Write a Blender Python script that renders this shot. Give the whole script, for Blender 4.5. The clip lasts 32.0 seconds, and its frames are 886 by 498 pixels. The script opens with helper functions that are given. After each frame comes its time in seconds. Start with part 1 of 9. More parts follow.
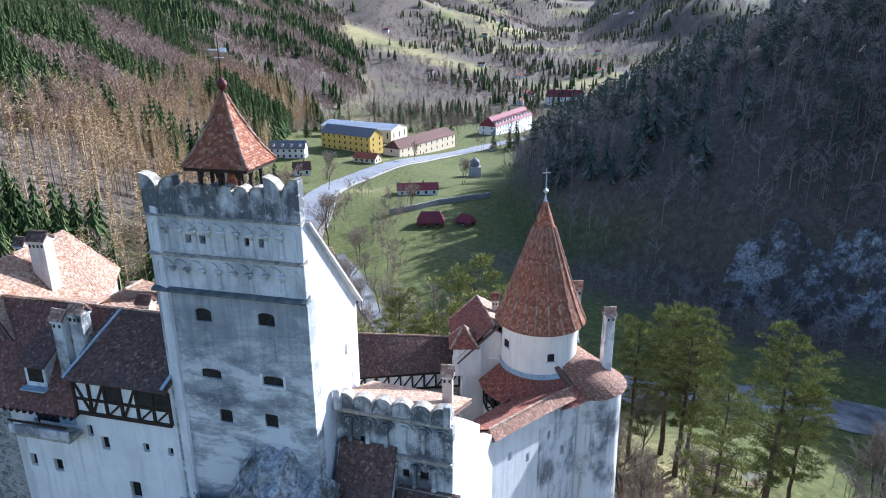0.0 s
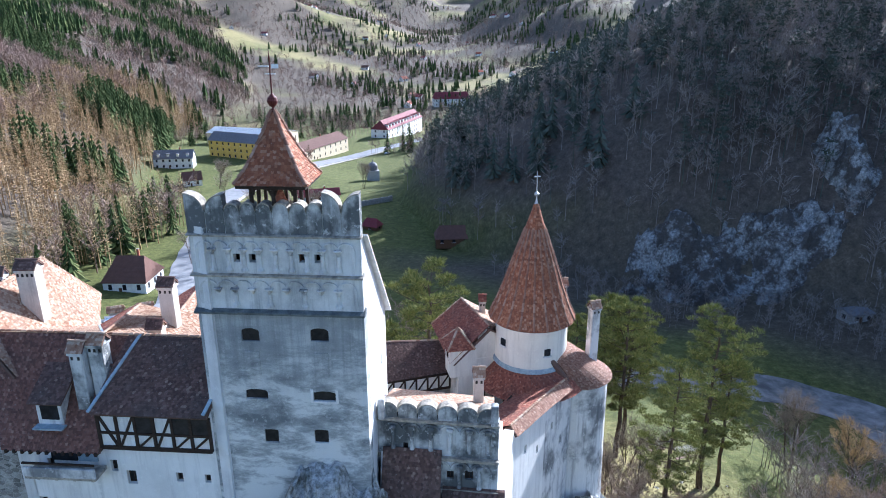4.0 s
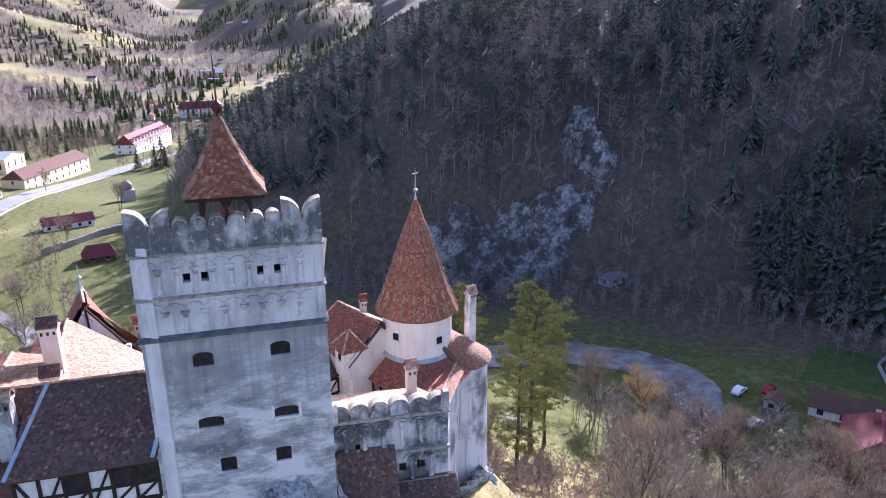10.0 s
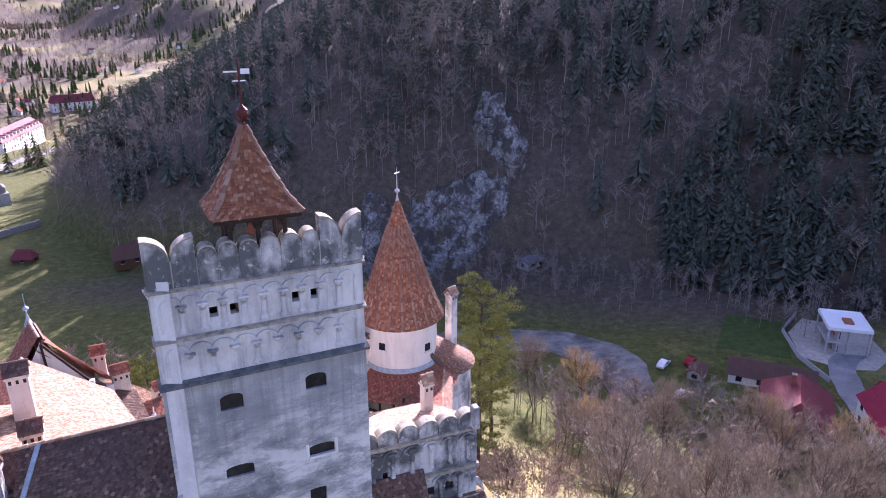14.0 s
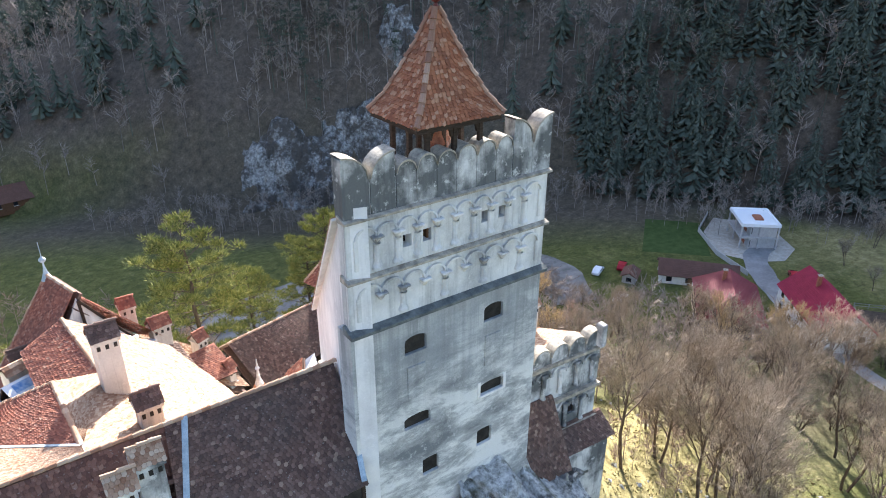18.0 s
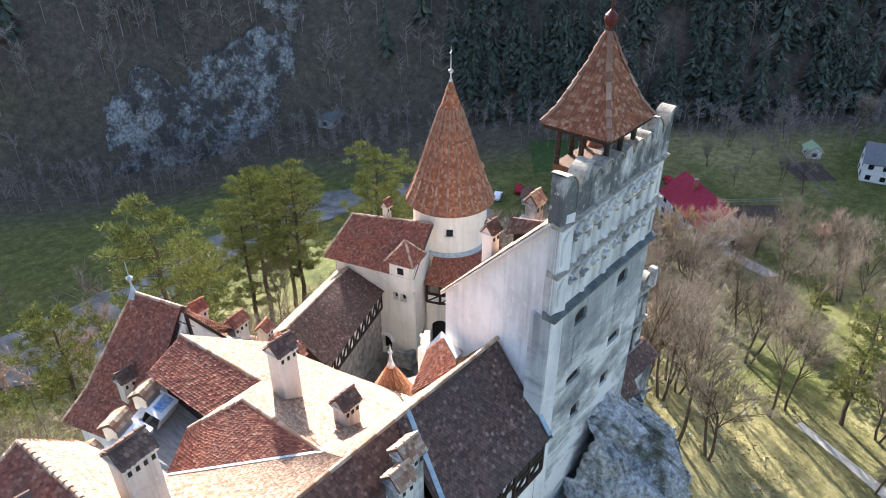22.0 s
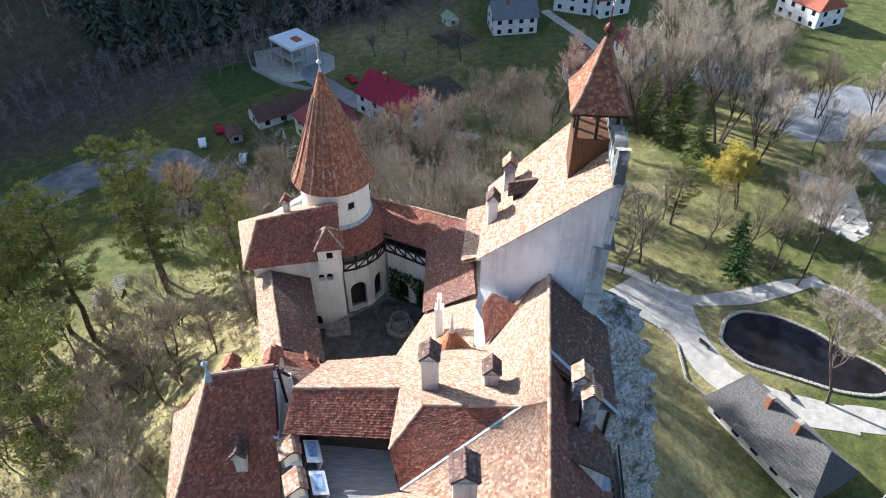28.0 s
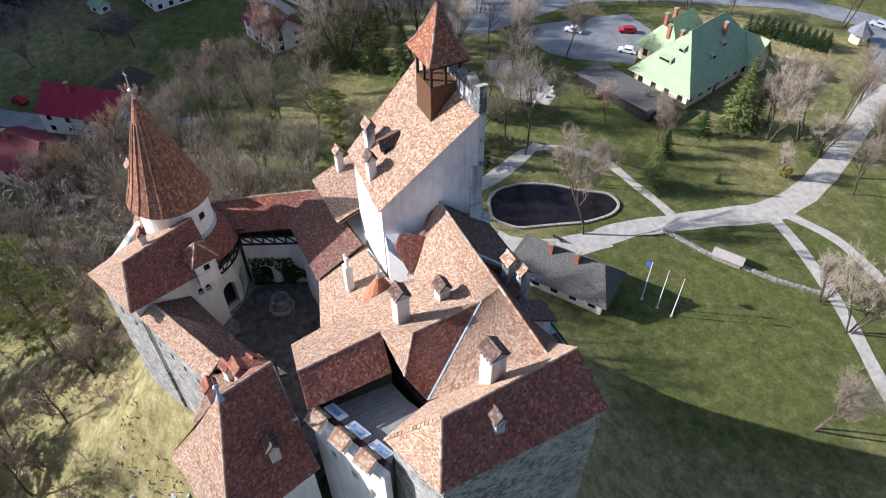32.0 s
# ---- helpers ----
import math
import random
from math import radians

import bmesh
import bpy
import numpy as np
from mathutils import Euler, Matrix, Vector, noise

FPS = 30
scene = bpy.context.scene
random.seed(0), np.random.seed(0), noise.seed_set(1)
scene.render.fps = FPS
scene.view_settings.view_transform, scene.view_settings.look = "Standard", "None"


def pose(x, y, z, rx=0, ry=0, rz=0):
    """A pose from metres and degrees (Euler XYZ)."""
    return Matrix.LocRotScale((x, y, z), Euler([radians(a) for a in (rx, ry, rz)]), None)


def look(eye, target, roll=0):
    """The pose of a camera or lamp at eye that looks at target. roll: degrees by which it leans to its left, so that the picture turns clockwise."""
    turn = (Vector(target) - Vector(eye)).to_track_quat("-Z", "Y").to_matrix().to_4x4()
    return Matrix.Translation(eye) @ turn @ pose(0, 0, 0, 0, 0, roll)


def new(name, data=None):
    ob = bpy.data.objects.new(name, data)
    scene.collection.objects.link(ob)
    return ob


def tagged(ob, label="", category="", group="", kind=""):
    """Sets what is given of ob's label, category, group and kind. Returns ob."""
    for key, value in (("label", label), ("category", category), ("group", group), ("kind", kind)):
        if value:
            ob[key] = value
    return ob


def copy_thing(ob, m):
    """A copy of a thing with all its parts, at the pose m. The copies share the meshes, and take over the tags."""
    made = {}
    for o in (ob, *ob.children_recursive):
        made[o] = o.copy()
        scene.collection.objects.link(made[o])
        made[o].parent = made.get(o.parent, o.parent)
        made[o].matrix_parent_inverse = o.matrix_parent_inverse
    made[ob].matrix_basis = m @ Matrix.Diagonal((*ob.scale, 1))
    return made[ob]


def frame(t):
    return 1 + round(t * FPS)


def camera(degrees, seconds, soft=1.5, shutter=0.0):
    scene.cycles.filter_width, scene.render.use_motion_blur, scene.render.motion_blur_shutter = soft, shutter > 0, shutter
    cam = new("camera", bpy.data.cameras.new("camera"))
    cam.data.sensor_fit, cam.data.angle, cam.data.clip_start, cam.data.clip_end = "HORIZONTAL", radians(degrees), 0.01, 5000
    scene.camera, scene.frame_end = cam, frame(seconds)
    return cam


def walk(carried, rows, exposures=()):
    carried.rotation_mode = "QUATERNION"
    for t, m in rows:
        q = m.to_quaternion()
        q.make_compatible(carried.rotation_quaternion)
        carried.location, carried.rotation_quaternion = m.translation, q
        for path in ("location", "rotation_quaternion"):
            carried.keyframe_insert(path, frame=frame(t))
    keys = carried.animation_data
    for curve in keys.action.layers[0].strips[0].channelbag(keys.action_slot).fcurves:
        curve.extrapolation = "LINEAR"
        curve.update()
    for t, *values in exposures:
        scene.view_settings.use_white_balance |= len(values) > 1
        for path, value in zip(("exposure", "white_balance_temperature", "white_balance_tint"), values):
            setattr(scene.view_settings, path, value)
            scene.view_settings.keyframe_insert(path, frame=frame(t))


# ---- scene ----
cam = camera(65.53, 32.0, 1.0)
# seconds, eye, heading, pitch, roll
PATH = [
    (0, (18.564, -28.959, 68.400), 14.083, -19.099, -0.271),
    (0.5, (17.618, -29.282, 68.498), 12.831, -19.086, -0.175),
    (1, (16.640, -29.584, 68.591), 11.637, -19.076, -0.144),
    (1.5, (15.651, -29.876, 68.684), 10.490, -19.071, -0.148),
    (2, (14.656, -30.161, 68.780), 9.351, -19.066, -0.168),
    (2.5, (13.665, -30.445, 68.862), 8.175, -19.083, -0.168),
    (3, (12.647, -30.728, 68.955), 7.014, -19.031, -0.146),
    (3.5, (11.641, -31.013, 69.034), 5.762, -18.980, -0.136),
    (5.5, (7.778, -31.954, 68.976), -0.927, -18.830, -0.216),
    (6, (6.879, -32.084, 68.962), -2.846, -18.832, -0.133),
    (6.5, (5.992, -32.168, 68.979), -4.944, -18.842, -0.078),
    (7, (5.141, -32.215, 69.009), -7.064, -18.827, -0.029),
    (7.5, (4.351, -32.223, 69.011), -9.145, -18.760, -0.001),
    (8, (3.596, -32.198, 68.979), -10.978, -18.671, 0.030),
    (8.5, (2.878, -32.135, 68.913), -12.545, -18.595, 0.054),
    (9, (2.197, -32.032, 68.844), -13.863, -18.539, 0.071),
    (9.5, (1.573, -31.894, 68.830), -15.132, -18.533, 0.043),
    (10, (1.022, -31.666, 68.876), -16.335, -18.516, 0.008),
    (10.5, (0.482, -31.307, 68.976), -17.283, -18.417, -0.014),
    (11, (-0.136, -30.826, 69.055), -17.827, -18.390, -0.022),
    (11.5, (-0.854, -30.248, 69.120), -18.151, -18.375, -0.013),
    (12, (-1.558, -29.643, 69.142), -18.876, -18.468, 0.013),
    (12.5, (-2.183, -28.993, 69.201), -20.324, -18.484, 0.033),
    (13, (-2.860, -28.258, 69.262), -22.124, -18.576, 0.005),
    (13.5, (-3.623, -27.410, 69.240), -23.804, -18.948, -0.017),
    (14, (-4.432, -26.502, 69.126), -25.372, -19.603, -0.022),
    (14.5, (-5.209, -25.574, 68.956), -26.944, -20.384, 0.033),
    (16.5, (-8.403, -21.185, 67.811), -32.719, -23.594, 0.125),
    (17, (-9.802, -20.008, 67.580), -33.813, -24.399, 0.232),
    (17.5, (-11.398, -18.749, 67.394), -34.773, -25.222, 0.294),
    (18, (-13.100, -17.429, 67.325), -35.870, -26.015, 0.247),
    (18.5, (-14.823, -16.146, 67.364), -37.259, -26.841, 0.154),
    (19, (-16.449, -15.017, 67.567), -38.968, -27.613, 0.061),
    (19.5, (-17.937, -14.017, 67.902), -40.670, -28.386, -0.028),
    (20, (-19.264, -13.149, 68.393), -42.347, -29.164, -0.077),
    (20.5, (-20.398, -12.409, 69.012), -44.013, -29.895, -0.074),
    (21, (-21.415, -11.775, 69.727), -45.734, -30.654, -0.046),
    (21.5, (-22.321, -11.205, 70.486), -47.555, -31.403, -0.035),
    (22, (-23.124, -10.655, 71.262), -49.432, -32.132, 0.006),
    (22.5, (-23.828, -10.108, 72.024), -51.348, -32.907, 0.043),
    (23, (-24.457, -9.536, 72.815), -53.330, -33.719, 0.097),
    (23.5, (-25.060, -8.948, 73.685), -55.363, -34.554, 0.186),
    (24, (-25.723, -8.190, 74.551), -57.393, -35.416, 0.208),
    (24.5, (-26.484, -7.218, 75.365), -59.352, -36.229, 0.305),
    (26.5, (-30.567, -0.492, 77.718), -72.574, -38.696, 0.035),
    (27, (-31.546, 1.633, 78.177), -76.392, -39.407, -0.069),
    (27.5, (-32.502, 3.844, 78.586), -80.241, -40.059, -0.141),
    (28, (-33.391, 6.075, 78.999), -84.079, -40.668, -0.206),
    (28.5, (-34.204, 8.258, 79.465), -87.990, -41.208, -0.201),
    (29, (-34.910, 10.346, 80.038), -92.057, -41.811, -0.129),
    (29.5, (-35.490, 12.240, 80.666), -96.133, -42.421, -0.039),
    (30, (-35.966, 13.901, 81.332), -100.191, -43.053, 0.021),
    (30.5, (-36.341, 15.367, 82.084), -104.267, -43.714, 0.041),
    (31, (-36.622, 16.666, 82.873), -108.274, -44.334, -0.034),
    (31.5, (-36.791, 17.801, 83.620), -112.189, -44.951, -0.159),
    (32, (-36.797, 18.849, 84.326), -115.825, -45.408, -0.386),
]
walk(cam, [(t, pose(*eye, 90 + pitch, 0, yaw) @ pose(0, 0, 0, 0, 0, roll)) for t, eye, yaw, pitch, roll in PATH],
     [(0, 1.46, 5150, 14), (7, 1.72, 5150, 14), (9, 1.82, 5350, 20), (10.5, 1.85, 5700, 38), (13, 1.9, 5850, 46), (14.5, 1.9, 5850, 44), (16, 2.32, 6300, 16), (19, 2.36, 6300, 14), (21, 2.24, 6250, 13), (24, 2.03, 5950, 12), (27, 1.66, 5700, 10), (32, 0.92, 5700, 15)])
# ---------------------------------------------------------------- light
SUN_AZ, SUN_EL = radians(33), radians(25)
world = bpy.data.worlds.new("sky")
scene.world = world
world.use_nodes = True
wn = world.node_tree.nodes
wbg = wn["Background"]
sky = wn.new("ShaderNodeTexSky")
sky.sky_type, sky.sun_disc = "NISHITA", False
sky.sun_elevation, sky.sun_rotation = SUN_EL, SUN_AZ
sky.air_density, sky.dust_density = 1.0, 1.6
world.node_tree.links.new(sky.outputs[0], wbg.inputs[0])
wbg.inputs[1].default_value = 0.096
sun_data = bpy.data.lights.new("sun", "SUN")
sun_data.energy, sun_data.angle, sun_data.color = 5.0, radians(0.5), (1.0, 0.95, 0.87)
sun = new("sun", sun_data)
sun_dir = Vector((math.sin(SUN_AZ) * math.cos(SUN_EL), math.cos(SUN_AZ) * math.cos(SUN_EL), math.sin(SUN_EL)))
sun.matrix_world = look((0, 0, 300), Vector((0, 0, 300)) - sun_dir)

# ---------------------------------------------------------------- materials
def mat(name, rough=0.8, metal=0.0):
    m = bpy.data.materials.new(name)
    m.use_nodes = True
    p = m.node_tree.nodes["Principled BSDF"]
    p.inputs["Roughness"].default_value, p.inputs["Metallic"].default_value = rough, metal
    p.inputs["Specular IOR Level"].default_value = 0.15
    return m, m.node_tree, p


def coords(nt, scale=(1, 1, 1), world_space=True):
    """World-size coordinates: object position for things at the origin, local otherwise."""
    if world_space:
        src = nt.nodes.new("ShaderNodeNewGeometry").outputs["Position"]
    else:
        src = nt.nodes.new("ShaderNodeTexCoord").outputs["Object"]
    mp = nt.nodes.new("ShaderNodeMapping")
    mp.inputs["Scale"].default_value = scale
    nt.links.new(src, mp.inputs["Vector"])
    return mp.outputs[0]


def noise_tex(nt, vec, scale, detail=5.0, rough=0.6, distort=0.0):
    n = nt.nodes.new("ShaderNodeTexNoise")
    n.inputs["Scale"].default_value, n.inputs["Detail"].default_value = scale, detail
    n.inputs["Roughness"].default_value, n.inputs["Distortion"].default_value = rough, distort
    nt.links.new(vec, n.inputs["Vector"])
    return n.outputs["Fac"]


def ramp(nt, fac, stops):
    r = nt.nodes.new("ShaderNodeValToRGB")
    els = r.color_ramp.elements
    while len(els) < len(stops):
        els.new(0.5)
    for e, (pos, col) in zip(els, stops):
        e.position = pos
        e.color = (*col, 1) if len(col) == 3 else (col[0], col[0], col[0], 1)
    nt.links.new(fac, r.inputs[0])
    return r.outputs[0]


def mix(nt, fac, a, b, mode="MIX"):
    m = nt.nodes.new("ShaderNodeMix")
    m.data_type, m.blend_type = "RGBA", mode
    for sock, val in ((m.inputs[0], fac), (m.inputs[6], a), (m.inputs[7], b)):
        if isinstance(val, (int, float)):
            sock.default_value = val
        elif isinstance(val, tuple):
            sock.default_value = (*val, 1)
        else:
            nt.links.new(val, sock)
    return m.outputs[2]


def bump(nt, p, height, strength=0.4, dist=0.05):
    b = nt.nodes.new("ShaderNodeBump")
    b.inputs["Strength"].default_value, b.inputs["Distance"].default_value = strength, dist
    nt.links.new(height, b.inputs["Height"])
    nt.links.new(b.outputs[0], p.inputs["Normal"])


def island_rand(nt):
    return nt.nodes.new("ShaderNodeNewGeometry").outputs["Random Per Island"]


def object_rand(nt):
    return nt.nodes.new("ShaderNodeObjectInfo").outputs["Random"]


def simple(name, a, b, scale=3.0, rough=0.8, metal=0.0, bstr=0.25, bdist=0.03, stretch=(1, 1, 1), vary=0.0):
    m, nt, p = mat(name, rough, metal)
    v = coords(nt, stretch)
    n1 = noise_tex(nt, v, scale)
    n2 = noise_tex(nt, v, scale * 6.3, 4)
    c = ramp(nt, n1, [(0.32, a), (0.68, b)])
    c = mix(nt, 0.35, c, ramp(nt, n2, [(0.3, (0.35,)), (0.7, (0.75,))]), "OVERLAY")
    if vary:
        c = mix(nt, vary, c, ramp(nt, object_rand(nt), [(0, (0.3,)), (1, (0.72,))]), "OVERLAY")
    nt.links.new(c, p.inputs["Base Color"])
    bump(nt, p, n2, bstr, bdist)
    return m


def tile_material(name, cols, moss=0.3, moss_col=(0.055, 0.05, 0.04)):
    """Clay tiles: a colour per tile, weathered blotches, lichen specks."""
    m, nt, p = mat(name, 0.85)
    v = coords(nt)
    c = ramp(nt, island_rand(nt), cols)
    big = noise_tex(nt, v, 0.55, 6)
    c = mix(nt, ramp(nt, big, [(0.42, (0.0,)), (0.72, (moss,))]), c, moss_col)
    speck = noise_tex(nt, v, 9, 3)
    c = mix(nt, ramp(nt, speck, [(0.62, (0.0,)), (0.75, (0.55,))]), c, (0.42, 0.38, 0.33))
    fine = noise_tex(nt, v, 30, 3)
    c = mix(nt, 0.3, c, ramp(nt, fine, [(0.3, (0.3,)), (0.7, (0.7,))]), "OVERLAY")
    nt.links.new(c, p.inputs["Base Color"])
    bump(nt, p, fine, 0.3, 0.02)
    return m


def plaster_material(name, base, dark, stain=0.6, streak=0.5, patch=0.5, lo=0.40, hi=0.66):
    """Lime plaster with rain streaks, grey blotches and repairs."""
    m, nt, p = mat(name, 0.9)
    v = coords(nt)
    vs = coords(nt, (2.2, 2.2, 0.16))
    vw = coords(nt, (0.5, 0.5, 0.4))
    s = noise_tex(nt, vs, 1.1, 6, 0.65)
    b = noise_tex(nt, vw, 0.9, 9, 0.62)
    f = noise_tex(nt, v, 14, 5, 0.7)
    g = noise_tex(nt, v, 2.4, 6, 0.7)
    c = mix(nt, ramp(nt, b, [(lo, (0.0,)), (hi, (stain,))]), base, dark)
    c = mix(nt, ramp(nt, s, [(0.50, (0.0,)), (0.72, (streak,))]), c, tuple(x * 0.6 for x in dark))
    c = mix(nt, ramp(nt, g, [(0.58, (0.0,)), (0.64, (patch,))]), c, tuple(min(1, x * 1.12) for x in base))
    c = mix(nt, 0.22, c, ramp(nt, f, [(0.3, (0.3,)), (0.7, (0.7,))]), "OVERLAY")
    nt.links.new(c, p.inputs["Base Color"])
    h = mix(nt, 0.5, f, g)
    bump(nt, p, h, 0.35, 0.04)
    return m


# tan tiles on sunlit slopes, brown and red on shaded ones: light painted in
TILE_LIGHT = tile_material("tile_sunlit_tan", [(0, (0.235, 0.118, 0.070)), (0.3, (0.325, 0.195, 0.125)), (0.7, (0.405, 0.27, 0.18)), (1, (0.50, 0.385, 0.28))], 0.45, (0.26, 0.21, 0.165))
TILE_WARM = tile_material("tile_warm_red", [(0, (0.17, 0.082, 0.054)), (0.5, (0.25, 0.132, 0.088)), (0.9, (0.32, 0.188, 0.13)), (1, (0.43, 0.30, 0.22))], 0.4, (0.18, 0.13, 0.10))
TILE_ORANGE = tile_material("tile_orange", [(0, (0.33, 0.125, 0.06)), (0.5, (0.42, 0.18, 0.09)), (1, (0.50, 0.25, 0.14))], 0.2)
TILE_RUST = tile_material("tile_rust", [(0, (0.19, 0.070, 0.038)), (0.4, (0.28, 0.105, 0.054)), (0.8, (0.355, 0.15, 0.08)), (1, (0.43, 0.25, 0.16))], 0.4, (0.15, 0.09, 0.062))
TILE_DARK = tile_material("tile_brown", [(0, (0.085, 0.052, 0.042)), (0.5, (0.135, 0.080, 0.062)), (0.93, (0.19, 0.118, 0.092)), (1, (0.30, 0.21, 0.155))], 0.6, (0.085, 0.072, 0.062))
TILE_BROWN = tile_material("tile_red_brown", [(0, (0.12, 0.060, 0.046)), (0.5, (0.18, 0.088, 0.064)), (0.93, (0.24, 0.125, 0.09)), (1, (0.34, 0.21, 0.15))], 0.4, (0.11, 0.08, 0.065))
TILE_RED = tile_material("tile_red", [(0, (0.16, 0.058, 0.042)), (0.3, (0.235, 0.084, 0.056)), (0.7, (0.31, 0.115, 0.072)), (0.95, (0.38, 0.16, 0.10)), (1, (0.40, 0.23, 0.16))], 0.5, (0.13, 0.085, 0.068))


def keep_plaster(name="keep_plaster"):
    """Old lime plaster: drips run down from the ledge, dark algae clouds lie in drifts lower on the wall."""
    m, nt, p = mat(name, 0.92)
    v = coords(nt)
    sep = nt.nodes.new("ShaderNodeSeparateXYZ")
    nt.links.new(v, sep.inputs[0])
    zr = nt.nodes.new("ShaderNodeMapRange")
    zr.inputs["From Min"].default_value, zr.inputs["From Max"].default_value = 49.6, 54.6
    nt.links.new(sep.outputs[2], zr.inputs["Value"])
    drip = noise_tex(nt, coords(nt, (2.6, 2.6, 0.09)), 1.0, 7, 0.7)
    wash = noise_tex(nt, coords(nt, (0.9, 0.9, 0.05)), 0.8, 5, 0.6)
    cloud = noise_tex(nt, coords(nt, (0.30, 0.30, 0.75)), 1.0, 10, 0.72, 0.25)
    fleck = noise_tex(nt, v, 3.2, 7, 0.75)
    fine = noise_tex(nt, v, 16, 5, 0.7)
    c = mix(nt, ramp(nt, cloud, [(0.43, (0.05,)), (0.52, (0.62,)), (0.64, (0.95,))]), (0.68, 0.675, 0.64), (0.15, 0.16, 0.165))
    c = mix(nt, ramp(nt, fleck, [(0.55, (0.0,)), (0.64, (0.45,))]), c, (0.70, 0.695, 0.66))
    d = mix(nt, 1.0, ramp(nt, drip, [(0.38, (0.0,)), (0.60, (0.95,))]), zr.outputs[0], "MULTIPLY")
    c = mix(nt, d, c, (0.10, 0.107, 0.11))
    w = mix(nt, 1.0, ramp(nt, wash, [(0.33, (0.3,)), (0.62, (0.9,))]), zr.outputs[0], "MULTIPLY")
    c = mix(nt, w, c, (0.34, 0.355, 0.36))
    c = mix(nt, 0.3, c, ramp(nt, fine, [(0.3, (0.28,)), (0.7, (0.72,))]), "OVERLAY")
    nt.links.new(c, p.inputs["Base Color"])
    bump(nt, p, mix(nt, 0.5, fine, fleck), 0.45, 0.04)
    return m


KEEP_PLASTER = keep_plaster()
PLASTER_SIDE = plaster_material("plaster_side", (0.76, 0.75, 0.73), (0.34, 0.34, 0.35), 0.5, 0.35, 0.3)
PLASTER_WHITE = plaster_material("plaster_white", (0.80, 0.78, 0.74), (0.45, 0.44, 0.43), 0.35, 0.35, 0.4)
PLASTER_WORN = plaster_material("plaster_worn", (0.70, 0.68, 0.65), (0.13, 0.135, 0.14), 0.85, 0.6, 0.5, 0.47, 0.62)
PLASTER_BAND = plaster_material("plaster_band", (0.69, 0.68, 0.65), (0.22, 0.225, 0.225), 0.65, 0.55, 0.3)
PLASTER_DARK = plaster_material("plaster_sooty", (0.60, 0.595, 0.57), (0.10, 0.105, 0.105), 0.95, 0.7, 0.6, 0.40, 0.54)
CHIMNEY_PLASTER = plaster_material("plaster_chimney", (0.62, 0.57, 0.50), (0.30, 0.27, 0.24), 0.55, 0.5, 0.4)
PLASTER_CREAM = plaster_material("plaster_cream", (0.78, 0.73, 0.64), (0.5, 0.44, 0.38), 0.35, 0.35, 0.4)
STONE = simple("rubble_stone", (0.16, 0.15, 0.14), (0.40, 0.38, 0.35), 2.2, 0.9, 0, 0.9, 0.12)


def rubble_material():
    """Uncoursed rubble: stones of many greys in pale mortar."""
    m, nt, p = mat("rubble_masonry", 0.92)
    v = coords(nt, (1, 1, 1.5))
    vo = nt.nodes.new("ShaderNodeTexVoronoi")
    vo.inputs["Scale"].default_value = 2.6
    nt.links.new(v, vo.inputs["Vector"])
    ve = nt.nodes.new("ShaderNodeTexVoronoi")
    ve.feature = "DISTANCE_TO_EDGE"
    ve.inputs["Scale"].default_value = 2.6
    nt.links.new(v, ve.inputs["Vector"])
    sep = nt.nodes.new("ShaderNodeSeparateColor")
    nt.links.new(vo.outputs["Color"], sep.inputs[0])
    c = ramp(nt, sep.outputs[0], [(0, (0.13, 0.125, 0.115)), (0.5, (0.26, 0.245, 0.22)), (1, (0.42, 0.40, 0.36))])
    c = mix(nt, ramp(nt, ve.outputs["Distance"], [(0.02, (0.85,)), (0.07, (0.0,))]), c, (0.46, 0.44, 0.40))
    c = mix(nt, ramp(nt, noise_tex(nt, coords(nt), 0.7, 7, 0.7), [(0.5, (0.0,)), (0.66, (0.8,))]), c, (0.52, 0.50, 0.46))
    c = mix(nt, 0.35, c, ramp(nt, noise_tex(nt, coords(nt), 11, 4), [(0.3, (0.3,)), (0.7, (0.7,))]), "OVERLAY")
    nt.links.new(c, p.inputs["Base Color"])
    bump(nt, p, ramp(nt, ve.outputs["Distance"], [(0.0, (0.0,)), (0.12, (1.0,))]), 0.7, 0.06)
    return m


RUBBLE = rubble_material()
COURT_STONE = simple("dark_court_cobbles", (0.07, 0.065, 0.058), (0.19, 0.175, 0.155), 1.6, 0.9, 0, 1.0, 0.12)
CAP_STONE = simple("weathered_cap", (0.17, 0.155, 0.13), (0.46, 0.41, 0.33), 3, 0.9, 0, 0.5)
TIMBER = simple("dark_timber", (0.020, 0.014, 0.011), (0.055, 0.038, 0.028), 4, 0.7, 0, 0.3, 0.02, (1, 1, 4))
WOOD_BROWN = simple("brown_boards", (0.075, 0.038, 0.020), (0.14, 0.074, 0.040), 3, 0.65, 0, 0.4, 0.03, (6, 6, 0.5))
COPPER = simple("blue_grey_flashing", (0.24, 0.31, 0.35), (0.40, 0.47, 0.51), 3, 0.6, 0.2)
LEDGE = simple("mossy_ledge", (0.07, 0.08, 0.08), (0.17, 0.18, 0.175), 2.5, 0.9, 0, 0.5)
METAL_GREY = simple("grey_metal", (0.35, 0.36, 0.38), (0.55, 0.56, 0.58), 5, 0.4, 0.7)
METAL_WHITE = simple("white_paint", (0.70, 0.72, 0.74), (0.82, 0.83, 0.84), 5, 0.5)
BALL_RED = simple("oxide_paint", (0.075, 0.02, 0.018), (0.12, 0.03, 0.025), 6, 0.45)
DARK_GLASS = simple("dark_window", (0.012, 0.013, 0.015), (0.03, 0.03, 0.034), 2, 0.15)
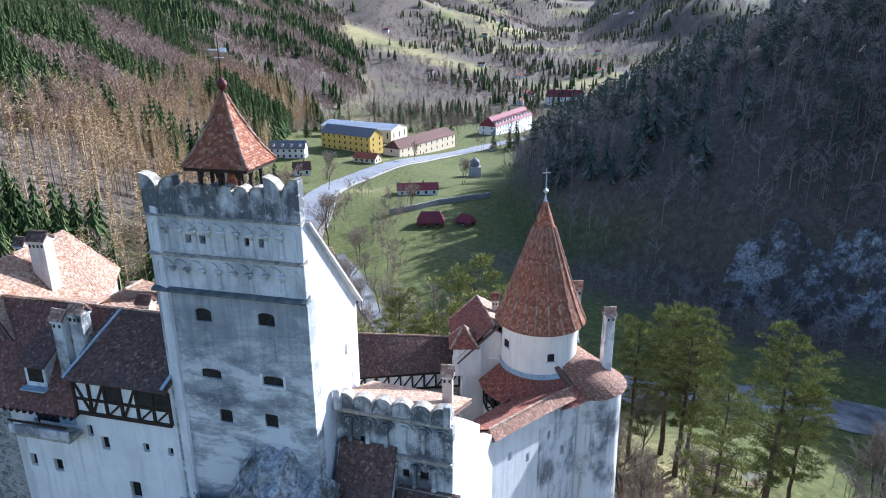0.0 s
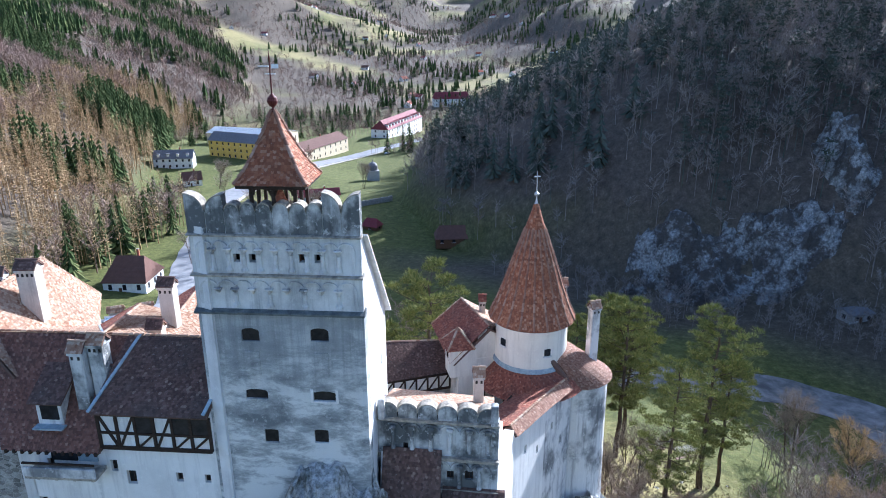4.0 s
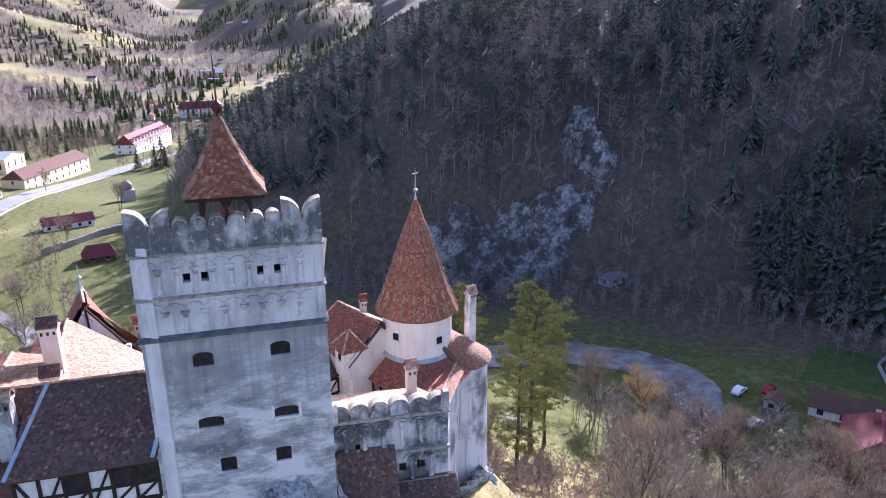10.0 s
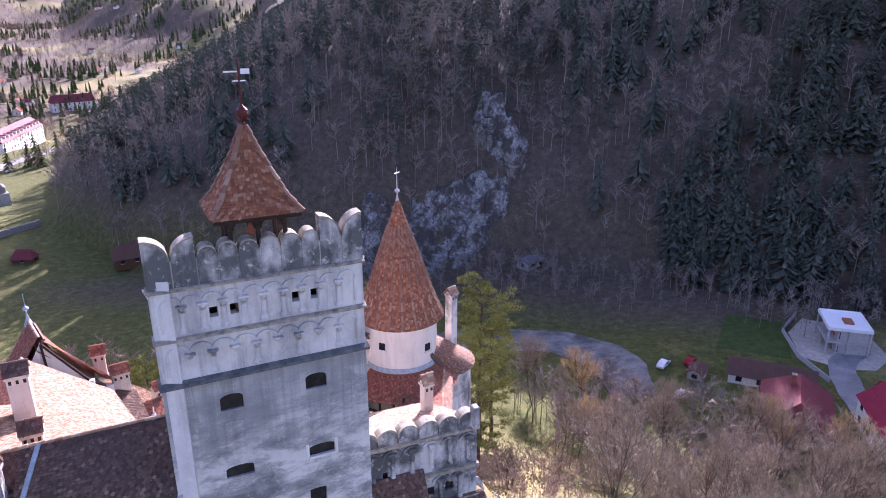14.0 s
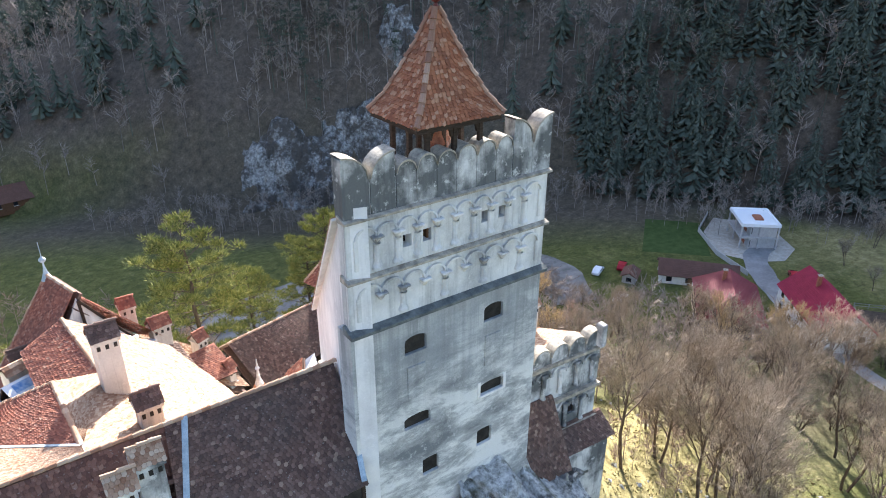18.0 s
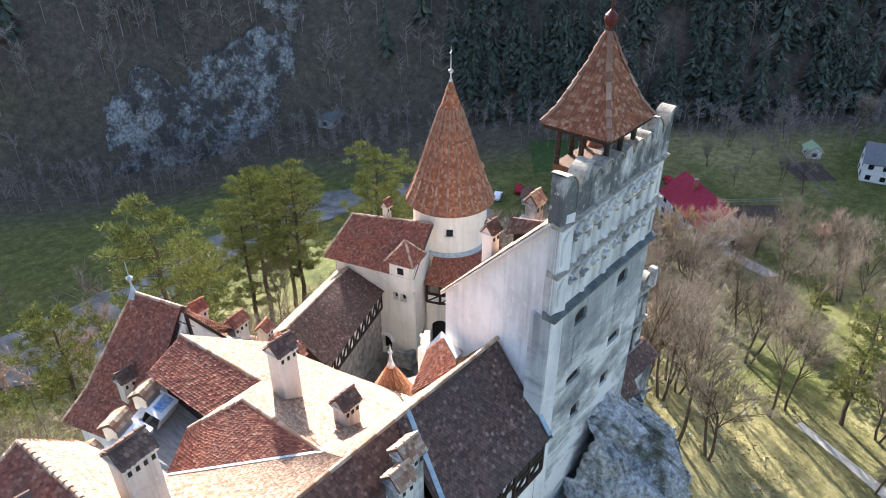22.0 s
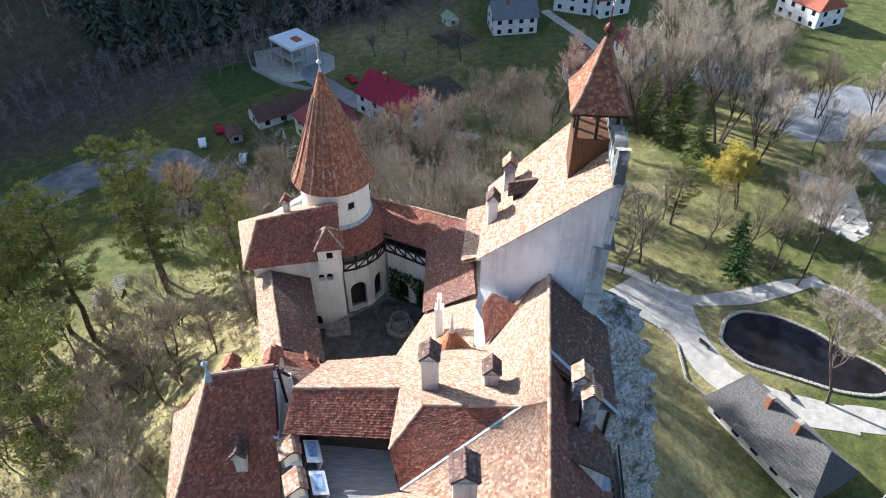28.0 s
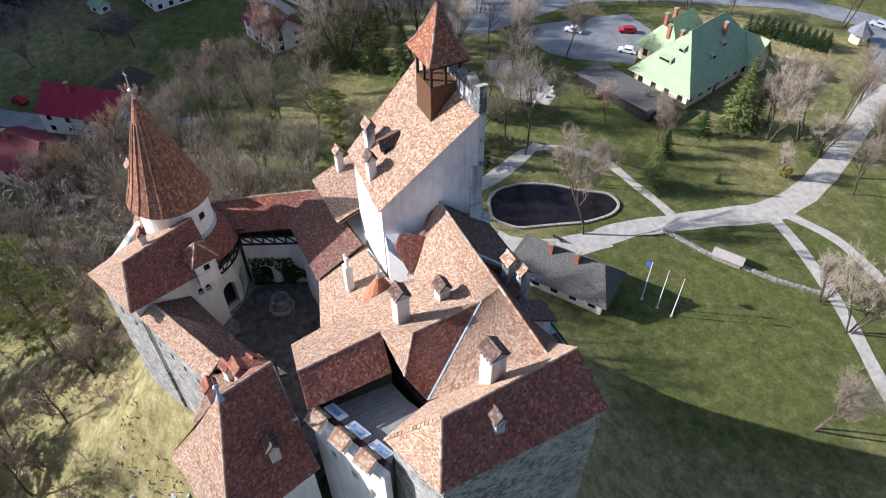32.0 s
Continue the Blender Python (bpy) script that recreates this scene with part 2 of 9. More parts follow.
# near-black fill: painted shade for openings, also used on wheels and annex walls
DARK_FILL = simple("dark_fill", (0.02, 0.018, 0.016), (0.045, 0.04, 0.035), 2, 0.9)
DECK = simple("grey_deck_boards", (0.17, 0.165, 0.16), (0.30, 0.29, 0.28), 2, 0.7, 0, 0.3, 0.02, (5, 0.6, 1))
BRICK = simple("old_brick", (0.22, 0.075, 0.045), (0.40, 0.17, 0.10), 5, 0.9, 0, 0.5)


def rock_material(name="limestone", scale=1.0, moss_at=0.51, dark=0.0):
    m, nt, p = mat(name, 0.9)
    v = coords(nt)
    n1 = noise_tex(nt, v, 0.5 * scale, 9, 0.7)
    n2 = noise_tex(nt, v, 3.5 * scale, 8, 0.72)
    vo = nt.nodes.new("ShaderNodeTexVoronoi")
    vo.inputs["Scale"].default_value = 1.3
    nt.links.new(v, vo.inputs["Vector"])
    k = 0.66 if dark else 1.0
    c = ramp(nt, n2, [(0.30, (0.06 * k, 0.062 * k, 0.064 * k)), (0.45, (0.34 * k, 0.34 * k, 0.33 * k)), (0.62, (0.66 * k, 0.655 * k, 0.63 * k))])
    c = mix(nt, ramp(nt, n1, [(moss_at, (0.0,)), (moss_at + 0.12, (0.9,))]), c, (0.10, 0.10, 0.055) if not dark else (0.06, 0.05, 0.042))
    nt.links.new(c, p.inputs["Base Color"])
    crack = noise_tex(nt, coords(nt, (1.0, 1.0, 0.4)), 0.9 * scale, 9, 0.75)
    c = mix(nt, ramp(nt, crack, [(0.36, (0.85,)), (0.46, (0.0,))]), c, (0.055, 0.055, 0.052))
    nt.links.new(c, p.inputs["Base Color"])
    h = mix(nt, 0.5, n2, vo.outputs["Distance"])
    bump(nt, p, h, 1.0, 0.4)
    return m


ROCK = rock_material()
# the same limestone, its colours scaled down as shade on the hill
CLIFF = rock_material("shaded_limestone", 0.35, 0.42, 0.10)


def ground_material():
    """Lawn, dry winter grass and leaf litter, mixed by the ground's own woodland and dryness fields."""
    m, nt, p = mat("ground_cover", 0.95)
    v = coords(nt)
    n1 = noise_tex(nt, v, 0.035, 8, 0.65)
    n2 = noise_tex(nt, v, 0.45, 8, 0.7)
    n3 = noise_tex(nt, v, 7.0, 6, 0.75)
    n4 = noise_tex(nt, v, 1.7, 6, 0.7)
    green = ramp(nt, n2, [(0.3, (0.050, 0.062, 0.018)), (0.55, (0.108, 0.116, 0.033)), (0.75, (0.205, 0.182, 0.080))])
    dry = ramp(nt, n2, [(0.3, (0.14, 0.12, 0.05)), (0.55, (0.29, 0.248, 0.108)), (0.75, (0.43, 0.365, 0.205))])
    litter = ramp(nt, n2, [(0.3, (0.062, 0.050, 0.041)), (0.55, (0.115, 0.092, 0.072)), (0.75, (0.185, 0.148, 0.112))])
    aw = nt.nodes.new("ShaderNodeAttribute")
    aw.attribute_name = "wood"
    ad = nt.nodes.new("ShaderNodeAttribute")
    ad.attribute_name = "dry"
    fd = mix(nt, 0.45, ad.outputs["Fac"], n1, "ADD")
    c = mix(nt, ramp(nt, fd, [(0.42, (0.0,)), (0.72, (1.0,))]), green, dry)
    c = mix(nt, aw.outputs["Fac"], c, litter)
    c = mix(nt, 0.5, c, ramp(nt, n3, [(0.28, (0.2,)), (0.72, (0.8,))]), "OVERLAY")
    c = mix(nt, 0.6, c, ramp(nt, n4, [(0.3, (0.24,)), (0.7, (0.76,))]), "OVERLAY")
    nt.links.new(c, p.inputs["Base Color"])
    bump(nt, p, mix(nt, 0.5, n4, n3), 0.9, 0.35)
    return m


GROUND = ground_material()
GRAVEL = simple("pale_gravel", (0.32, 0.29, 0.245), (0.47, 0.43, 0.37), 0.8, 0.95, 0, 0.5, 0.05)
ASPHALT = simple("grey_asphalt", (0.15, 0.15, 0.152), (0.25, 0.25, 0.25), 0.3, 0.55, 0, 0.15)
ASPHALT.node_tree.nodes["Principled BSDF"].inputs["Specular IOR Level"].default_value = 0.5
RIVERBED = simple("wet_gravel_river", (0.09, 0.09, 0.086), (0.27, 0.265, 0.25), 0.22, 0.8, 0, 0.7, 0.2, (1, 1, 1))
WATER = simple("dark_pond_water", (0.008, 0.007, 0.008), (0.02, 0.017, 0.018), 0.5, 0.08, 0, 0.05)
BARK = simple("brown_bark", (0.055, 0.040, 0.030), (0.14, 0.105, 0.08), 3, 0.95, 0, 0.6, 0.04, (1, 1, 0.3), 0.3)
TWIG = simple("bare_twigs", (0.215, 0.175, 0.130), (0.37, 0.30, 0.225), 0.6, 0.9, 0, 0.0, 0.01, (1, 1, 1), 0.5)
PALE_TWIG = simple("pale_birch_twigs", (0.38, 0.31, 0.23), (0.56, 0.48, 0.38), 0.6, 0.9, 0, 0.0, 0.01, (1, 1, 1), 0.4)
ROSY_TWIG = simple("rosy_birch_twigs", (0.35, 0.245, 0.185), (0.50, 0.37, 0.29), 0.6, 0.9, 0, 0.0, 0.01, (1, 1, 1), 0.4)
LARCH_TWIG = simple("straw_larch_twigs", (0.34, 0.24, 0.12), (0.50, 0.38, 0.21), 0.6, 0.9, 0, 0.0, 0.01, (1, 1, 1), 0.4)
WILLOW = simple("yellow_willow", (0.34, 0.27, 0.05), (0.52, 0.43, 0.10), 0.6, 0.9, 0, 0.0)


def leaf_material(name, cols):
    m, nt, p = mat(name, 0.9)
    p.inputs["Specular IOR Level"].default_value = 0.03
    c = ramp(nt, island_rand(nt), cols)
    c = mix(nt, 0.35, c, ramp(nt, noise_tex(nt, coords(nt), 0.4, 4), [(0.3, (0.3,)), (0.7, (0.72,))]), "OVERLAY")
    nt.links.new(c, p.inputs["Base Color"])
    return m


PINE_LEAF = leaf_material("pine_needles", [(0, (0.10, 0.118, 0.036)), (0.5, (0.20, 0.21, 0.065)), (1, (0.32, 0.305, 0.115))])
SPRUCE_LEAF = leaf_material("spruce_needles", [(0, (0.018, 0.040, 0.016)), (0.6, (0.040, 0.070, 0.024)), (1, (0.075, 0.10, 0.035))])
# shaded-hill needles carry haze in a paler, greyer colour; sunny-slope needles stay greener
HAZE_SPRUCE = leaf_material("hazed_spruce_needles", [(0, (0.052, 0.066, 0.052)), (0.6, (0.080, 0.094, 0.074)), (1, (0.12, 0.135, 0.105))])
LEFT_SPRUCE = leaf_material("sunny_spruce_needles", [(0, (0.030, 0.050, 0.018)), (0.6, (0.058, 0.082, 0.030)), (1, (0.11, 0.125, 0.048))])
PARK_SPRUCE = leaf_material("park_spruce_needles", [(0, (0.075, 0.10, 0.03)), (0.6, (0.13, 0.155, 0.05)), (1, (0.21, 0.22, 0.08))])
# bare crowns on the hill: lightened and greyed to stand in for haze
HAZE_TWIG = leaf_material("hazed_bare_crowns", [(0, (0.17, 0.145, 0.128)), (0.5, (0.25, 0.21, 0.185)), (1, (0.35, 0.30, 0.26))])
FAR_LARCH = leaf_material("far_larch_crowns", [(0, (0.25, 0.17, 0.09)), (0.5, (0.36, 0.255, 0.14)), (1, (0.46, 0.345, 0.20))])
BEECH_TWIG = leaf_material("sunlit_bare_crowns", [(0, (0.19, 0.135, 0.108)), (0.5, (0.28, 0.205, 0.165)), (1, (0.38, 0.29, 0.235))])
TUFT = leaf_material("dry_tufts", [(0, (0.16, 0.13, 0.06)), (0.5, (0.28, 0.23, 0.12)), (1, (0.12, 0.13, 0.04))])


# ---------------------------------------------------------------- building blocks
def mesh_object(name, bm, material, parent=None):
    me = bpy.data.meshes.new(name)
    bm.to_mesh(me)
    bm.free()
    me.materials.append(material)
    ob = new(name, me)
    if parent is not None:
        ob.parent = parent
    return ob


def part(name, bm, material, parent, label=""):
    return tagged(mesh_object(name, bm, material, parent), label)


def data_object(name, verts, faces, material, parent=None, label="", kind=""):
    me = bpy.data.meshes.new(name)
    me.from_pydata([tuple(v) for v in verts], [], faces)
    me.materials.append(material)
    ob = new(name, me)
    if parent is not None:
        ob.parent = parent
    return tagged(ob, label, kind=kind)


def thing(name, label, category, group="", kind="", at=(0, 0, 0)):
    e = new(name)
    e.location = at
    return tagged(e, label, category, group, kind)


def add_box(bm, c, size, rot=0.0, bevel=0.0, tilt=None):
    m = Matrix.Translation(c) @ Matrix.Rotation(rot, 4, "Z")
    if tilt is not None:
        m = m @ tilt
    m = m @ Matrix.Diagonal((*size, 1))
    r = bmesh.ops.create_cube(bm, size=1, matrix=m)
    if bevel:
        es = list({e for v in r["verts"] for e in v.link_edges})
        bmesh.ops.bevel(bm, geom=es, offset=bevel, segments=1, affect="EDGES")


def box(c, size, rot=0.0, bevel=0.0):
    bm = bmesh.new()
    add_box(bm, c, size, rot, bevel)
    return bm


def add_beam(bm, a, b, w, h=None):
    a, b = Vector(a), Vector(b)
    d = b - a
    h = h or w
    q = d.to_track_quat("X", "Z").to_matrix().to_4x4()
    bmesh.ops.create_cube(bm, size=1, matrix=Matrix.Translation((a + b) / 2) @ q @ Matrix.Diagonal((d.length, w, h, 1)))


def add_prism(bm, pts, z0, z1):
    """A vertical prism over a plan outline; z1 may be a list, a height for each corner."""
    n = len(pts)
    tops = z1 if isinstance(z1, (list, tuple)) else [z1] * n
    lo = [bm.verts.new((x, y, z0)) for x, y in pts]
    hi = [bm.verts.new((x, y, z)) for (x, y), z in zip(pts, tops)]
    bm.faces.new(lo[::-1])
    bm.faces.new(hi)
    for i in range(n):
        j = (i + 1) % n
        bm.faces.new((lo[i], lo[j], hi[j], hi[i]))
    bmesh.ops.recalc_face_normals(bm, faces=bm.faces)


def prism(pts, z0, z1):
    bm = bmesh.new()
    add_prism(bm, pts, z0, z1)
    return bm


def add_lathe(bm, c, profile, seg=24, a0=0.0, a1=2 * math.pi):
    """Rings of (radius, z) turned about an upright axis."""
    full = abs(a1 - a0 - 2 * math.pi) < 1e-4
    rings = []
    for r, z in profile:
        n = seg if full else seg + 1
        rings.append([bm.verts.new((c[0] + r * math.cos(a0 + (a1 - a0) * k / seg), c[1] + r * math.sin(a0 + (a1 - a0) * k / seg), c[2] + z)) for k in range(n)])
    for lo, hi in zip(rings, rings[1:]):
        for k in range(len(lo) if full else len(lo) - 1):
            j = (k + 1) % len(lo)
            try:
                bm.faces.new((lo[k], lo[j], hi[j], hi[k]))
            except ValueError:
                pass
    bmesh.ops.remove_doubles(bm, verts=[v for r in rings for v in r], dist=1e-4)


def lathe(c, profile, seg=24, a0=0.0, a1=2 * math.pi):
    bm = bmesh.new()
    add_lathe(bm, c, profile, seg, a0, a1)
    return bm


def wall(name, p, q, z0, z1, material, parent, openings=(), thick=0.6, z1b=None, label="", reveal=None):
    """A wall of real thickness along p-q (its outer face on the right hand of that way), with openings that go
    through it: (u, z, width, height, arch) with u metres along the wall and z the sill; arch is the rise of a curved head."""
    p, q = Vector((*p, 0)), Vector((*q, 0))
    d = q - p
    length = d.length
    d.normalize()
    inn = Vector((-d.y, d.x, 0)) * thick
    z1b = z1 if z1b is None else z1b
    bm = bmesh.new()

    def top(u):
        return z1 + (z1b - z1) * u / length

    def pt(u, z, deep):
        return bm.verts.new(p + d * u + (inn if deep else Vector()) + Vector((0, 0, z)))

    us = sorted({0.0, length, *[o[0] - o[2] / 2 for o in openings], *[o[0] + o[2] / 2 for o in openings]})
    us = [u for u in us if 0 <= u <= length]

    def quad(a, b, c, e, deep):
        vs = [pt(*a, deep), pt(*b, deep), pt(*c, deep), pt(*e, deep)]
        bm.faces.new(vs if not deep else vs[::-1])

    for u0, u1 in zip(us, us[1:]):
        um = (u0 + u1) / 2
        holes = sorted((o for o in openings if abs(um - o[0]) < o[2] / 2), key=lambda o: o[1])
        z = z0
        spans = []
        for o in holes:
            spans.append((z, o[1]))
            z = o[1] + o[3]
        for deep in (False, True):
            for a, b in spans:
                if b - a > 1e-3:
                    quad((u0, a), (u1, a), (u1, b), (u0, b), deep)
            quad((u0, z), (u1, z), (u1, top(u1)), (u0, top(u0)), deep)
    for o in openings:
        a, b, c, e = o[0] - o[2] / 2, o[0] + o[2] / 2, o[1], o[1] + o[3]
        rise = o[4] if len(o) > 4 else 0
        ring = [(a, c), (b, c), (b, e), (a, e)]
        for (u0, s), (u1, t) in zip(ring, ring[1:] + ring[:1]):
            bm.faces.new((pt(u0, s, 0), pt(u0, s, 1), pt(u1, t, 1), pt(u1, t, 0)))
        if rise:
            n = 8
            arc = [(o[0] - o[2] / 2 * math.cos(math.pi * k / n), e - rise + rise * math.sin(math.pi * k / n)) for k in range(n + 1)]
            for (u0, s), (u1, t) in zip(arc, arc[1:]):
                quad((u0, s), (u1, t), (u1, e), (u0, e), False)
                bm.faces.new((pt(u0, s, 0), pt(u1, t, 0), pt(u1, t, 1), pt(u0, s, 1)))
    for deep in (0,):
        bm.faces.new((pt(0, top(0), 0), pt(length, top(length), 0), pt(length, top(length), 1), pt(0, top(0), 1)))
        bm.faces.new((pt(0, z0, 0), pt(0, z0, 1), pt(0, top(0), 1), pt(0, top(0), 0)))
        bm.faces.new((pt(length, z0, 0), pt(length, top(length), 0), pt(length, top(length), 1), pt(length, z0, 1)))
    bmesh.ops.remove_doubles(bm, verts=bm.verts, dist=1e-4)
    bmesh.ops.recalc_face_normals(bm, faces=bm.faces)
    return part(name, bm, material, parent, label)


def on_wall(p, q, u, z, out=0.0):
    p, q = Vector((*p, 0)), Vector((*q, 0))
    d = (q - p).normalized()
    return p + d * u + Vector((d.y, -d.x, 0)) * out + Vector((0, 0, z))


def window_fill(name, p, q, u, z, w, h, parent, deep=0.3, glass=DARK_GLASS, frame_mat=TIMBER, bars=1):
    """A window set back in its opening: pane, frame and glazing bars."""
    d = (Vector((*q, 0)) - Vector((*p, 0))).normalized()
    ang = math.atan2(d.y, d.x)
    c = on_wall(p, q, u, z + h / 2, -deep)
    win = part(name, box(c, (w, 0.03, h), ang), glass, parent, "dark glass window set in the wall")
    bm = bmesh.new()
    f = 0.06
    for s in (-1, 1):
        add_box(bm, on_wall(p, q, u + s * (w / 2 - f / 2), z + h / 2, -deep + 0.03), (f, 0.06, h), ang)
        add_box(bm, on_wall(p, q, u, z + h / 2 + s * (h / 2 - f / 2), -deep + 0.03), (w, 0.06, f), ang)
    for k in range(bars):
        add_box(bm, on_wall(p, q, u - w / 2 + w * (k + 1) / (bars + 1), z + h / 2, -deep + 0.03), (0.04, 0.05, h), ang)
    part("window_frame", bm, frame_mat, win)
    return win


RNG = random.Random(7)
TW, TH = 0.16, 0.14


def tile_slope(name, quad, material, parent, label="", tw=TW, th=TH, sag=0.03, slab=TILE_DARK, thick=0.14):
    """Clay tiles laid in courses on a slope given by eave-left, eave-right, ridge-right, ridge-left as seen from outside."""
    a, b, c, d = [Vector(v) for v in quad]
    nrm = ((b - a).cross(d - a) + (b - c).cross(b - a) * 0).normalized()
    if (b - a).length < 0.05:
        nrm = (c - a).cross(d - a).normalized()
    if nrm.z < 0:
        nrm = -nrm
    run = max((d - a).length, (c - b).length)
    rows = max(1, int(run / th))
    rng = random.Random(int(abs(a.x * 131 + a.y * 17 + a.z) * 10) + rows)
    verts, faces = [], []
    for r in range(rows):
        v0 = r / rows
        v1 = min(1.0, (r + 1.55) / rows)
        l0, r0 = a.lerp(d, v0), b.lerp(c, v0)
        l1, r1 = a.lerp(d, v1), b.lerp(c, v1)
        w = (r0 - l0).length
        n = max(1, int(round(w / tw)))
        off = 0.5 * (r % 2)
        for k in range(n + (r % 2)):
            f0, f1 = max(0.0, (k - off) / n), min(1.0, (k + 1 - off) / n)
            if f1 - f0 < 0.2 / n:
                continue
            j = rng.uniform(-0.014, 0.014)
            lift = 0.028 + rng.uniform(0, 0.022)
            e = (f1 - f0) * 0.035
            p0, p1 = l0.lerp(r0, f0 + e), l0.lerp(r0, f1 - e)
            u0, u1 = l1.lerp(r1, f0 + e), l1.lerp(r1, f1 - e)
            dn = (p0 - u0).normalized() * (0.02 + j)
            tip = (p0 + p1) / 2 + dn * 1.9
            p0, p1 = p0 + dn * 0.2, p1 + dn * 0.2
            i = len(verts)
            hi, lo = nrm * (lift + 0.022), nrm * (lift - 0.006)
            verts += [p0 + hi, tip + hi, p1 + hi, u1 + nrm * 0.008, u0 + nrm * 0.008, p0 + lo, tip + lo, p1 + lo]
            faces += [(i, i + 1, i + 2, i + 3, i + 4), (i + 5, i + 6, i + 1, i), (i + 6, i + 7, i + 2, i + 1), (i, i + 4, i + 5), (i + 7, i + 3, i + 2)]
    twist = 0.012 + 0.6 * abs((d - a).dot((b - a).cross(c - a).normalized())) if (b - a).cross(c - a).length > 1e-6 else 0.012
    slope = data_object(name, [v - nrm * twist for v in (a, b, c, d)] + [v - nrm * (thick + twist) for v in (a, b, c, d)],
                        [(0, 1, 2, 3), (7, 6, 5, 4), (0, 4, 5, 1), (1, 5, 6, 2), (2, 6, 7, 3), (3, 7, 4, 0)], slab, parent, label)
    data_object("tiles", verts, faces, material, slope, "overlapping clay tiles", "stuff")
    return slope


def ridge_caps(name, pts, material, parent, r=0.095, step=0.32):
    """Half-round ridge tiles lapped one over the next along a line."""
    verts, faces = [], []
    rng = random.Random(int(abs(pts[0][0] * 77 + pts[0][1]) * 10))
    for p, q in zip(pts, pts[1:]):
        p, q = Vector(p), Vector(q)
        d = q - p
        n = max(1, int(d.length / step))
        d.normalize()
        side = d.cross(Vector((0, 0, 1)))
        if side.length < 1e-3:
            continue
        side.normalize()
        up = side.cross(d)
        for k in range(n):
            s = p + d * ((q - p).length * k / n)
            e = p + d * ((q - p).length * (k + 1.12) / n)
            rr = r * rng.uniform(0.92, 1.1)
            i = len(verts)
            for c, g, lift in ((s, rr * 1.12, 0.03), (e, rr * 0.9, 0.0)):
                for m in range(6):
                    t = math.pi * m / 5
                    verts.append(c + side * (g * math.cos(t)) + up * (g * math.sin(t) + lift - 0.03))
            faces += [(i + m, i + m + 1, i + m + 7, i + m + 6) for m in range(5)]
            faces += [(i, i + 1, i + 2, i + 3, i + 4, i + 5)]
    return data_object(name, verts, faces, material, parent, "half-round ridge tiles in mortar", "stuff")


# ---------------------------------------------------------------- ground
PARK_LEVELS = [(20, -60, 0), (60, -60, 0), (-30, -60, 0), (100, -70, 0), (45, -25, 0.5), (61, -20, 0.5), (40, 0, 5), (60, 5, 2), (45, 30, 2), (39, 69, 0.5), (70, 40, -4), (80, 10, -1), (130, -60, 0), (-80, -60, 2), (20, -160, 0), (90, -160, 0), (-60, 20, 5)]
VALLEY_LEVELS = [(83, 71, -10), (95, 64, -8), (111, 63, -8), (135, 61, -8), (118, 31, -7), (130, -15, -4), (169, 4, -6), (92, 110, -15), (60, 170, -17), (7, 102, -12), (-43, 146, -18), (-76, 192, -20), (-13, 231, -20), (-73, 250, -18), (-109, 237, -18), (200, 20, -4), (-60, 100, -5)]
FAR_LEVELS = [(-128, 354, -25), (-82, 491, -32), (-58, 427, -31), (-250, 630, -40), (-60, 660, -40), (-60, 1000, -44), (-142, 169, -15), (-197, 371, -25), (-260, 1500, -20), (-330, 1000, -35)]
LEVELS = np.array(PARK_LEVELS + VALLEY_LEVELS + FAR_LEVELS, float)
CASTLE_PLAN = [(-22, 1), (-16, -0.6), (-4.5, -1.2), (5, -1.2), (11.5, 1.0), (20.5, 18.5), (21, 23), (18, 25), (11, 28.3), (6.5, 26), (-3, 22.2), (-10, 25.5), (-17, 24), (-23, 13)]
RIGHT_FOOT = [(1000, 5200), (500, 2600), (300, 1500), (190, 1100), (90, 760), (10, 560), (-42, 440), (-34, 290), (-8, 231), (45, 188), (66, 176), (96, 168), (124, 142), (144, 112), (160, 90), (180, 58), (206, 28), (310, -50), (600, -160)]
LEFT_FOOT = [(-150, -400), (-135, -60), (-140, 169), (-197, 371), (-262, 560), (-270, 760), (-360, 1000), (-560, 1400), (-1000, 2600), (-1700, 5200)]


def side_distance(x, y, line):
    """Signed distance to a polyline, positive on its left hand."""
    best, sign = np.full(x.shape, 1e9), np.ones(x.shape)
    for (ax, ay), (bx, by) in zip(line, line[1:]):
        dx, dy = bx - ax, by - ay
        t = np.clip(((x - ax) * dx + (y - ay) * dy) / (dx * dx + dy * dy), 0, 1)
        px_, py_ = x - (ax + t * dx), y - (ay + t * dy)
        dist = np.hypot(px_, py_)
        near = dist < best
        best = np.where(near, dist, best)
        sign = np.where(near, np.sign(dx * py_ - dy * px_), sign)
    return best * sign


def plan_distance(x, y):
    """Distance outside the castle's outline, 0 inside."""
    best = np.full(x.shape, 1e9)
    inside = np.zeros(x.shape, bool)
    for (ax, ay), (bx, by) in zip(CASTLE_PLAN, CASTLE_PLAN[1:] + CASTLE_PLAN[:1]):
        dx, dy = bx - ax, by - ay
        t = np.clip(((x - ax) * dx + (y - ay) * dy) / (dx * dx + dy * dy), 0, 1)
        best = np.minimum(best, np.hypot(x - (ax + t * dx), y - (ay + t * dy)))
        cross = (ay > y) != (by > y)
        with np.errstate(divide="ignore", invalid="ignore"):
            xi = ax + (y - ay) * dx / (dy if dy else 1e-9)
        inside ^= cross & (x < xi)
    return np.where(inside, 0, best)


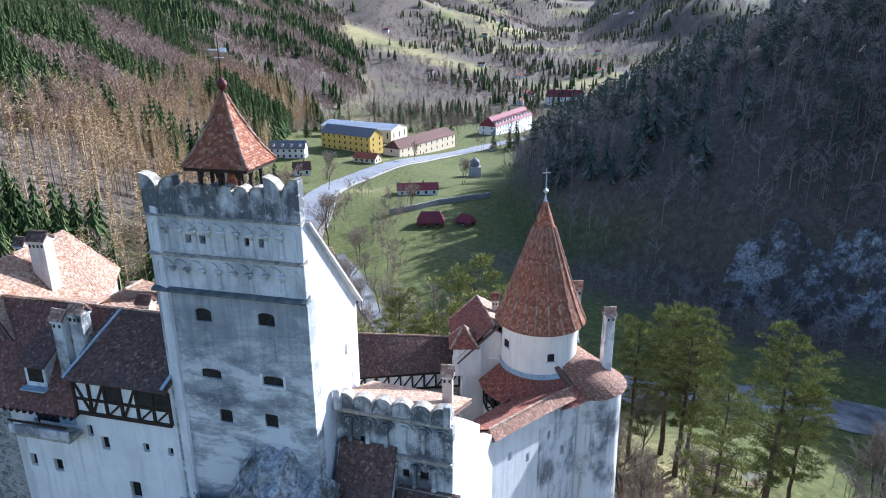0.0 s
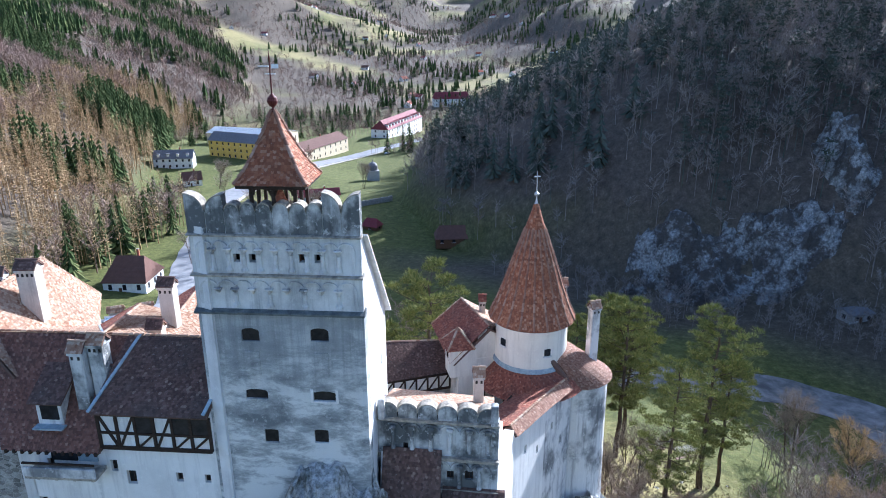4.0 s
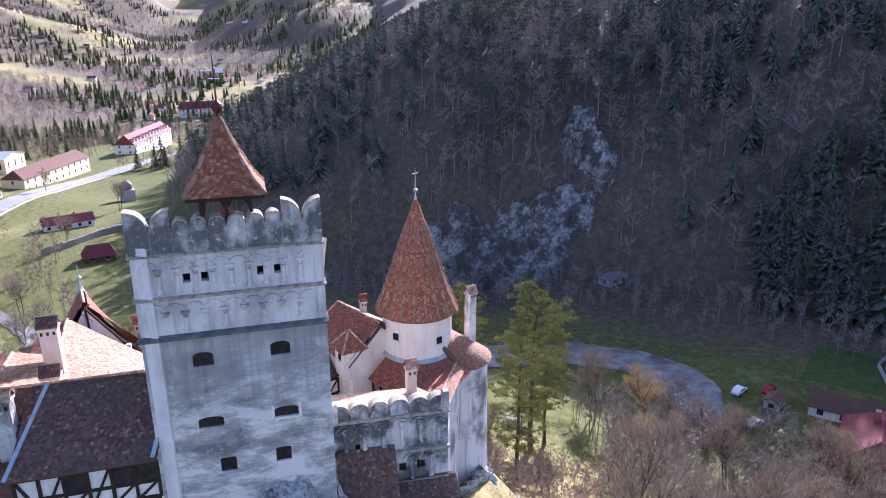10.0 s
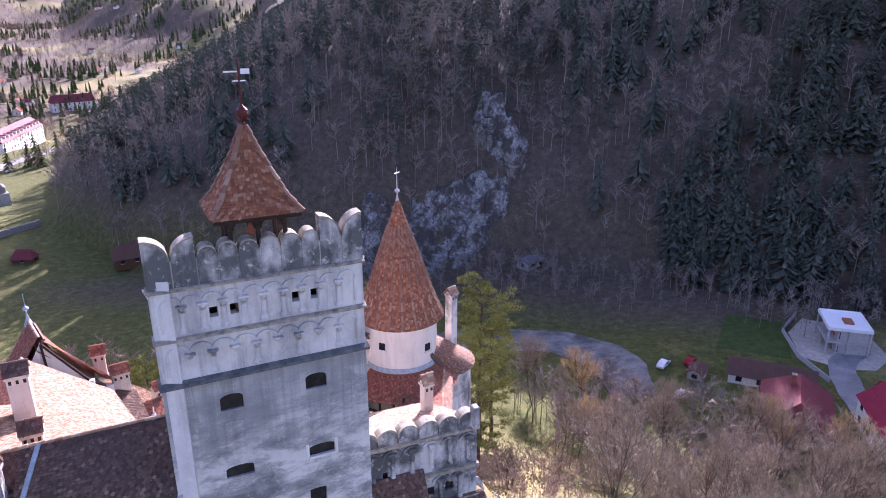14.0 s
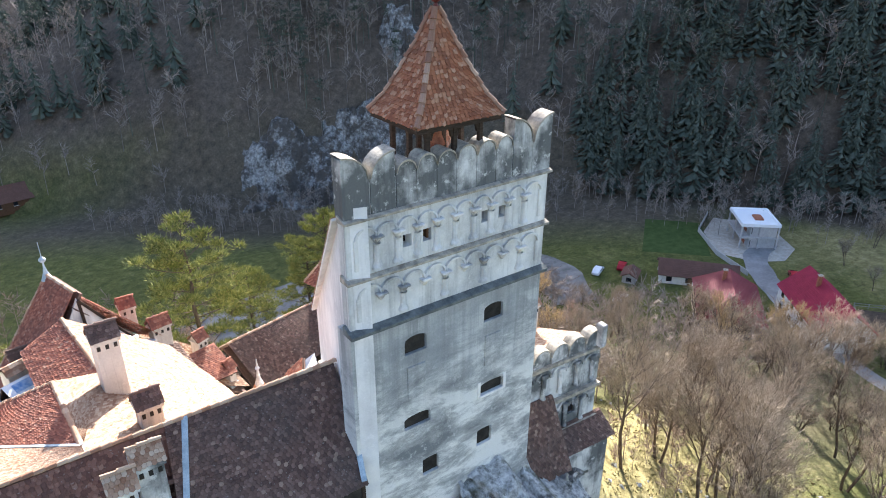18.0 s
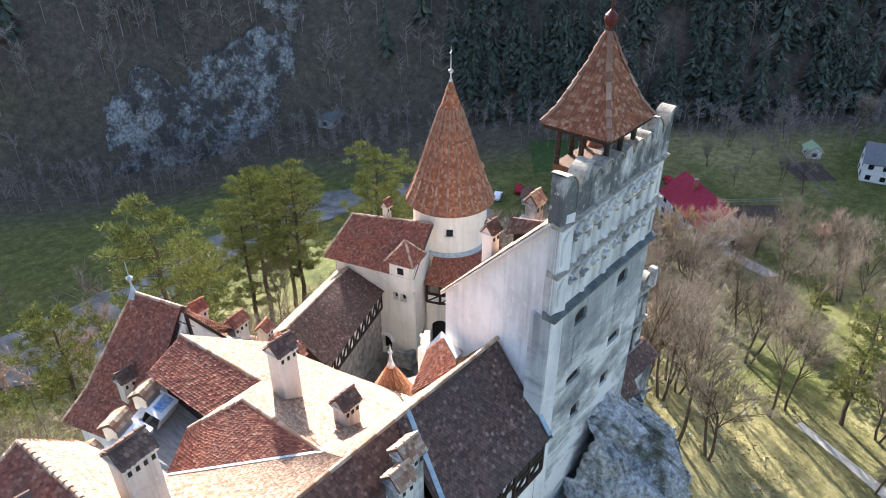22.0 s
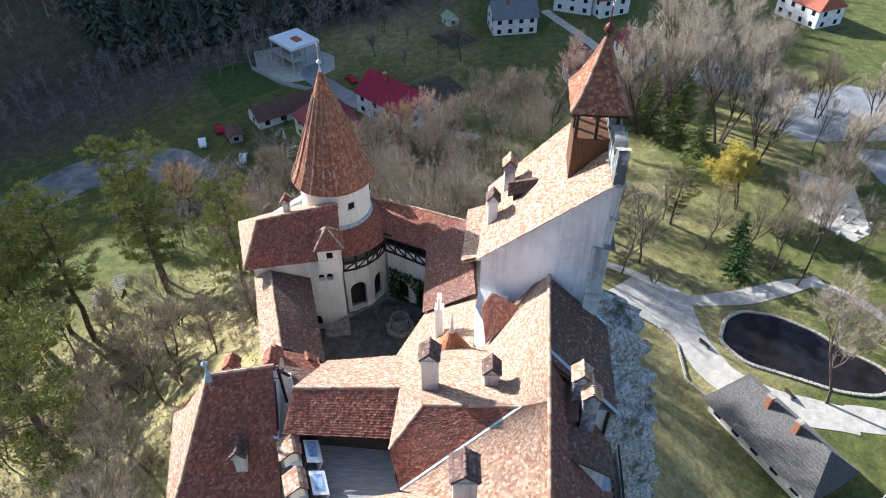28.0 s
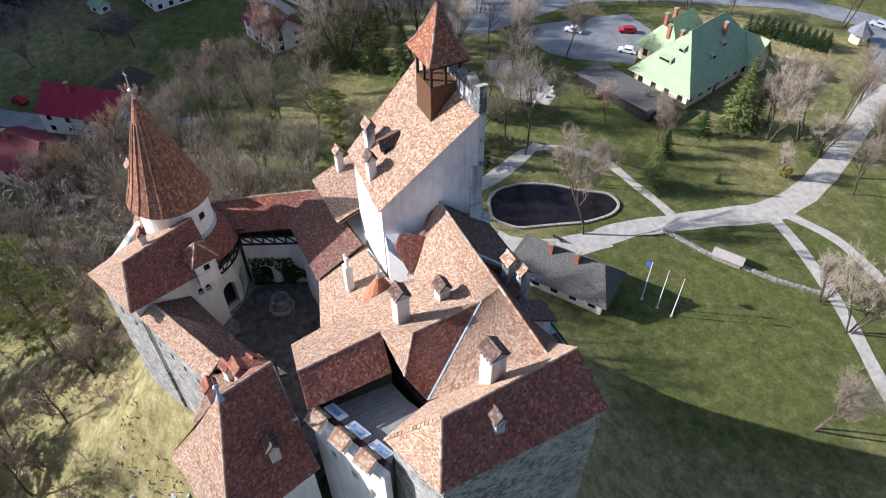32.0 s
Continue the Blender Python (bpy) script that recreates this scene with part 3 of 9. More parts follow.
def wave(x, y, size, seed):
    a = np.zeros_like(x)
    amp, s = 1.0, 1.0
    for k in range(4):
        ph = seed * 1.7 + k * 2.3
        a += amp * (np.sin(x * s / size + ph + 1.3 * np.sin(y * s / size * 0.7 + ph)) * np.cos(y * s / size * 1.1 - ph * 0.6))
        amp *= 0.5
        s *= 2.1
    return a


def heights(x, y):
    x, y = np.asarray(x, float), np.asarray(y, float)
    num, den = np.zeros(x.shape), np.zeros(x.shape)
    for lx, ly, lz in LEVELS:
        w = 1.0 / (((x - lx) ** 2 + (y - ly) ** 2) + 300.0) ** 1.6
        num, den = num + w * lz, den + w
    z = num / den
    d = plan_distance(x, y)
    reach = 34 + 16 * np.clip(y / 25, 0, 1) - 6 * np.clip(-y / 10, 0, 1)
    f = np.clip(1 - d / reach, 0, 1)
    crag = np.clip(1 - d / 7.0, 0, 1)
    z = z + (24 - z) * f ** 1.7 + 8 * crag ** 1.5 * np.clip(1.2 - y / 30, 0.2, 1)
    z = z + np.where((d > 1) & (d < 45), 0.35 * wave(x, y, 4.0, 3) * np.clip(f * 2, 0, 1), 0)
    # wooded hill on the sunny side
    r = side_distance(x, y, RIGHT_FOOT)
    cap = 14 + 0.385 * np.clip(x + 40, 0, 130) + 22 * np.exp(-((y - 215) / 90) ** 2) * np.clip((x + 10) / 60, 0, 1) + 0.15 * np.clip(x - 130, 0, 80) + 36 * np.exp(-((x - 215) / 75) ** 2 - ((y - 125) / 70) ** 2) + 4 * wave(x, y, 60, 1)
    rise = np.clip(r, 0, None) * (0.95 + 0.55 * np.exp(-((x - 225) / 85) ** 2 - ((y - 95) / 85) ** 2)) + 4 * wave(x, y, 35, 5) * np.clip(r / 60, 0, 1)
    hill = cap * (1 - np.exp(-np.clip(rise, 0, None) / np.clip(cap, 8, None) * (2.4 - 0.95 * np.clip((x - 100) / 40, 0, 1))))
    hill = hill + 0.10 * np.clip(r - 60, 0, 160) * np.clip((x - 40) / 80, 0, 1)
    z = z + np.where(r > 0, hill, 0)
    # wooded slope opposite
    q = side_distance(x, y, LEFT_FOOT)
    capl = 190 + 25 * wave(x, y, 90, 2)
    lrise = np.clip(q, 0, None) * 0.52 + 6 * wave(x, y, 45, 4) * np.clip(q / 80, 0, 1)
    z = z + np.where(q > 0, capl * (1 - np.exp(-np.clip(lrise, 0, None) / capl * 1.1)), 0)
    # rolling country up the valley
    far = np.clip((y - 750) / 900, 0, 1)
    z = z + far * (60 + 38 * wave(x, y, 260, 6) + 75 * np.clip((y - 1300) / 1000, 0, 3)) * np.clip(np.abs(x + 150) / 260, 0.25, 1.4)
    z = z + 170 * np.clip((y - 2200) / 1400, 0, 1) + 40 * wave(x, y, 400, 3) * np.clip((y - 2200) / 1400, 0, 1)
    return z


def ground_z(x, y):
    return float(heights(np.array([x]), np.array([y]))[0])


def grid_axis(lo, hi, near_lo, near_hi, step, grow):
    out = list(np.arange(near_lo, near_hi + step / 2, step))
    s, v = step, near_hi
    while v < hi:
        s *= grow
        v += s
        out.append(min(v, hi))
    s, v = step, near_lo
    while v > lo:
        s *= grow
        v -= s
        out.insert(0, max(v, lo))
    return np.array(out)


gx = grid_axis(-2600, 2600, -60, 140, 1.6, 1.045)
gy = grid_axis(-900, 4200, -75, 90, 1.6, 1.035)
GX, GY = np.meshgrid(gx, gy)
GZ = heights(GX, GY)
nx, ny = len(gx), len(gy)
gverts = np.stack([GX.ravel(), GY.ravel(), GZ.ravel()], 1)
ii = np.arange(nx * ny).reshape(ny, nx)
gfaces = np.stack([ii[:-1, :-1].ravel(), ii[:-1, 1:].ravel(), ii[1:, 1:].ravel(), ii[1:, :-1].ravel()], 1)
ground = data_object("ground", gverts.tolist(), gfaces.tolist(), GROUND)
tagged(ground, "rolling ground of lawn, dry grass and woodland floor", "ground", kind="structure")
for poly in ground.data.polygons:
    poly.use_smooth = True
rr_ = side_distance(GX, GY, RIGHT_FOOT)
ll_ = side_distance(GX, GY, LEFT_FOOT)
dd_ = plan_distance(GX, GY)
wood = np.clip((rr_ + 22 * np.clip((GX - 140) / 30, 0, 1)) / 14, 0, 1) + np.clip(ll_ / 20, 0, 1) * np.clip(1.3 - (GY - 650) / 500, 0, 1)
wood = np.maximum(wood, 0.9 * np.clip((rr_ + 42) / 22, 0, 1) * np.clip((GY - 60) / 30, 0, 1) * np.clip((230 - GY) / 30, 0, 1))
wood = np.clip(np.maximum(wood, np.clip(1 - np.hypot(GX - 82, GY - 28) / 30, 0, 0.6)), 0, 1)
wood = np.maximum(wood, np.clip((GY - 620) / 200, 0, 1) * np.clip(0.5 + 1.8 * (wave(GX, GY, 90, 9) + 0.3), 0, 0.95))
dry = np.clip(0.18 + 0.6 * np.clip(1.3 - dd_ / 46, 0, 1) - 0.2 * np.clip((GY - 80) / 30, 0, 1) + 0.45 * np.clip((GY - 560) / 250, 0, 1) + 0.25 * wave(GX, GY, 30, 8), 0, 1)
for nm, arr in (("wood", np.clip(wood, 0, 1)), ("dry", dry)):
    att = ground.data.attributes.new(nm, "FLOAT", "POINT")
    att.data.foreach_set("value", arr.ravel().astype(np.float32))


def strip(name, pts, widths, material, label, category, lift=0.06, step=2.0, kind="structure"):
    """A road, path or stream laid on the ground along a line."""
    line = []
    for (p, w0), (q, w1) in zip(zip(pts, widths), zip(pts[1:], widths[1:])):
        n = max(1, int(math.dist(p, q) / step))
        line += [(p[0] + (q[0] - p[0]) * k / n, p[1] + (q[1] - p[1]) * k / n, w0 + (w1 - w0) * k / n) for k in range(n)]
    line.append((*pts[-1], widths[-1]))
    arr = np.array(line)
    for _ in range(3):
        arr[1:-1] = (arr[:-2] + 2 * arr[1:-1] + arr[2:]) / 4
    tan = np.gradient(arr[:, :2], axis=0)
    tan /= np.linalg.norm(tan, axis=1)[:, None] + 1e-9
    nor = np.stack([-tan[:, 1], tan[:, 0]], 1)
    cols = 5
    verts, faces = [], []
    for k, row in enumerate(arr):
        for c in range(cols):
            o = (c / (cols - 1) - 0.5) * row[2] * (1 + (0.05 * math.sin(k * 1.7) if c in (0, cols - 1) else 0))
            verts.append([row[0] + nor[k, 0] * o, row[1] + nor[k, 1] * o, 0])
    va = np.array(verts)
    va[:, 2] = heights(va[:, 0], va[:, 1]) + lift
    n = len(arr)
    faces = [(k * cols + c, k * cols + c + 1, (k + 1) * cols + c + 1, (k + 1) * cols + c) for k in range(n - 1) for c in range(cols - 1)]
    return tagged(data_object(name, va.tolist(), faces, material), label, category, kind=kind)


def patch(name, pts, material, label, category, lift=0.05, z=None, kind="structure"):
    """A flat area laid on the ground over an outline (fan of rings, following the ground)."""
    c = np.mean(np.array(pts, float), 0)
    verts, faces = [], []
    rings = 6
    dense = []
    for p, q in zip(pts, pts[1:] + pts[:1]):
        n = max(1, int(math.dist(p, q) / 1.5))
        dense += [(p[0] + (q[0] - p[0]) * k / n, p[1] + (q[1] - p[1]) * k / n) for k in range(n)]
    m = len(dense)
    for r in range(rings + 1):
        for p in dense:
            verts.append([c[0] + (p[0] - c[0]) * r / rings, c[1] + (p[1] - c[1]) * r / rings, 0])
    va = np.array(verts)
    va[:, 2] = (heights(va[:, 0], va[:, 1]) + lift) if z is None else z
    faces = [(r * m + k, r * m + (k + 1) % m, (r + 1) * m + (k + 1) % m, (r + 1) * m + k) for r in range(rings) for k in range(m)]
    return tagged(data_object(name, va.tolist(), faces, material), label, category, kind=kind)


# ---------------------------------------------------------------- castle
castle = thing("castle", "white-plastered medieval castle with red-brown tiled roofs on a rock", "castle")
FL, FR, BR, BL = (-4.3, 0), (4.3, 0), (4.25, 6.6), (-2.3, 7.0)
tower = new("keep_tower")
tower.parent = castle
tagged(tower, "square grey-stained keep with scalloped parapet")
front_windows = [(4.3 - 1.69, 53.0, 0.95, 0.75, 0.2), (4.3 + 1.94, 53.1, 0.95, 0.75, 0.2), (4.3 - 1.66, 49.6, 1.2, 0.6, 0.15), (4.3 + 2.0, 49.6, 1.2, 0.6, 0.15),
                 (4.3 - 1.06, 46.9, 0.78, 0.85, 0.06), (4.3 + 1.69, 47.0, 0.78, 0.85, 0.06)]
wall("front_wall", FL, FR, 38, 54.6, KEEP_PLASTER, tower, front_windows, 0.9)
wall("right_wall", (4.3, 0.04), BR, 36, 59.2, PLASTER_SIDE, tower, [(4.6, 49.3, 0.5, 0.8, 0.25)], 0.8, z1b=52.2)
wall("back_wall", BR, BL, 34, 52.2, PLASTER_WHITE, tower, [], 0.7, z1b=51.6)
wall("left_wall", BL, (-4.29, 0.04), 36, 51.7, PLASTER_SIDE, tower, [(1.4, 48.6, 0.55, 0.4, 0.1)], 0.8, z1b=59.2)
# near-black blocks and sheets stand in for the dark of the rooms
part("inner_floor", prism([(-3.2, 0.95), (3.4, 0.95), (3.4, 5.8), (-2, 6.2)], 44, 48.5), DARK_FILL, tower)
part("inner_floor", prism([(-3.2, 0.95), (3.4, 0.95), (3.4, 5.8), (-2, 6.2)], 51.2, 51.5), DARK_FILL, tower)
part("dark_sheet", prism([(-3.2, 2.4), (3.4, 2.4), (3.4, 2.6), (-3.2, 2.6)], 46, 54.5), DARK_FILL, tower)
# thin dark panel close behind each window, in place of its shade
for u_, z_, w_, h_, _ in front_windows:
    part("window", box((u_ - 4.3, 0.16, z_ + h_ / 2), (w_ + 0.1, 0.05, h_ + 0.1)), DARK_FILL, tower, "dark panel for the shade in the window")
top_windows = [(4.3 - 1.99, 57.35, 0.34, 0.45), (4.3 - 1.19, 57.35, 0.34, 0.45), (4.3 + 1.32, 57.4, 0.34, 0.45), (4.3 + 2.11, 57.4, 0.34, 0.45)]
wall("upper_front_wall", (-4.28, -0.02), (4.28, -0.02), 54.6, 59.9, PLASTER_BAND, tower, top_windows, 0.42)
part("dark_sheet", box((0.3, 0.95, 57.2), (6.6, 0.1, 1.6)), DARK_FILL, tower)
for z, d, h, m in ((54.62, 0.30, 0.34, LEDGE), (56.62, 0.22, 0.24, CAP_STONE), (58.72, 0.20, 0.22, CAP_STONE)):
    bm = bmesh.new()
    add_prism(bm, [(-4.3 - d * 0.3, -d), (4.3 + d * 0.3, -d), (4.3 + d * 0.3, 0.3), (-4.3 - d * 0.3, 0.3)], z, [z + h * 0.35, z + h * 0.35, z + h, z + h])
    part("string_course", bm, m, tower, "weathered sloping ledge across the tower")


def blind_arcade(z0, z1, n, parent, shafts, x0=-3.95, x1=3.95, y=-0.02):
    """Shallow blind arches on carved corbels; some corbels stand on slender wall shafts."""
    w = (x1 - x0) / n
    spring = z1 - 0.60
    for k in range(n):
        bm = bmesh.new()
        cx = x0 + w * (k + 0.5)
        seg = 10
        r0, r1 = w * 0.44, w * 0.53
        rows_ = [[bm.verts.new((cx + r * math.cos(math.pi * i / seg), yy, spring + 0.9 * r * math.sin(math.pi * i / seg))) for r, yy in ((r0, y + 0.02), (r0, y - 0.12), (r1, y - 0.12), (r1, y + 0.02))] for i in range(seg + 1)]
        for ra, rb in zip(rows_, rows_[1:]):
            for i in range(3):
                bm.faces.new((ra[i], ra[i + 1], rb[i + 1], rb[i]))
        bm.faces.new(rows_[0])
        bm.faces.new(rows_[-1][::-1])
        bmesh.ops.recalc_face_normals(bm, faces=bm.faces)
        part("blind_arch", bm, PLASTER_BAND, parent)
    for k in range(1, n):
        cx = x0 + w * k
        bm = bmesh.new()
        add_box(bm, (cx, y - 0.11, spring - 0.03), (0.42, 0.24, 0.08), 0, 0.02)
        add_lathe(bm, (cx, y - 0.02, spring - 0.30), [(0.05, 0), (0.10, 0.06), (0.14, 0.14), (0.19, 0.20), (0.20, 0.24)], 10)
        part("corbel", bm, PLASTER_WORN, parent, "worn stone corbel")
        if k in shafts:
            bm = bmesh.new()
            add_lathe(bm, (cx, y - 0.01, z0 + 0.1), [(0.20, 0), (0.20, 0.09), (0.15, 0.17), (0.125, 0.25), (0.115, spring - z0 - 0.45), (0.15, spring - z0 - 0.38)], 10)
            part("shaft", bm, PLASTER_BAND, parent, "slender plastered wall shaft")
    for cx in (x0 + 0.02, x1 - 0.02):
        part("pilaster", box((cx, y - 0.03, (z0 + z1) / 2 - 0.2), (0.16, 0.10, z1 - z0 - 0.8), 0, 0.02), PLASTER_BAND, parent)


blind_arcade(56.8, 58.7, 10, tower, (1, 2, 3, 4, 5, 6, 7, 8, 9))
blind_arcade(54.9, 56.6, 9, tower, (2, 4, 6, 8))
for x_ in (-1.69, 1.94):
    part("blocked_opening", box((x_, -0.012, 51.75), (0.78, 0.07, 1.4), 0, 0.012), KEEP_PLASTER, tower, "walled-up opening in paler plaster")
for dx, dz, sx, sz in ((-0.67, 0, 0.14, 0.8), (0.67, 0, 0.14, 0.8), (0, -0.36, 1.4, 0.12)):
    part("window_surround", box((2.0 + dx, -0.01, 49.9 + dz), (sx, 0.05, sz), 0, 0.012), PLASTER_WHITE, tower, "fresh white plaster round the window")


def scallop_top(spans, n=8):
    """Outline of a scalloped parapet: (x0, x1, base, left rise, right rise, crown) with rounded heads."""
    out = []
    for x0, x1, base, kind, h in spans:
        for k in range(n + 1):
            f = k / n
            if kind == "dome":
                z = base + h * math.sqrt(max(0, 1 - (2 * f - 1) ** 2))
            elif kind == "fall":
                z = base + h * math.sqrt(max(0, 1 - f * f))
            else:
                z = base + h * math.sqrt(max(0, 1 - (1 - f) ** 2))
            out.append((x0 + (x1 - x0) * f, z))
    return out


spans = [(-4.3, -3.35, 59.95, "fall", 0.85), (-3.3, -2.4, 59.95, "rise", 0.8), (-2.36, -1.6, 59.95, "dome", 0.38), (-1.58, -0.8, 59.95, "dome", 0.45), (-0.78, 0.0, 59.95, "dome", 0.42),
         (0.02, 0.85, 59.95, "dome", 0.45), (0.87, 1.7, 59.95, "dome", 0.45), (1.72, 2.45, 60.0, "dome", 0.42), (2.5, 3.4, 59.95, "fall", 0.98), (3.42, 4.3, 59.95, "rise", 0.95)]
for s in spans:
    bm = bmesh.new()
    top = scallop_top([s], 10)
    ring = [(s[0], 58.85)] + top + [(s[1], 58.85)]
    fr = [bm.verts.new((x, -0.06, z)) for x, z in ring]
    bk = [bm.verts.new((x, 0.48, z)) for x, z in ring]
    bm.faces.new(fr)
    bm.faces.new(bk[::-1])
    for i in range(len(ring)):
        j = (i + 1) % len(ring)
        bm.faces.new((fr[i], bk[i], bk[j], fr[j]))
    bmesh.ops.recalc_face_normals(bm, faces=bm.faces)
    part("merlon", bm, PLASTER_DARK, tower, "rounded stained merlon")
    bm = bmesh.new()
    for (x0, z0), (x1, z1) in zip(top, top[1:]):
        if (x1 - x0) < 1e-5:
            continue
        vs = [bm.verts.new(v) for v in ((x0, -0.12, z0 + 0.01), (x1, -0.12, z1 + 0.01), (x1, 0.54, z1 + 0.01), (x0, 0.54, z0 + 0.01), (x0, -0.12, z0 + 0.07), (x1, -0.12, z1 + 0.07), (x1, 0.54, z1 + 0.07), (x0, 0.54, z0 + 0.07))]
        for f in ((4, 5, 6, 7), (0, 1, 5, 4), (2, 3, 7, 6)):
            bm.faces.new([vs[i] for i in f])
    bmesh.ops.remove_doubles(bm, verts=bm.verts, dist=1e-4)
    part("coping", bm, CAP_STONE, tower)
tile_slope("tower_roof", [(-2.45, 7.25, 51.55), (4.6, 6.85, 52.0), (4.55, 0.5, 58.8), (-4.45, 0.5, 58.8)][1::-1] + [(-4.45, 0.5, 58.8), (4.55, 0.5, 58.8)], TILE_LIGHT, tower, "steep single-pitch tiled roof behind the parapet", slab=PLASTER_SIDE, thick=0.08)

# belfry
BX, BY = 0.08, 1.25
belfry = thing("belfry", "open timber belfry with a flared red tiled roof on the keep", "belfry")
part("boarding", prism([(BX - 1.15, BY - 1.1), (BX + 1.15, BY - 1.1), (BX + 1.15, BY + 1.15), (BX - 1.15, BY + 1.15)], 56.2, 59.5), WOOD_BROWN, belfry, "dark brown boarded base")
for sx in (-1, 0, 1):
    for sy in (-1, 0, 1):
        if sx or sy:
            part("post", box((BX + sx * 1.08, BY + sy * 1.05, 60.45), (0.17, 0.17, 2.0), 0, 0.02), TIMBER, belfry)
for sx, sy in ((0, -1), (0, 1), (1, 0), (-1, 0)):
    bm = bmesh.new()
    c = Vector((BX + sx * 1.08, BY + sy * 1.05, 0))
    t = Vector((abs(sy), abs(sx), 0))
    for h in (-1, 1):
        for k in range(6):
            a0, a1 = math.pi * k / 6, math.pi * (k + 1) / 6
            m = c + t * (h * 0.54)
            add_beam(bm, m + t * (0.45 * math.cos(a0)) + Vector((0, 0, 60.75 + 0.45 * math.sin(a0))), m + t * (0.45 * math.cos(a1)) + Vector((0, 0, 60.75 + 0.45 * math.sin(a1))), 0.10, 0.12)
    add_beam(bm, c - t * 1.15 + Vector((0, 0, 61.35)), c + t * 1.15 + Vector((0, 0, 61.35)), 0.2, 0.24)
    part("arched_brace", bm, TIMBER, belfry)
prof = [(1.0, 61.30), (0.73, 61.95), (0.50, 62.75), (0.26, 63.65), (0.055, 64.6)]
RX_, RY_ = 1.76, 1.46
cor = [(-1, -1), (1, -1), (1, 1), (-1, 1)]


def eave(c, r, z):
    return (BX + c[0] * r * RX_, BY + c[1] * r * RY_, z)


for k in range(4):
    a, b = cor[k], cor[(k + 1) % 4]
    for (r0, z0), (r1, z1) in zip(prof, prof[1:]):
        tile_slope("belfry_roof", [eave(a, r0, z0), eave(b, r0, z0), eave(b, r1, z1), eave(a, r1, z1)], TILE_RUST, belfry, "flared red tile slope", thick=0.08)
    ridge_caps("hip_tiles", [eave(a, r, z + 0.05) for r, z in prof], TILE_WARM, belfry, 0.10, 0.3)
part("eave_board", prism([eave(c, 0.97, 0)[:2] for c in cor], 61.12, 61.26), TIMBER, belfry)
bell = part("bell", lathe((BX, BY, 60.2), [(0.34, 0), (0.30, 0.1), (0.22, 0.3), (0.19, 0.5), (0.12, 0.6), (0.02, 0.64)], 16), BRICK, belfry, "dull reddish bell under the roof")
part("finial", lathe((BX, BY, 64.5), [(0.12, 0), (0.07, 0.25), (0.05, 0.3), (0.16, 0.38), (0.24, 0.52), (0.26, 0.62), (0.22, 0.76), (0.1, 0.88), (0.04, 0.95), (0.03, 2.6), (0.005, 2.9)], 14), BALL_RED, belfry, "red painted ball and spike")
bm = bmesh.new()
add_box(bm, (BX + 0.25, BY, 66.7), (0.34, 0.02, 0.2))
add_box(bm, (BX - 0.3, BY, 66.7), (0.5, 0.03, 0.05))
add_box(bm, (BX, BY, 66.35), (0.5, 0.03, 0.04))
part("weather_vane", bm, METAL_WHITE, belfry, "pale metal weather vane")


def chimney(name, x, y, z0, z1, w, d, rot, material=PLASTER_WHITE, roof=True, base=COPPER, label="plastered chimney with a small tiled gable cap", double=False, cap_mat=TILE_DARK):
    """A plastered stack with dark blocks for vent holes and a little tiled gable on top."""
    ch = thing(name, label, "chimney", "castle chimneys", at=(x, y, z0))
    ch.rotation_euler = (0, 0, rot)
    h = z1 - z0
    body = h - (0.55 if roof else 0.1)
    bm = bmesh.new()
    add_box(bm, (0, 0, body / 2), (w, d, body), 0, 0.03)
    part("shaft", bm, material, ch)
    part("collar", box((0, 0, body - 0.12), (w + 0.14, d + 0.14, 0.14), 0, 0.02), material, ch)
    part("flashing", box((0, 0, 0.12), (w + 0.12, d + 0.12, 0.3)), base, ch, "blue-grey metal flashing")
    if roof:
        for sy in (-1, 1):
            n = max(2, int(w / 0.28))
            for k in range(n):
                part("vent", box((-w / 2 + w * (k + 0.5) / n, sy * (d / 2 + 0.012), body - 0.36), (0.13, 0.03, 0.2)), DARK_FILL, ch)
        o = 0.1
        ang = [(-w / 2 - o, -d / 2 - o, body), (w / 2 + o, -d / 2 - o, body), (w / 2 + o, 0, body + 0.5), (-w / 2 - o, 0, body + 0.5)]
        tile_slope("cap_slope", ang, cap_mat, ch, thick=0.07)
        tile_slope("cap_slope", [(-x_, -y_, z_) for x_, y_, z_ in ang], cap_mat, ch, thick=0.07)
        bm = bmesh.new()
        vs = [[bm.verts.new((sx * w / 2, -d / 2, body)), bm.verts.new((sx * w / 2, d / 2, body)), bm.verts.new((sx * w / 2, 0, body + 0.42))] for sx in (-1, 1)]
        bm.faces.new(vs[0])
        bm.faces.new(vs[1][::-1])
        for i in range(3):
            bm.faces.new((vs[0][i], vs[1][i], vs[1][(i + 1) % 3], vs[0][(i + 1) % 3]))
        bmesh.ops.recalc_face_normals(bm, faces=bm.faces)
        part("gable", bm, material, ch)
        ridge_caps("cap_ridge", [(-w / 2 - o, 0, body + 0.53), (w / 2 + o, 0, body + 0.53)], cap_mat, ch, 0.08)
    return ch


# main front block
block = new("south_block")
block.parent = castle
tagged(block, "long white-walled block with a steep brown tiled roof")
W0, W1 = (-15.9, -0.05), (-4.3, -0.05)
lw = [(6.53, 43.8, 0.55, 0.9), (9.33, 44.1, 0.4, 0.6), (10.95, 44.1, 0.35, 0.55), (0.9, 41.7, 0.6, 0.9), (2.75, 41.6, 0.65, 0.9), (8.1, 40.6, 0.75, 1.2), (5.6, 44.6, 0.4, 0.75), (1.9, 44.3, 0.4, 1.0)]
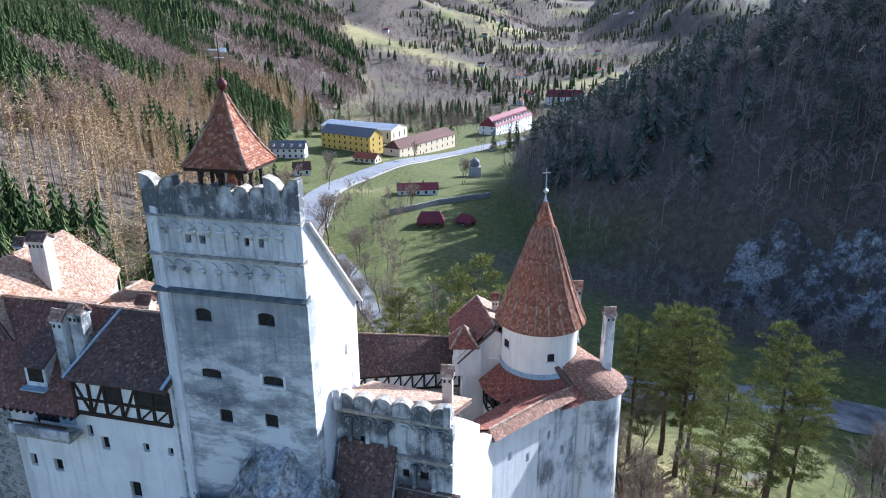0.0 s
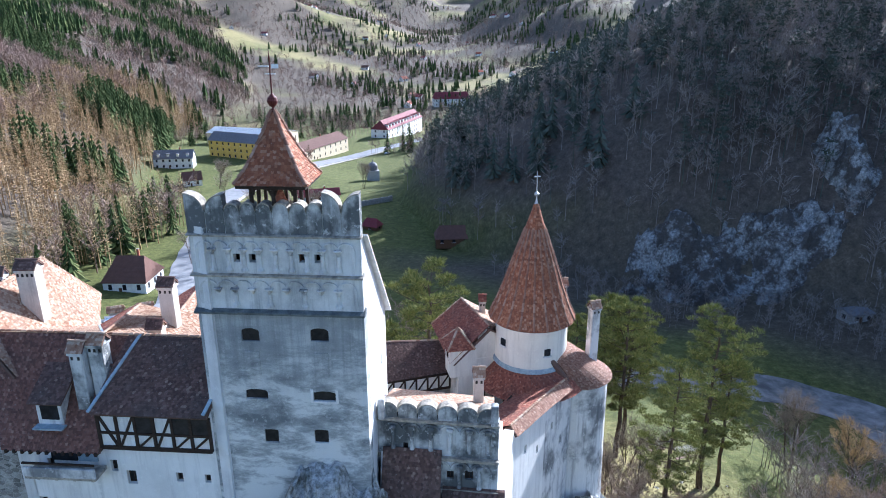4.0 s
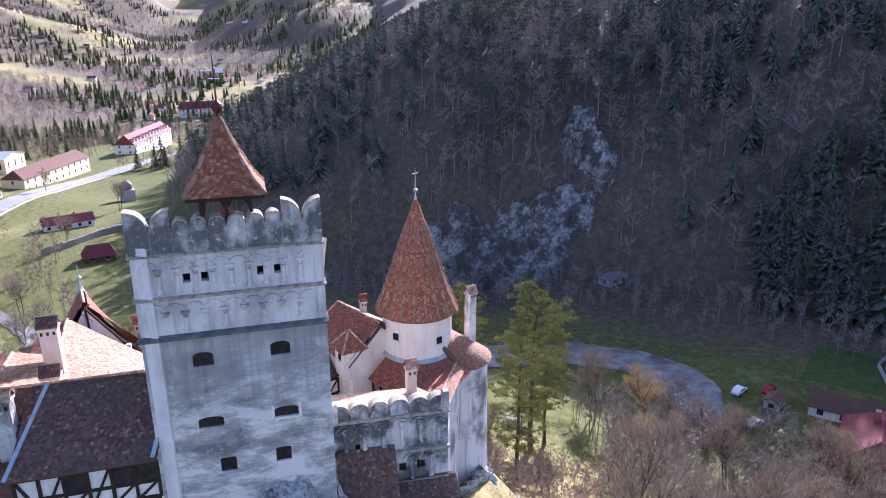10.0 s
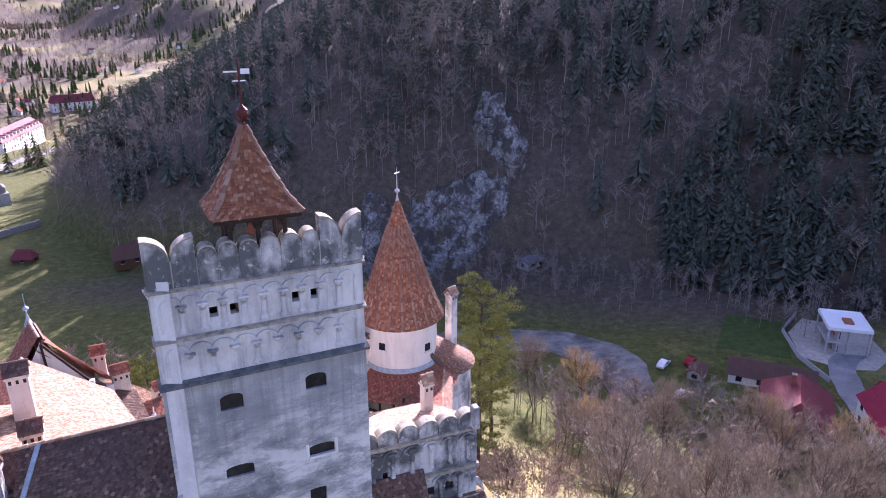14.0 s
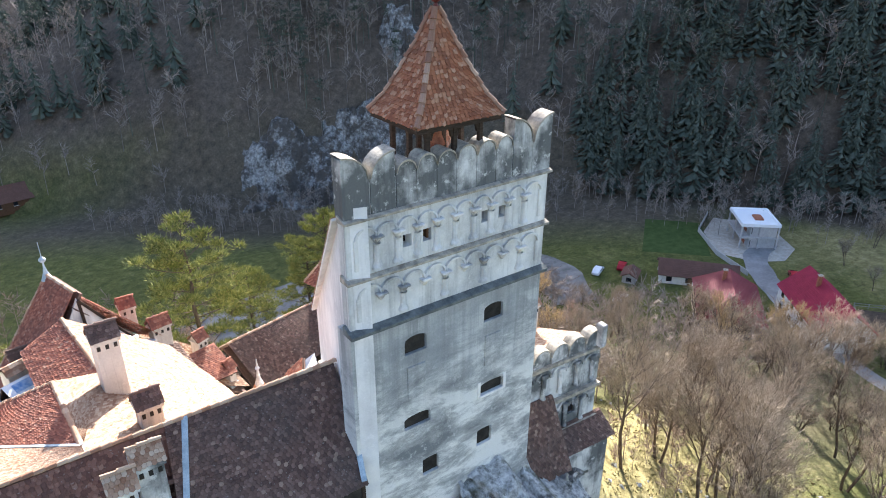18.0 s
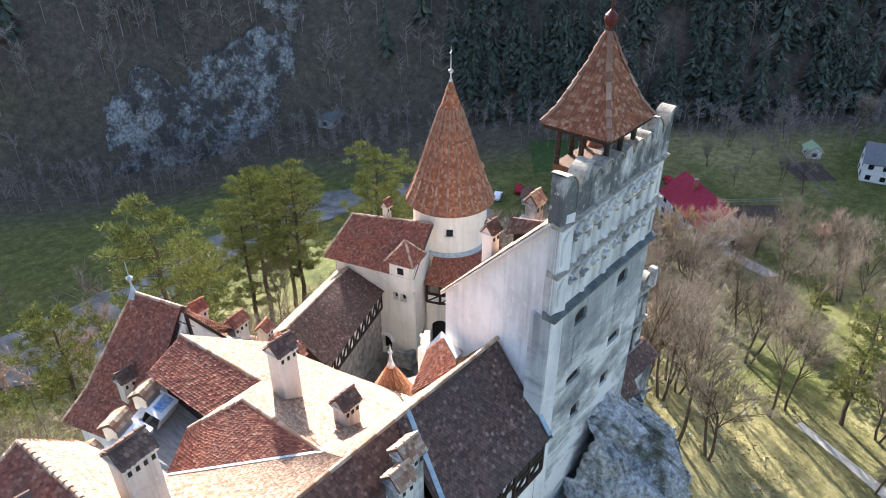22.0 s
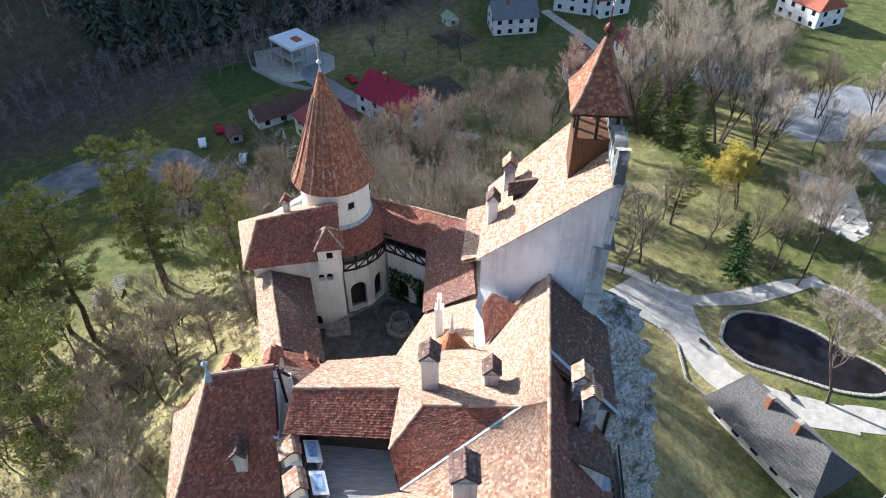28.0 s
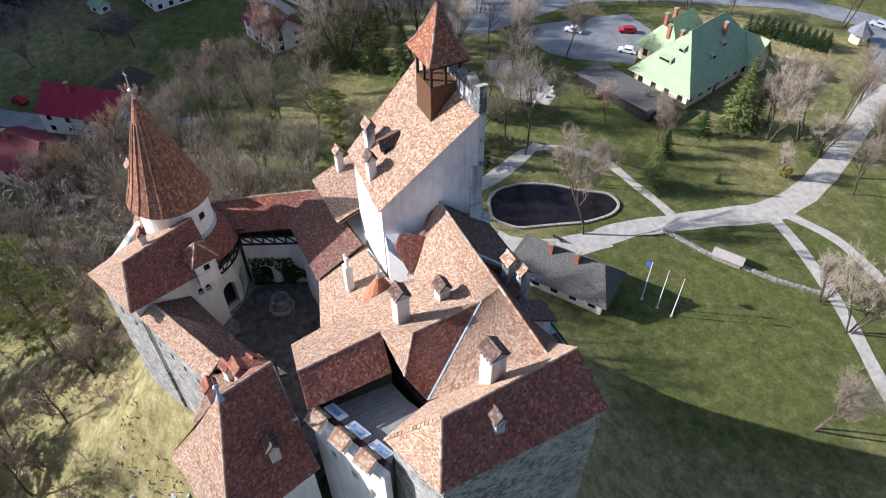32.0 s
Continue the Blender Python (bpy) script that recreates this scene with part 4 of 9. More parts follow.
wall("front_wall", W0, W1, 22, 46.3, PLASTER_WHITE, block, lw, 0.8)
for o in lw:
    window_fill("window", W0, W1, o[0], o[1], o[2], o[3], block)
wall("end_wall", (-15.9, 6), W0, 22, 46.3, PLASTER_WHITE, block, [], 0.7)
RIDGE_E, RIDGE_W = (-3.1, 2.95, 51.6), (-19.2, 3.2, 51.5)
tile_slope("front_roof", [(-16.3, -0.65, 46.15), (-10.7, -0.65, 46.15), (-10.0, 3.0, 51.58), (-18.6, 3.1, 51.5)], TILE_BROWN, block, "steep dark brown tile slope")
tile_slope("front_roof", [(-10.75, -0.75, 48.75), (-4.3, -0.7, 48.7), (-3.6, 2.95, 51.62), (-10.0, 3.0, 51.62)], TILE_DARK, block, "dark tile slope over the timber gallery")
for p_, q_ in (((-10.78, -0.78, 48.86), (-9.3, 3.0, 51.7)), ((-4.45, -0.7, 48.9), (-3.3, 3.0, 51.75))):
    bm = bmesh.new()
    add_beam(bm, p_, q_, 0.2, 0.06)
    part("flashing", bm, COPPER, block, "blue-grey metal valley flashing")
# timber-framed gallery under the eaves
bm = bmesh.new()
add_prism(bm, [(-10.55, -0.30), (-4.3, -0.30), (-4.3, 0.2), (-10.55, 0.2)], 46.3, 48.7)
part("infill", bm, PLASTER_WHITE, block, "white infill between timbers")
gx0, gx1, gy0 = -10.6, -4.35, -0.34
for z, h in ((46.4, 0.22), (47.35, 0.14), (48.5, 0.18)):
    part("rail", box(((gx0 + gx1) / 2, gy0, z), (gx1 - gx0, 0.14, h)), TIMBER, block)
BAYS = 6
bay = (gx1 - gx0) / BAYS
for k in range(BAYS + 1):
    part("post", box((gx0 + bay * k, gy0 - 0.01, 47.45), (0.15, 0.15, 2.1)), TIMBER, block)
for k in range(BAYS):
    x0, x1 = gx0 + bay * k, gx0 + bay * (k + 1)
    bm = bmesh.new()
    if k in (2, 4, 5):
        # dark panel set on the infill where the bay would be in shade
        part("window", box(((x0 + x1) / 2, gy0 + 0.01, 47.92), (bay - 0.15, 0.1, 0.98)), DARK_FILL, block, "dark panel for the shade of a gallery opening")
        add_beam(bm, (x0 + 0.1, gy0 - 0.01, 46.5), (x1 - 0.1, gy0 - 0.01, 47.3), 0.09, 0.12)
    elif k % 2:
        add_beam(bm, (x0 + 0.08, gy0 - 0.01, 46.5), (x1 - 0.08, gy0 - 0.01, 48.4), 0.09, 0.13)
    else:
        add_beam(bm, (x1 - 0.08, gy0 - 0.01, 46.5), (x0 + 0.08, gy0 - 0.01, 48.4), 0.09, 0.13)
    part("brace", bm, TIMBER, block)
for k in range(12):
    part("rafter_end", box((-16.0 + k * 0.47, -0.42, 46.12), (0.14, 0.7, 0.2)), TIMBER, block)
# wooden-floored balcony
bal = new("balcony")
bal.parent = block
part("slab", box((-12.7, -0.75, 44.95), (4.1, 1.2, 0.25), 0, 0.04), CAP_STONE, bal)
part("parapet", box((-12.7, -1.3, 45.3), (4.1, 0.16, 0.6), 0, 0.03), PLASTER_WORN, bal)
for k in range(4):
    part("bracket", box((-14.3 + k * 1.05, -0.55, 44.65), (0.22, 0.8, 0.4), 0, 0.05), CAP_STONE, bal)
part("door_recess", box((-13.1, -0.08, 45.75), (1.5, 0.12, 1.0)), DARK_GLASS, bal, "dark balcony door")
part("door_panel", box((-11.7, -0.1, 45.75), (1.1, 0.1, 1.0)), COPPER, bal, "blue-grey painted boards beside the door")
part("handrail", box((-12.7, -1.3, 45.85), (4.1, 0.1, 0.1)), TIMBER, bal)
# dormer on the front roof
dm = new("dormer")
dm.parent = block
part("cheek", prism([(-14.35, 0.15), (-12.9, 0.15), (-12.9, 1.9), (-14.35, 1.9)], 47.2, [48.9, 48.9, 49.9, 49.9]), PLASTER_WORN, dm)
part("window", box((-13.6, 0.12, 48.15), (1.0, 0.06, 0.85)), DARK_GLASS, dm)
part("sill_flashing", box((-13.6, -0.1, 47.35), (1.7, 0.5, 0.1)), COPPER, dm)
tile_slope("dormer_roof", [(-14.6, -0.2, 48.85), (-12.65, -0.2, 48.85), (-12.65, 2.2, 50.25), (-14.6, 2.2, 50.25)], TILE_DARK, dm, thick=0.08)

# rear slopes of the main block
T1, T2, T3, T4 = (-12.65, 9.25, 50.75), (-12.45, 4.4, 50.95), (-14.55, 10.7, 49.6), (-16.2, 9.95, 48.7)
KH, KR = (-10.8, 10.7, 49.55), (-11.4, 16.4, 49.6)
ME, LE, LN = (-5.5, 6.4, 47.3), (-5.6, 11.5, 46.0), (-7.0, 15.9, 46.6)
# tan here, brown on the front: the sun's side is put into the colour
tile_slope("rear_roof", [ME, T2, (-12.45, 3.05, 51.58), (-3.6, 2.95, 51.6)][0:1] + [T2, (-12.45, 3.05, 51.58), (-3.5, 2.95, 51.6)], TILE_LIGHT, block, "tile slope in sunlit tan")
tile_slope("rear_roof", [T2, T4, (-18.8, 3.15, 51.5), (-12.45, 3.05, 51.58)], TILE_LIGHT, block, "tile slope in sunlit tan")
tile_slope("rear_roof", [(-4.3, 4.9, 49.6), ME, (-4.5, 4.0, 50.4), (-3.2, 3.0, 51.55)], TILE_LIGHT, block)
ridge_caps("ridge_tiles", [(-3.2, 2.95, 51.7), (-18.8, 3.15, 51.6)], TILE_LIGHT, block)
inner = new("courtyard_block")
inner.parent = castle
tile_slope("court_roof", [LE, ME, T2, KH], TILE_LIGHT, inner, "tile slope towards the courtyard in sunlit tan")
tile_slope("court_roof", [LN, LE, KH, KR], TILE_LIGHT, inner, "tile slope towards the courtyard in sunlit tan")
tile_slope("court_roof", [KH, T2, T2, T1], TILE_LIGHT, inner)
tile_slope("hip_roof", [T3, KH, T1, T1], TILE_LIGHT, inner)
tile_slope("terrace_roof", [T3, T4, T2, T1][0:2] + [T2, T1], TILE_RED, inner, "tile slope facing the terrace in shaded red")
tile_slope("terrace_roof", [(-13.4, 16.6, 48.35), (-13.1, 11.0, 48.3), KH, KR], TILE_RED, inner, "tile slope facing the terrace in shaded red")
ridge_caps("ridge_tiles", [KR, KH], TILE_LIGHT, inner)
ridge_caps("ridge_tiles", [T1, T2], TILE_LIGHT, inner)
ridge_caps("ridge_tiles", [T1, T3], TILE_LIGHT, inner)
bm = bmesh.new()
add_beam(bm, (T4[0], T4[1], T4[2] + 0.08), (T2[0], T2[1], T2[2] + 0.08), 0.12, 0.05)
part("valley", bm, COPPER, inner, "blue-grey metal valley")
part("core", prism([(-15.6, 0.4), (-4.6, 0.4), (-3, 5.6), (-5.4, 6.2), (-5.8, 11.3), (-7.3, 15.6), (-11.2, 15.8), (-11.2, 10.4), (-15.8, 9.6)], 30, [46, 46, 46.2, 46.4, 45.2, 45.8, 46, 46.2, 46.2]), DARK_FILL, inner)

# west cross block
west = new("west_block")
west.parent = castle
tagged(west, "stone-walled block with a red tiled hipped roof")
RL, RR = (-20.1, 10.9, 53.3), (-19.4, 2.2, 53.2)
WE1, WE0, HC = (-22.3, 1.65, 50.8), (-22.6, 12.2, 50.8), (-17.9, 13.4, 49.6)
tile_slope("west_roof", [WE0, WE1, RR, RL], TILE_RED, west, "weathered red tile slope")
tile_slope("hip_roof", [HC, WE0, RL, RL], TILE_LIGHT, west, "tile hip in sunlit tan")
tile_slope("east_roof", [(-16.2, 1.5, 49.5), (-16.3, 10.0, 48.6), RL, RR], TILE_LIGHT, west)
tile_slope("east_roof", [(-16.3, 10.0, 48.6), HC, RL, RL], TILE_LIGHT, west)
ridge_caps("ridge_tiles", [RR, RL], TILE_LIGHT, west)
ridge_caps("ridge_tiles", [RL, HC], TILE_LIGHT, west)
ridge_caps("ridge_tiles", [RL, WE0], TILE_LIGHT, west)
part("stone_wall", prism([(-22.1, 1.9), (-16, 1.9), (-16.2, 9.8), (-18.0, 13.0), (-22.3, 11.9)], 20, [50.6, 49.2, 48.4, 49.2, 50.5]), RUBBLE, west, "pale weathered stone wall")
part("gable", prism([(-22.1, 1.9), (-16.3, 1.9), (-16.3, 2.2), (-22.1, 2.2)], 49, [50.6, 49.4, 49.4, 50.6]), RUBBLE, west)

# roof terrace
terrace = new("terrace")
terrace.parent = castle
tagged(terrace, "grey boarded roof terrace with a white parapet")
part("deck", prism([(-12.6, 11.0), (-12.6, 16.4), (-13.6, 16.2), (-18.8, 13.9), (-17.6, 13.0), (-15.9, 9.9), (-14.3, 10.6)], 44, 46.6), DECK, terrace, "grey deck boards")
# dark panel stands in for the shade under the eave
part("back_wall", prism([(-12.75, 10.9), (-12.55, 10.9), (-12.55, 16.5), (-12.75, 16.5)], 46.5, 48.3), DARK_FILL, terrace)
wall("parapet", (-13.2, 16.5), (-18.9, 14.0), 36, 47.2, PLASTER_WHITE, terrace, [(1.6, 44.0, 0.5, 0.9, 0.1), (3.4, 43.6, 0.5, 0.9, 0.1), (5.0, 43.2, 0.5, 0.9, 0.1)], 0.5)
for k in range(3):
    f = (k + 0.35) / 3
    x, y = -13.2 + (-5.7) * f, 16.5 - 2.5 * f
    rot = math.atan2(-2.5, -5.7)
    pier = new("pier")
    pier.parent = terrace
    part("pier_body", box((x, y, 47.4), (1.0, 0.75, 0.9), rot), PLASTER_CREAM, pier)
    dx, dy = math.cos(rot), math.sin(rot)
    nx_, ny_ = -dy, dx
    e = [(x + dx * s * 0.62 + nx_ * t * 0.55, y + dy * s * 0.62 + ny_ * t * 0.55, z) for s, t, z in ((-1, -1, 47.7), (1, -1, 47.7), (1, 0.4, 48.25), (-1, 0.4, 48.25))]
    tile_slope("pier_roof", e, TILE_LIGHT, pier, thick=0.06)
    e = [(x + dx * s * 0.62 + nx_ * t * 0.55, y + dy * s * 0.62 + ny_ * t * 0.55, z) for s, t, z in ((1, 1, 47.85), (-1, 1, 47.85), (-1, 0.4, 48.25), (1, 0.4, 48.25))]
    tile_slope("pier_roof", e, TILE_LIGHT, pier, thick=0.06)

BANNER_BLUE = simple("blue_print", (0.10, 0.24, 0.50), (0.50, 0.62, 0.74), 3.5, 0.5)
for k in range(3):
    f = (k + 0.35) / 3
    rot = math.atan2(-2.5, -5.7)
    x, y = -13.75 - 1.75 * k, 15.0 - 0.75 * k
    ban = thing("banner_panel", "white and blue printed panel on the terrace parapet", "banner", "terrace panels", at=(x, y, 47.5))
    ban.rotation_euler = (radians(-26), 0, rot)
    part("panel", box((0, 0, 0), (1.4, 0.85, 0.04)), METAL_WHITE, ban)
    part("printed_area", box((0.12 * (k - 1), -0.02, 0.026), (0.95, 0.5, 0.012)), BANNER_BLUE, ban, "blue printed picture area")
    part("front_board", box((0, 0.42, -0.42), (1.4, 0.05, 0.75)), METAL_WHITE, ban)
    part("rail", box((0, -0.35, -0.45), (1.5, 0.08, 0.9)), TIMBER, ban)

# gabled block with the bell-cast roof
gt = new("north_west_block")
gt.parent = castle
tagged(gt, "tall hipped block with a bell-cast red tiled roof")
GA, GB = (-11.3, 21.0, 50.0), (-10.5, 17.65, 50.2)
SW, SE, NE_ = (-16.1, 23.4, 42.6), (-15.0, 16.9, 44.2), (-9.6, 25.2, 43.7)
def lerp3(p, q, f, dz=0.0):
    return (p[0] + (q[0] - p[0]) * f, p[1] + (q[1] - p[1]) * f, p[2] + (q[2] - p[2]) * f + dz)
mA, mB, mN = lerp3(SW, GA, 0.32, -0.5), lerp3(SE, GB, 0.32, -0.5), lerp3(NE_, GA, 0.32, -0.5)
tile_slope("west_roof", [SW, SE, mB, mA], TILE_RED, gt, "bell-cast tile slope in shaded red")
tile_slope("west_roof", [mA, mB, GB, GA], TILE_RED, gt, "upper tile slope in shaded red")
tile_slope("hip_roof", [NE_, SW, mA, mN], TILE_LIGHT, gt, "tile hip in sunlit tan")
tile_slope("hip_roof", [mN, mA, GA, GA], TILE_LIGHT, gt, "tile hip in sunlit tan")
tile_slope("east_roof", [(-6.6, 19.2, 45.3), (NE_[0], NE_[1], NE_[2] - 0.1), (GA[0] + 0.2, GA[1], GA[2] - 0.35), (GB[0] + 0.2, GB[1], GB[2] - 0.35)], TILE_RED, gt, thick=0.04)
ridge_caps("ridge_tiles", [GA, GB], TILE_LIGHT, gt)
ridge_caps("ridge_tiles", [SW, mA, GA], TILE_LIGHT, gt)
part("gable_wall", prism([(-12.8, 17.2), (-8.0, 17.9), (-8.0, 18.2), (-12.8, 17.5)], 44, [47, 46.5, 46.5, 47]), PLASTER_WHITE, gt)
bm = bmesh.new()
vs = [bm.verts.new(v) for v in ((-12.4, 17.25, 46.4), (-8.3, 17.95, 46.4), (-10.5, 17.5, 49.8), (-12.4, 17.5, 46.4), (-8.3, 18.2, 46.4), (-10.5, 17.8, 49.8))]
for f in ((0, 1, 2), (5, 4, 3), (0, 2, 5, 3), (1, 4, 5, 2)):
    bm.faces.new([vs[i] for i in f])
part("gable", bm, PLASTER_WHITE, gt, "white gable with dark timbers")
for p_ in ((-8.3, 17.9, 46.6), (-10.3, 17.45, 46.8)):
    bm = bmesh.new()
    add_beam(bm, p_, (-10.45, 17.44, 49.8), 0.12, 0.14)
    part("gable_timber", bm, TIMBER, gt)
part("wall", prism([(-15.5, 22.9), (-14.5, 17.3), (-7.0, 18.6), (-9.9, 24.6)], 22, [43.0, 44.2, 45.6, 43.6]), PLASTER_WHITE, gt)
part("finial", lathe((-11.3, 21.0, 50.0), [(0.3, -0.3), (0.12, 0.15), (0.05, 0.5), (0.04, 0.7), (0.17, 0.82), (0.18, 0.92), (0.05, 1.05), (0.02, 1.1), (0.015, 1.9)], 12), COPPER, gt, "pale blue metal finial")

# north wing along the outer wall
nw = new("north_wing")
nw.parent = castle
tagged(nw, "narrow wing with a dark tiled roof over a timber gallery")
NA, NB = (6.2, 24.3, 41.3), (-2.6, 20.7, 42.4)
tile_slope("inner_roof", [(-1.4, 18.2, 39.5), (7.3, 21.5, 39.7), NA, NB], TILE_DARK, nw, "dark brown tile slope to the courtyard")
tile_slope("outer_roof", [(6.3, 25.75, 40.3), (-3.1, 22.1, 41.3), NB, NA], TILE_LIGHT, nw, "outer tile slope in sunlit tan")
ridge_caps("ridge_tiles", [NA, NB], TILE_LIGHT, nw)
wall("outer_wall", (6.6, 25.6), (-3.2, 21.8), 12, 40.2, RUBBLE, nw, [(1.5, 37.0, 0.5, 0.8), (3.5, 37.2, 0.5, 0.8), (5.5, 37.4, 0.5, 0.8), (7.5, 37.6, 0.5, 0.8), (9.2, 37.8, 0.5, 0.8)], 0.6, z1b=41.2)
wall("outer_wall", (-3.2, 21.8), (-9.9, 24.6), 12, 41.2, RUBBLE, nw, [(2, 38.0, 0.5, 0.8), (4.5, 38, 0.5, 0.8)], 0.6, z1b=43.2)
part("gallery_wall", prism([(-1.2, 18.7), (7.2, 21.9), (7.1, 22.2), (-1.3, 19.0)], 33, [39.3, 39.5, 39.5, 39.3]), STONE, nw, "rough stone courtyard wall")
bm = bmesh.new()
add_prism(bm, [(-1.2, 18.62), (7.2, 21.82), (7.2, 21.9), (-1.2, 18.7)], 38.0, 39.4)
part("infill", bm, PLASTER_WHITE, nw)
bm = bmesh.new()
for z in (38.0, 39.35):
    add_beam(bm, (-1.2, 18.58, z), (7.2, 21.78, z), 0.16, 0.18)
for k in range(10):
    f = k / 9
    x, y = -1.2 + 8.4 * f, 18.56 + 3.2 * f
    add_box(bm, (x, y, 38.65), (0.14, 0.14, 1.4), 0.36)
    if k < 9:
        add_beam(bm, (x + 0.1, y, 38.1), (x + 0.85, y + 0.33, 39.2), 0.1, 0.1)
part("timber_frame", bm, TIMBER, nw, "dark timber framing")
part("core", prism([(-4.5, 19.6), (6.6, 22.6), (6.2, 25.0), (-3.4, 21.2)], 30, 39.0), DARK_FILL, nw)
tile_slope("link_roof", [(-7.0, 17.0, 43.4), (-2.4, 18.0, 40.6), (-3.2, 21.6, 41.6), (-8.6, 23.4, 44.6)], TILE_LIGHT, nw, "tile slope between the blocks in sunlit tan")

# white house with the hipped roof
ln = new("north_east_house")
ln.parent = castle
tagged(ln, "white house with twin arched windows and a brown hipped roof")
HA, HB = (8.0, 25.3, 45.0), (10.6, 19.3, 45.2)
tile_slope("west_roof", [(5.3, 26.0, 42.0), (7.5, 18.6, 42.0), HB, HA], TILE_RED, ln, "brown-red tile slope")
tile_slope("hip_roof", [(11.5, 28.6, 41.8), (5.3, 26.0, 42.0), HA, HA], TILE_LIGHT, ln)
tile_slope("east_roof", [(14.5, 22.0, 42.5), (11.5, 28.6, 41.8), HA, HB], TILE_LIGHT, ln)
ridge_caps("ridge_tiles", [HA, HB], TILE_LIGHT, ln)
ridge_caps("ridge_tiles", [HA, (5.3, 26.0, 42.1)], TILE_LIGHT, ln)
hw0, hw1 = (6.2, 25.6), (8.1, 18.9)
hl = math.dist(hw0, hw1)
wall("outer_wall", (11.2, 28.0), (6.2, 25.7), 8, 41.4, RUBBLE, ln, [(2, 38, 0.5, 0.7), (4, 38, 0.5, 0.7)], 0.6)
wall("court_wall", hw0, hw1, 32.5, 42.1, PLASTER_CREAM, ln, [(hl - 1.75, 39.1, 0.5, 0.8, 0.25), (hl - 1.05, 39.1, 0.5, 0.8, 0.25), (hl - 2.7, 33.6, 0.9, 1.7, 0.45)], 0.5)
for k in range(7):
    c_ = on_wall(hw0, hw1, hl - 2.0 + 0.3 * k, 33.4 + 0.09 * (k + 1), 0.55)
    part("step", box(c_, (0.3, 1.0, 0.18 * (k + 1)), math.atan2(hw1[1] - hw0[1], hw1[0] - hw0[0])), STONE, ln, "worn stone step")
part("stair_wall", box(on_wall(hw0, hw1, hl - 1.0, 34.2, 1.1), (2.2, 0.2, 1.6), math.atan2(hw1[1] - hw0[1], hw1[0] - hw0[0])), STONE, ln, "rubble stair parapet")
bm = bmesh.new()
rows_ = [[bm.verts.new(on_wall(hw0, hw1, hl - 2.7 + g * math.cos(math.pi * i / 8), 34.85 + g * math.sin(math.pi * i / 8), o)) for g, o in ((0.45, 0.0), (0.45, 0.16), (0.68, 0.16), (0.68, 0.0))] for i in range(9)]
for ra, rb in zip(rows_, rows_[1:]):
    for i in range(3):
        bm.faces.new((ra[i], ra[i + 1], rb[i + 1], rb[i]))
bmesh.ops.recalc_face_normals(bm, faces=bm.faces)
part("door_arch", bm, PLASTER_WHITE, ln, "white door arch")
wall("south_wall", hw1, (12.5, 20.5), 32.5, 42.1, PLASTER_CREAM, ln, [(1.6, 33.2, 1.6, 2.6, 0.7)], 0.5)
part("inner", prism([(7.0, 25.0), (8.6, 19.8), (12, 20.9), (11, 26)], 32, 41.6), DARK_FILL, ln)
wall("outer_wall", (17.0, 24.0), (11.2, 28.0), 8, 41.4, PLASTER_WORN, ln, [(3, 38, 0.5, 0.7), (6, 38, 0.5, 0.7)], 0.6)
bm = bmesh.new()
vs = [bm.verts.new(v) for v in ((8.0, 18.9, 41.8), (12.7, 20.7, 41.8), (10.5, 19.55, 45.0), (7.9, 19.25, 41.8), (12.6, 21.05, 41.8), (10.4, 19.9, 45.0))]
for f in ((0, 1, 2), (5, 4, 3), (0, 2, 5, 3), (1, 4, 5, 2), (0, 3, 4, 1)):
    bm.faces.new([vs[i] for i in f])
part("gable", bm, PLASTER_CREAM, ln, "white gable against the turret")
oriel = new("oriel")
oriel.parent = ln
def oriel_at(u, o, z):
    v = on_wall(hw0, hw1, hl + u, z, o)
    return (v.x, v.y, v.z)
part("oriel_body", prism([oriel_at(u, o, 0)[:2] for u, o in ((-1.75, 0.72), (0.12, 0.72), (0.12, -1.5), (-1.75, -1.5))], 40.7, 43.3), PLASTER_CREAM, oriel)
oc = [oriel_at(u, o, 0)[:2] for u, o in ((-2.0, 0.98), (0.37, 0.98), (0.37, -1.3), (-2.0, -1.3))]
ot = oriel_at(-0.8, -0.15, 44.75)
for k in range(4):
    a, b = oc[k], oc[(k + 1) % 4]
    tile_slope("oriel_roof", [(*a, 43.2), (*b, 43.2), ot, ot], TILE_RED, oriel, thick=0.06)
    ridge_caps("hip_tiles", [(*a, 43.25), ot], TILE_LIGHT, oriel, 0.09, 0.3)
part("window", box(oriel_at(-0.8, 0.74, 42.5), (0.5, 0.06, 0.55), math.atan2(hw1[1] - hw0[1], hw1[0] - hw0[0])), DARK_GLASS, oriel)

# cone turret
CX, CY = 13.97, 20.36
turret = new("round_turret")
turret.parent = castle
tagged(turret, "white round turret with a tall ribbed cone roof")
part("drum", lathe((CX, CY, 0), [(2.98, 33), (2.95, 41), (2.92, 45.6), (3.02, 45.75), (3.02, 46.0), (2.8, 46.1)], 48), PLASTER_CREAM, turret)
cone = [(3.45, 45.85), (2.95, 46.9), (2.35, 48.5), (1.55, 50.9), (0.75, 53.2), (0.10, 55.2)]
verts, faces = [], []
rngc = random.Random(3)
ROWS_C = 62
def cone_r(f):
    z = cone[0][1] + (cone[-1][1] - cone[0][1]) * f
    for (r0, z0), (r1, z1) in zip(cone, cone[1:]):
        if z <= z1 + 1e-6:
            return r0 + (r1 - r0) * (z - z0) / (z1 - z0), z
    return cone[-1]
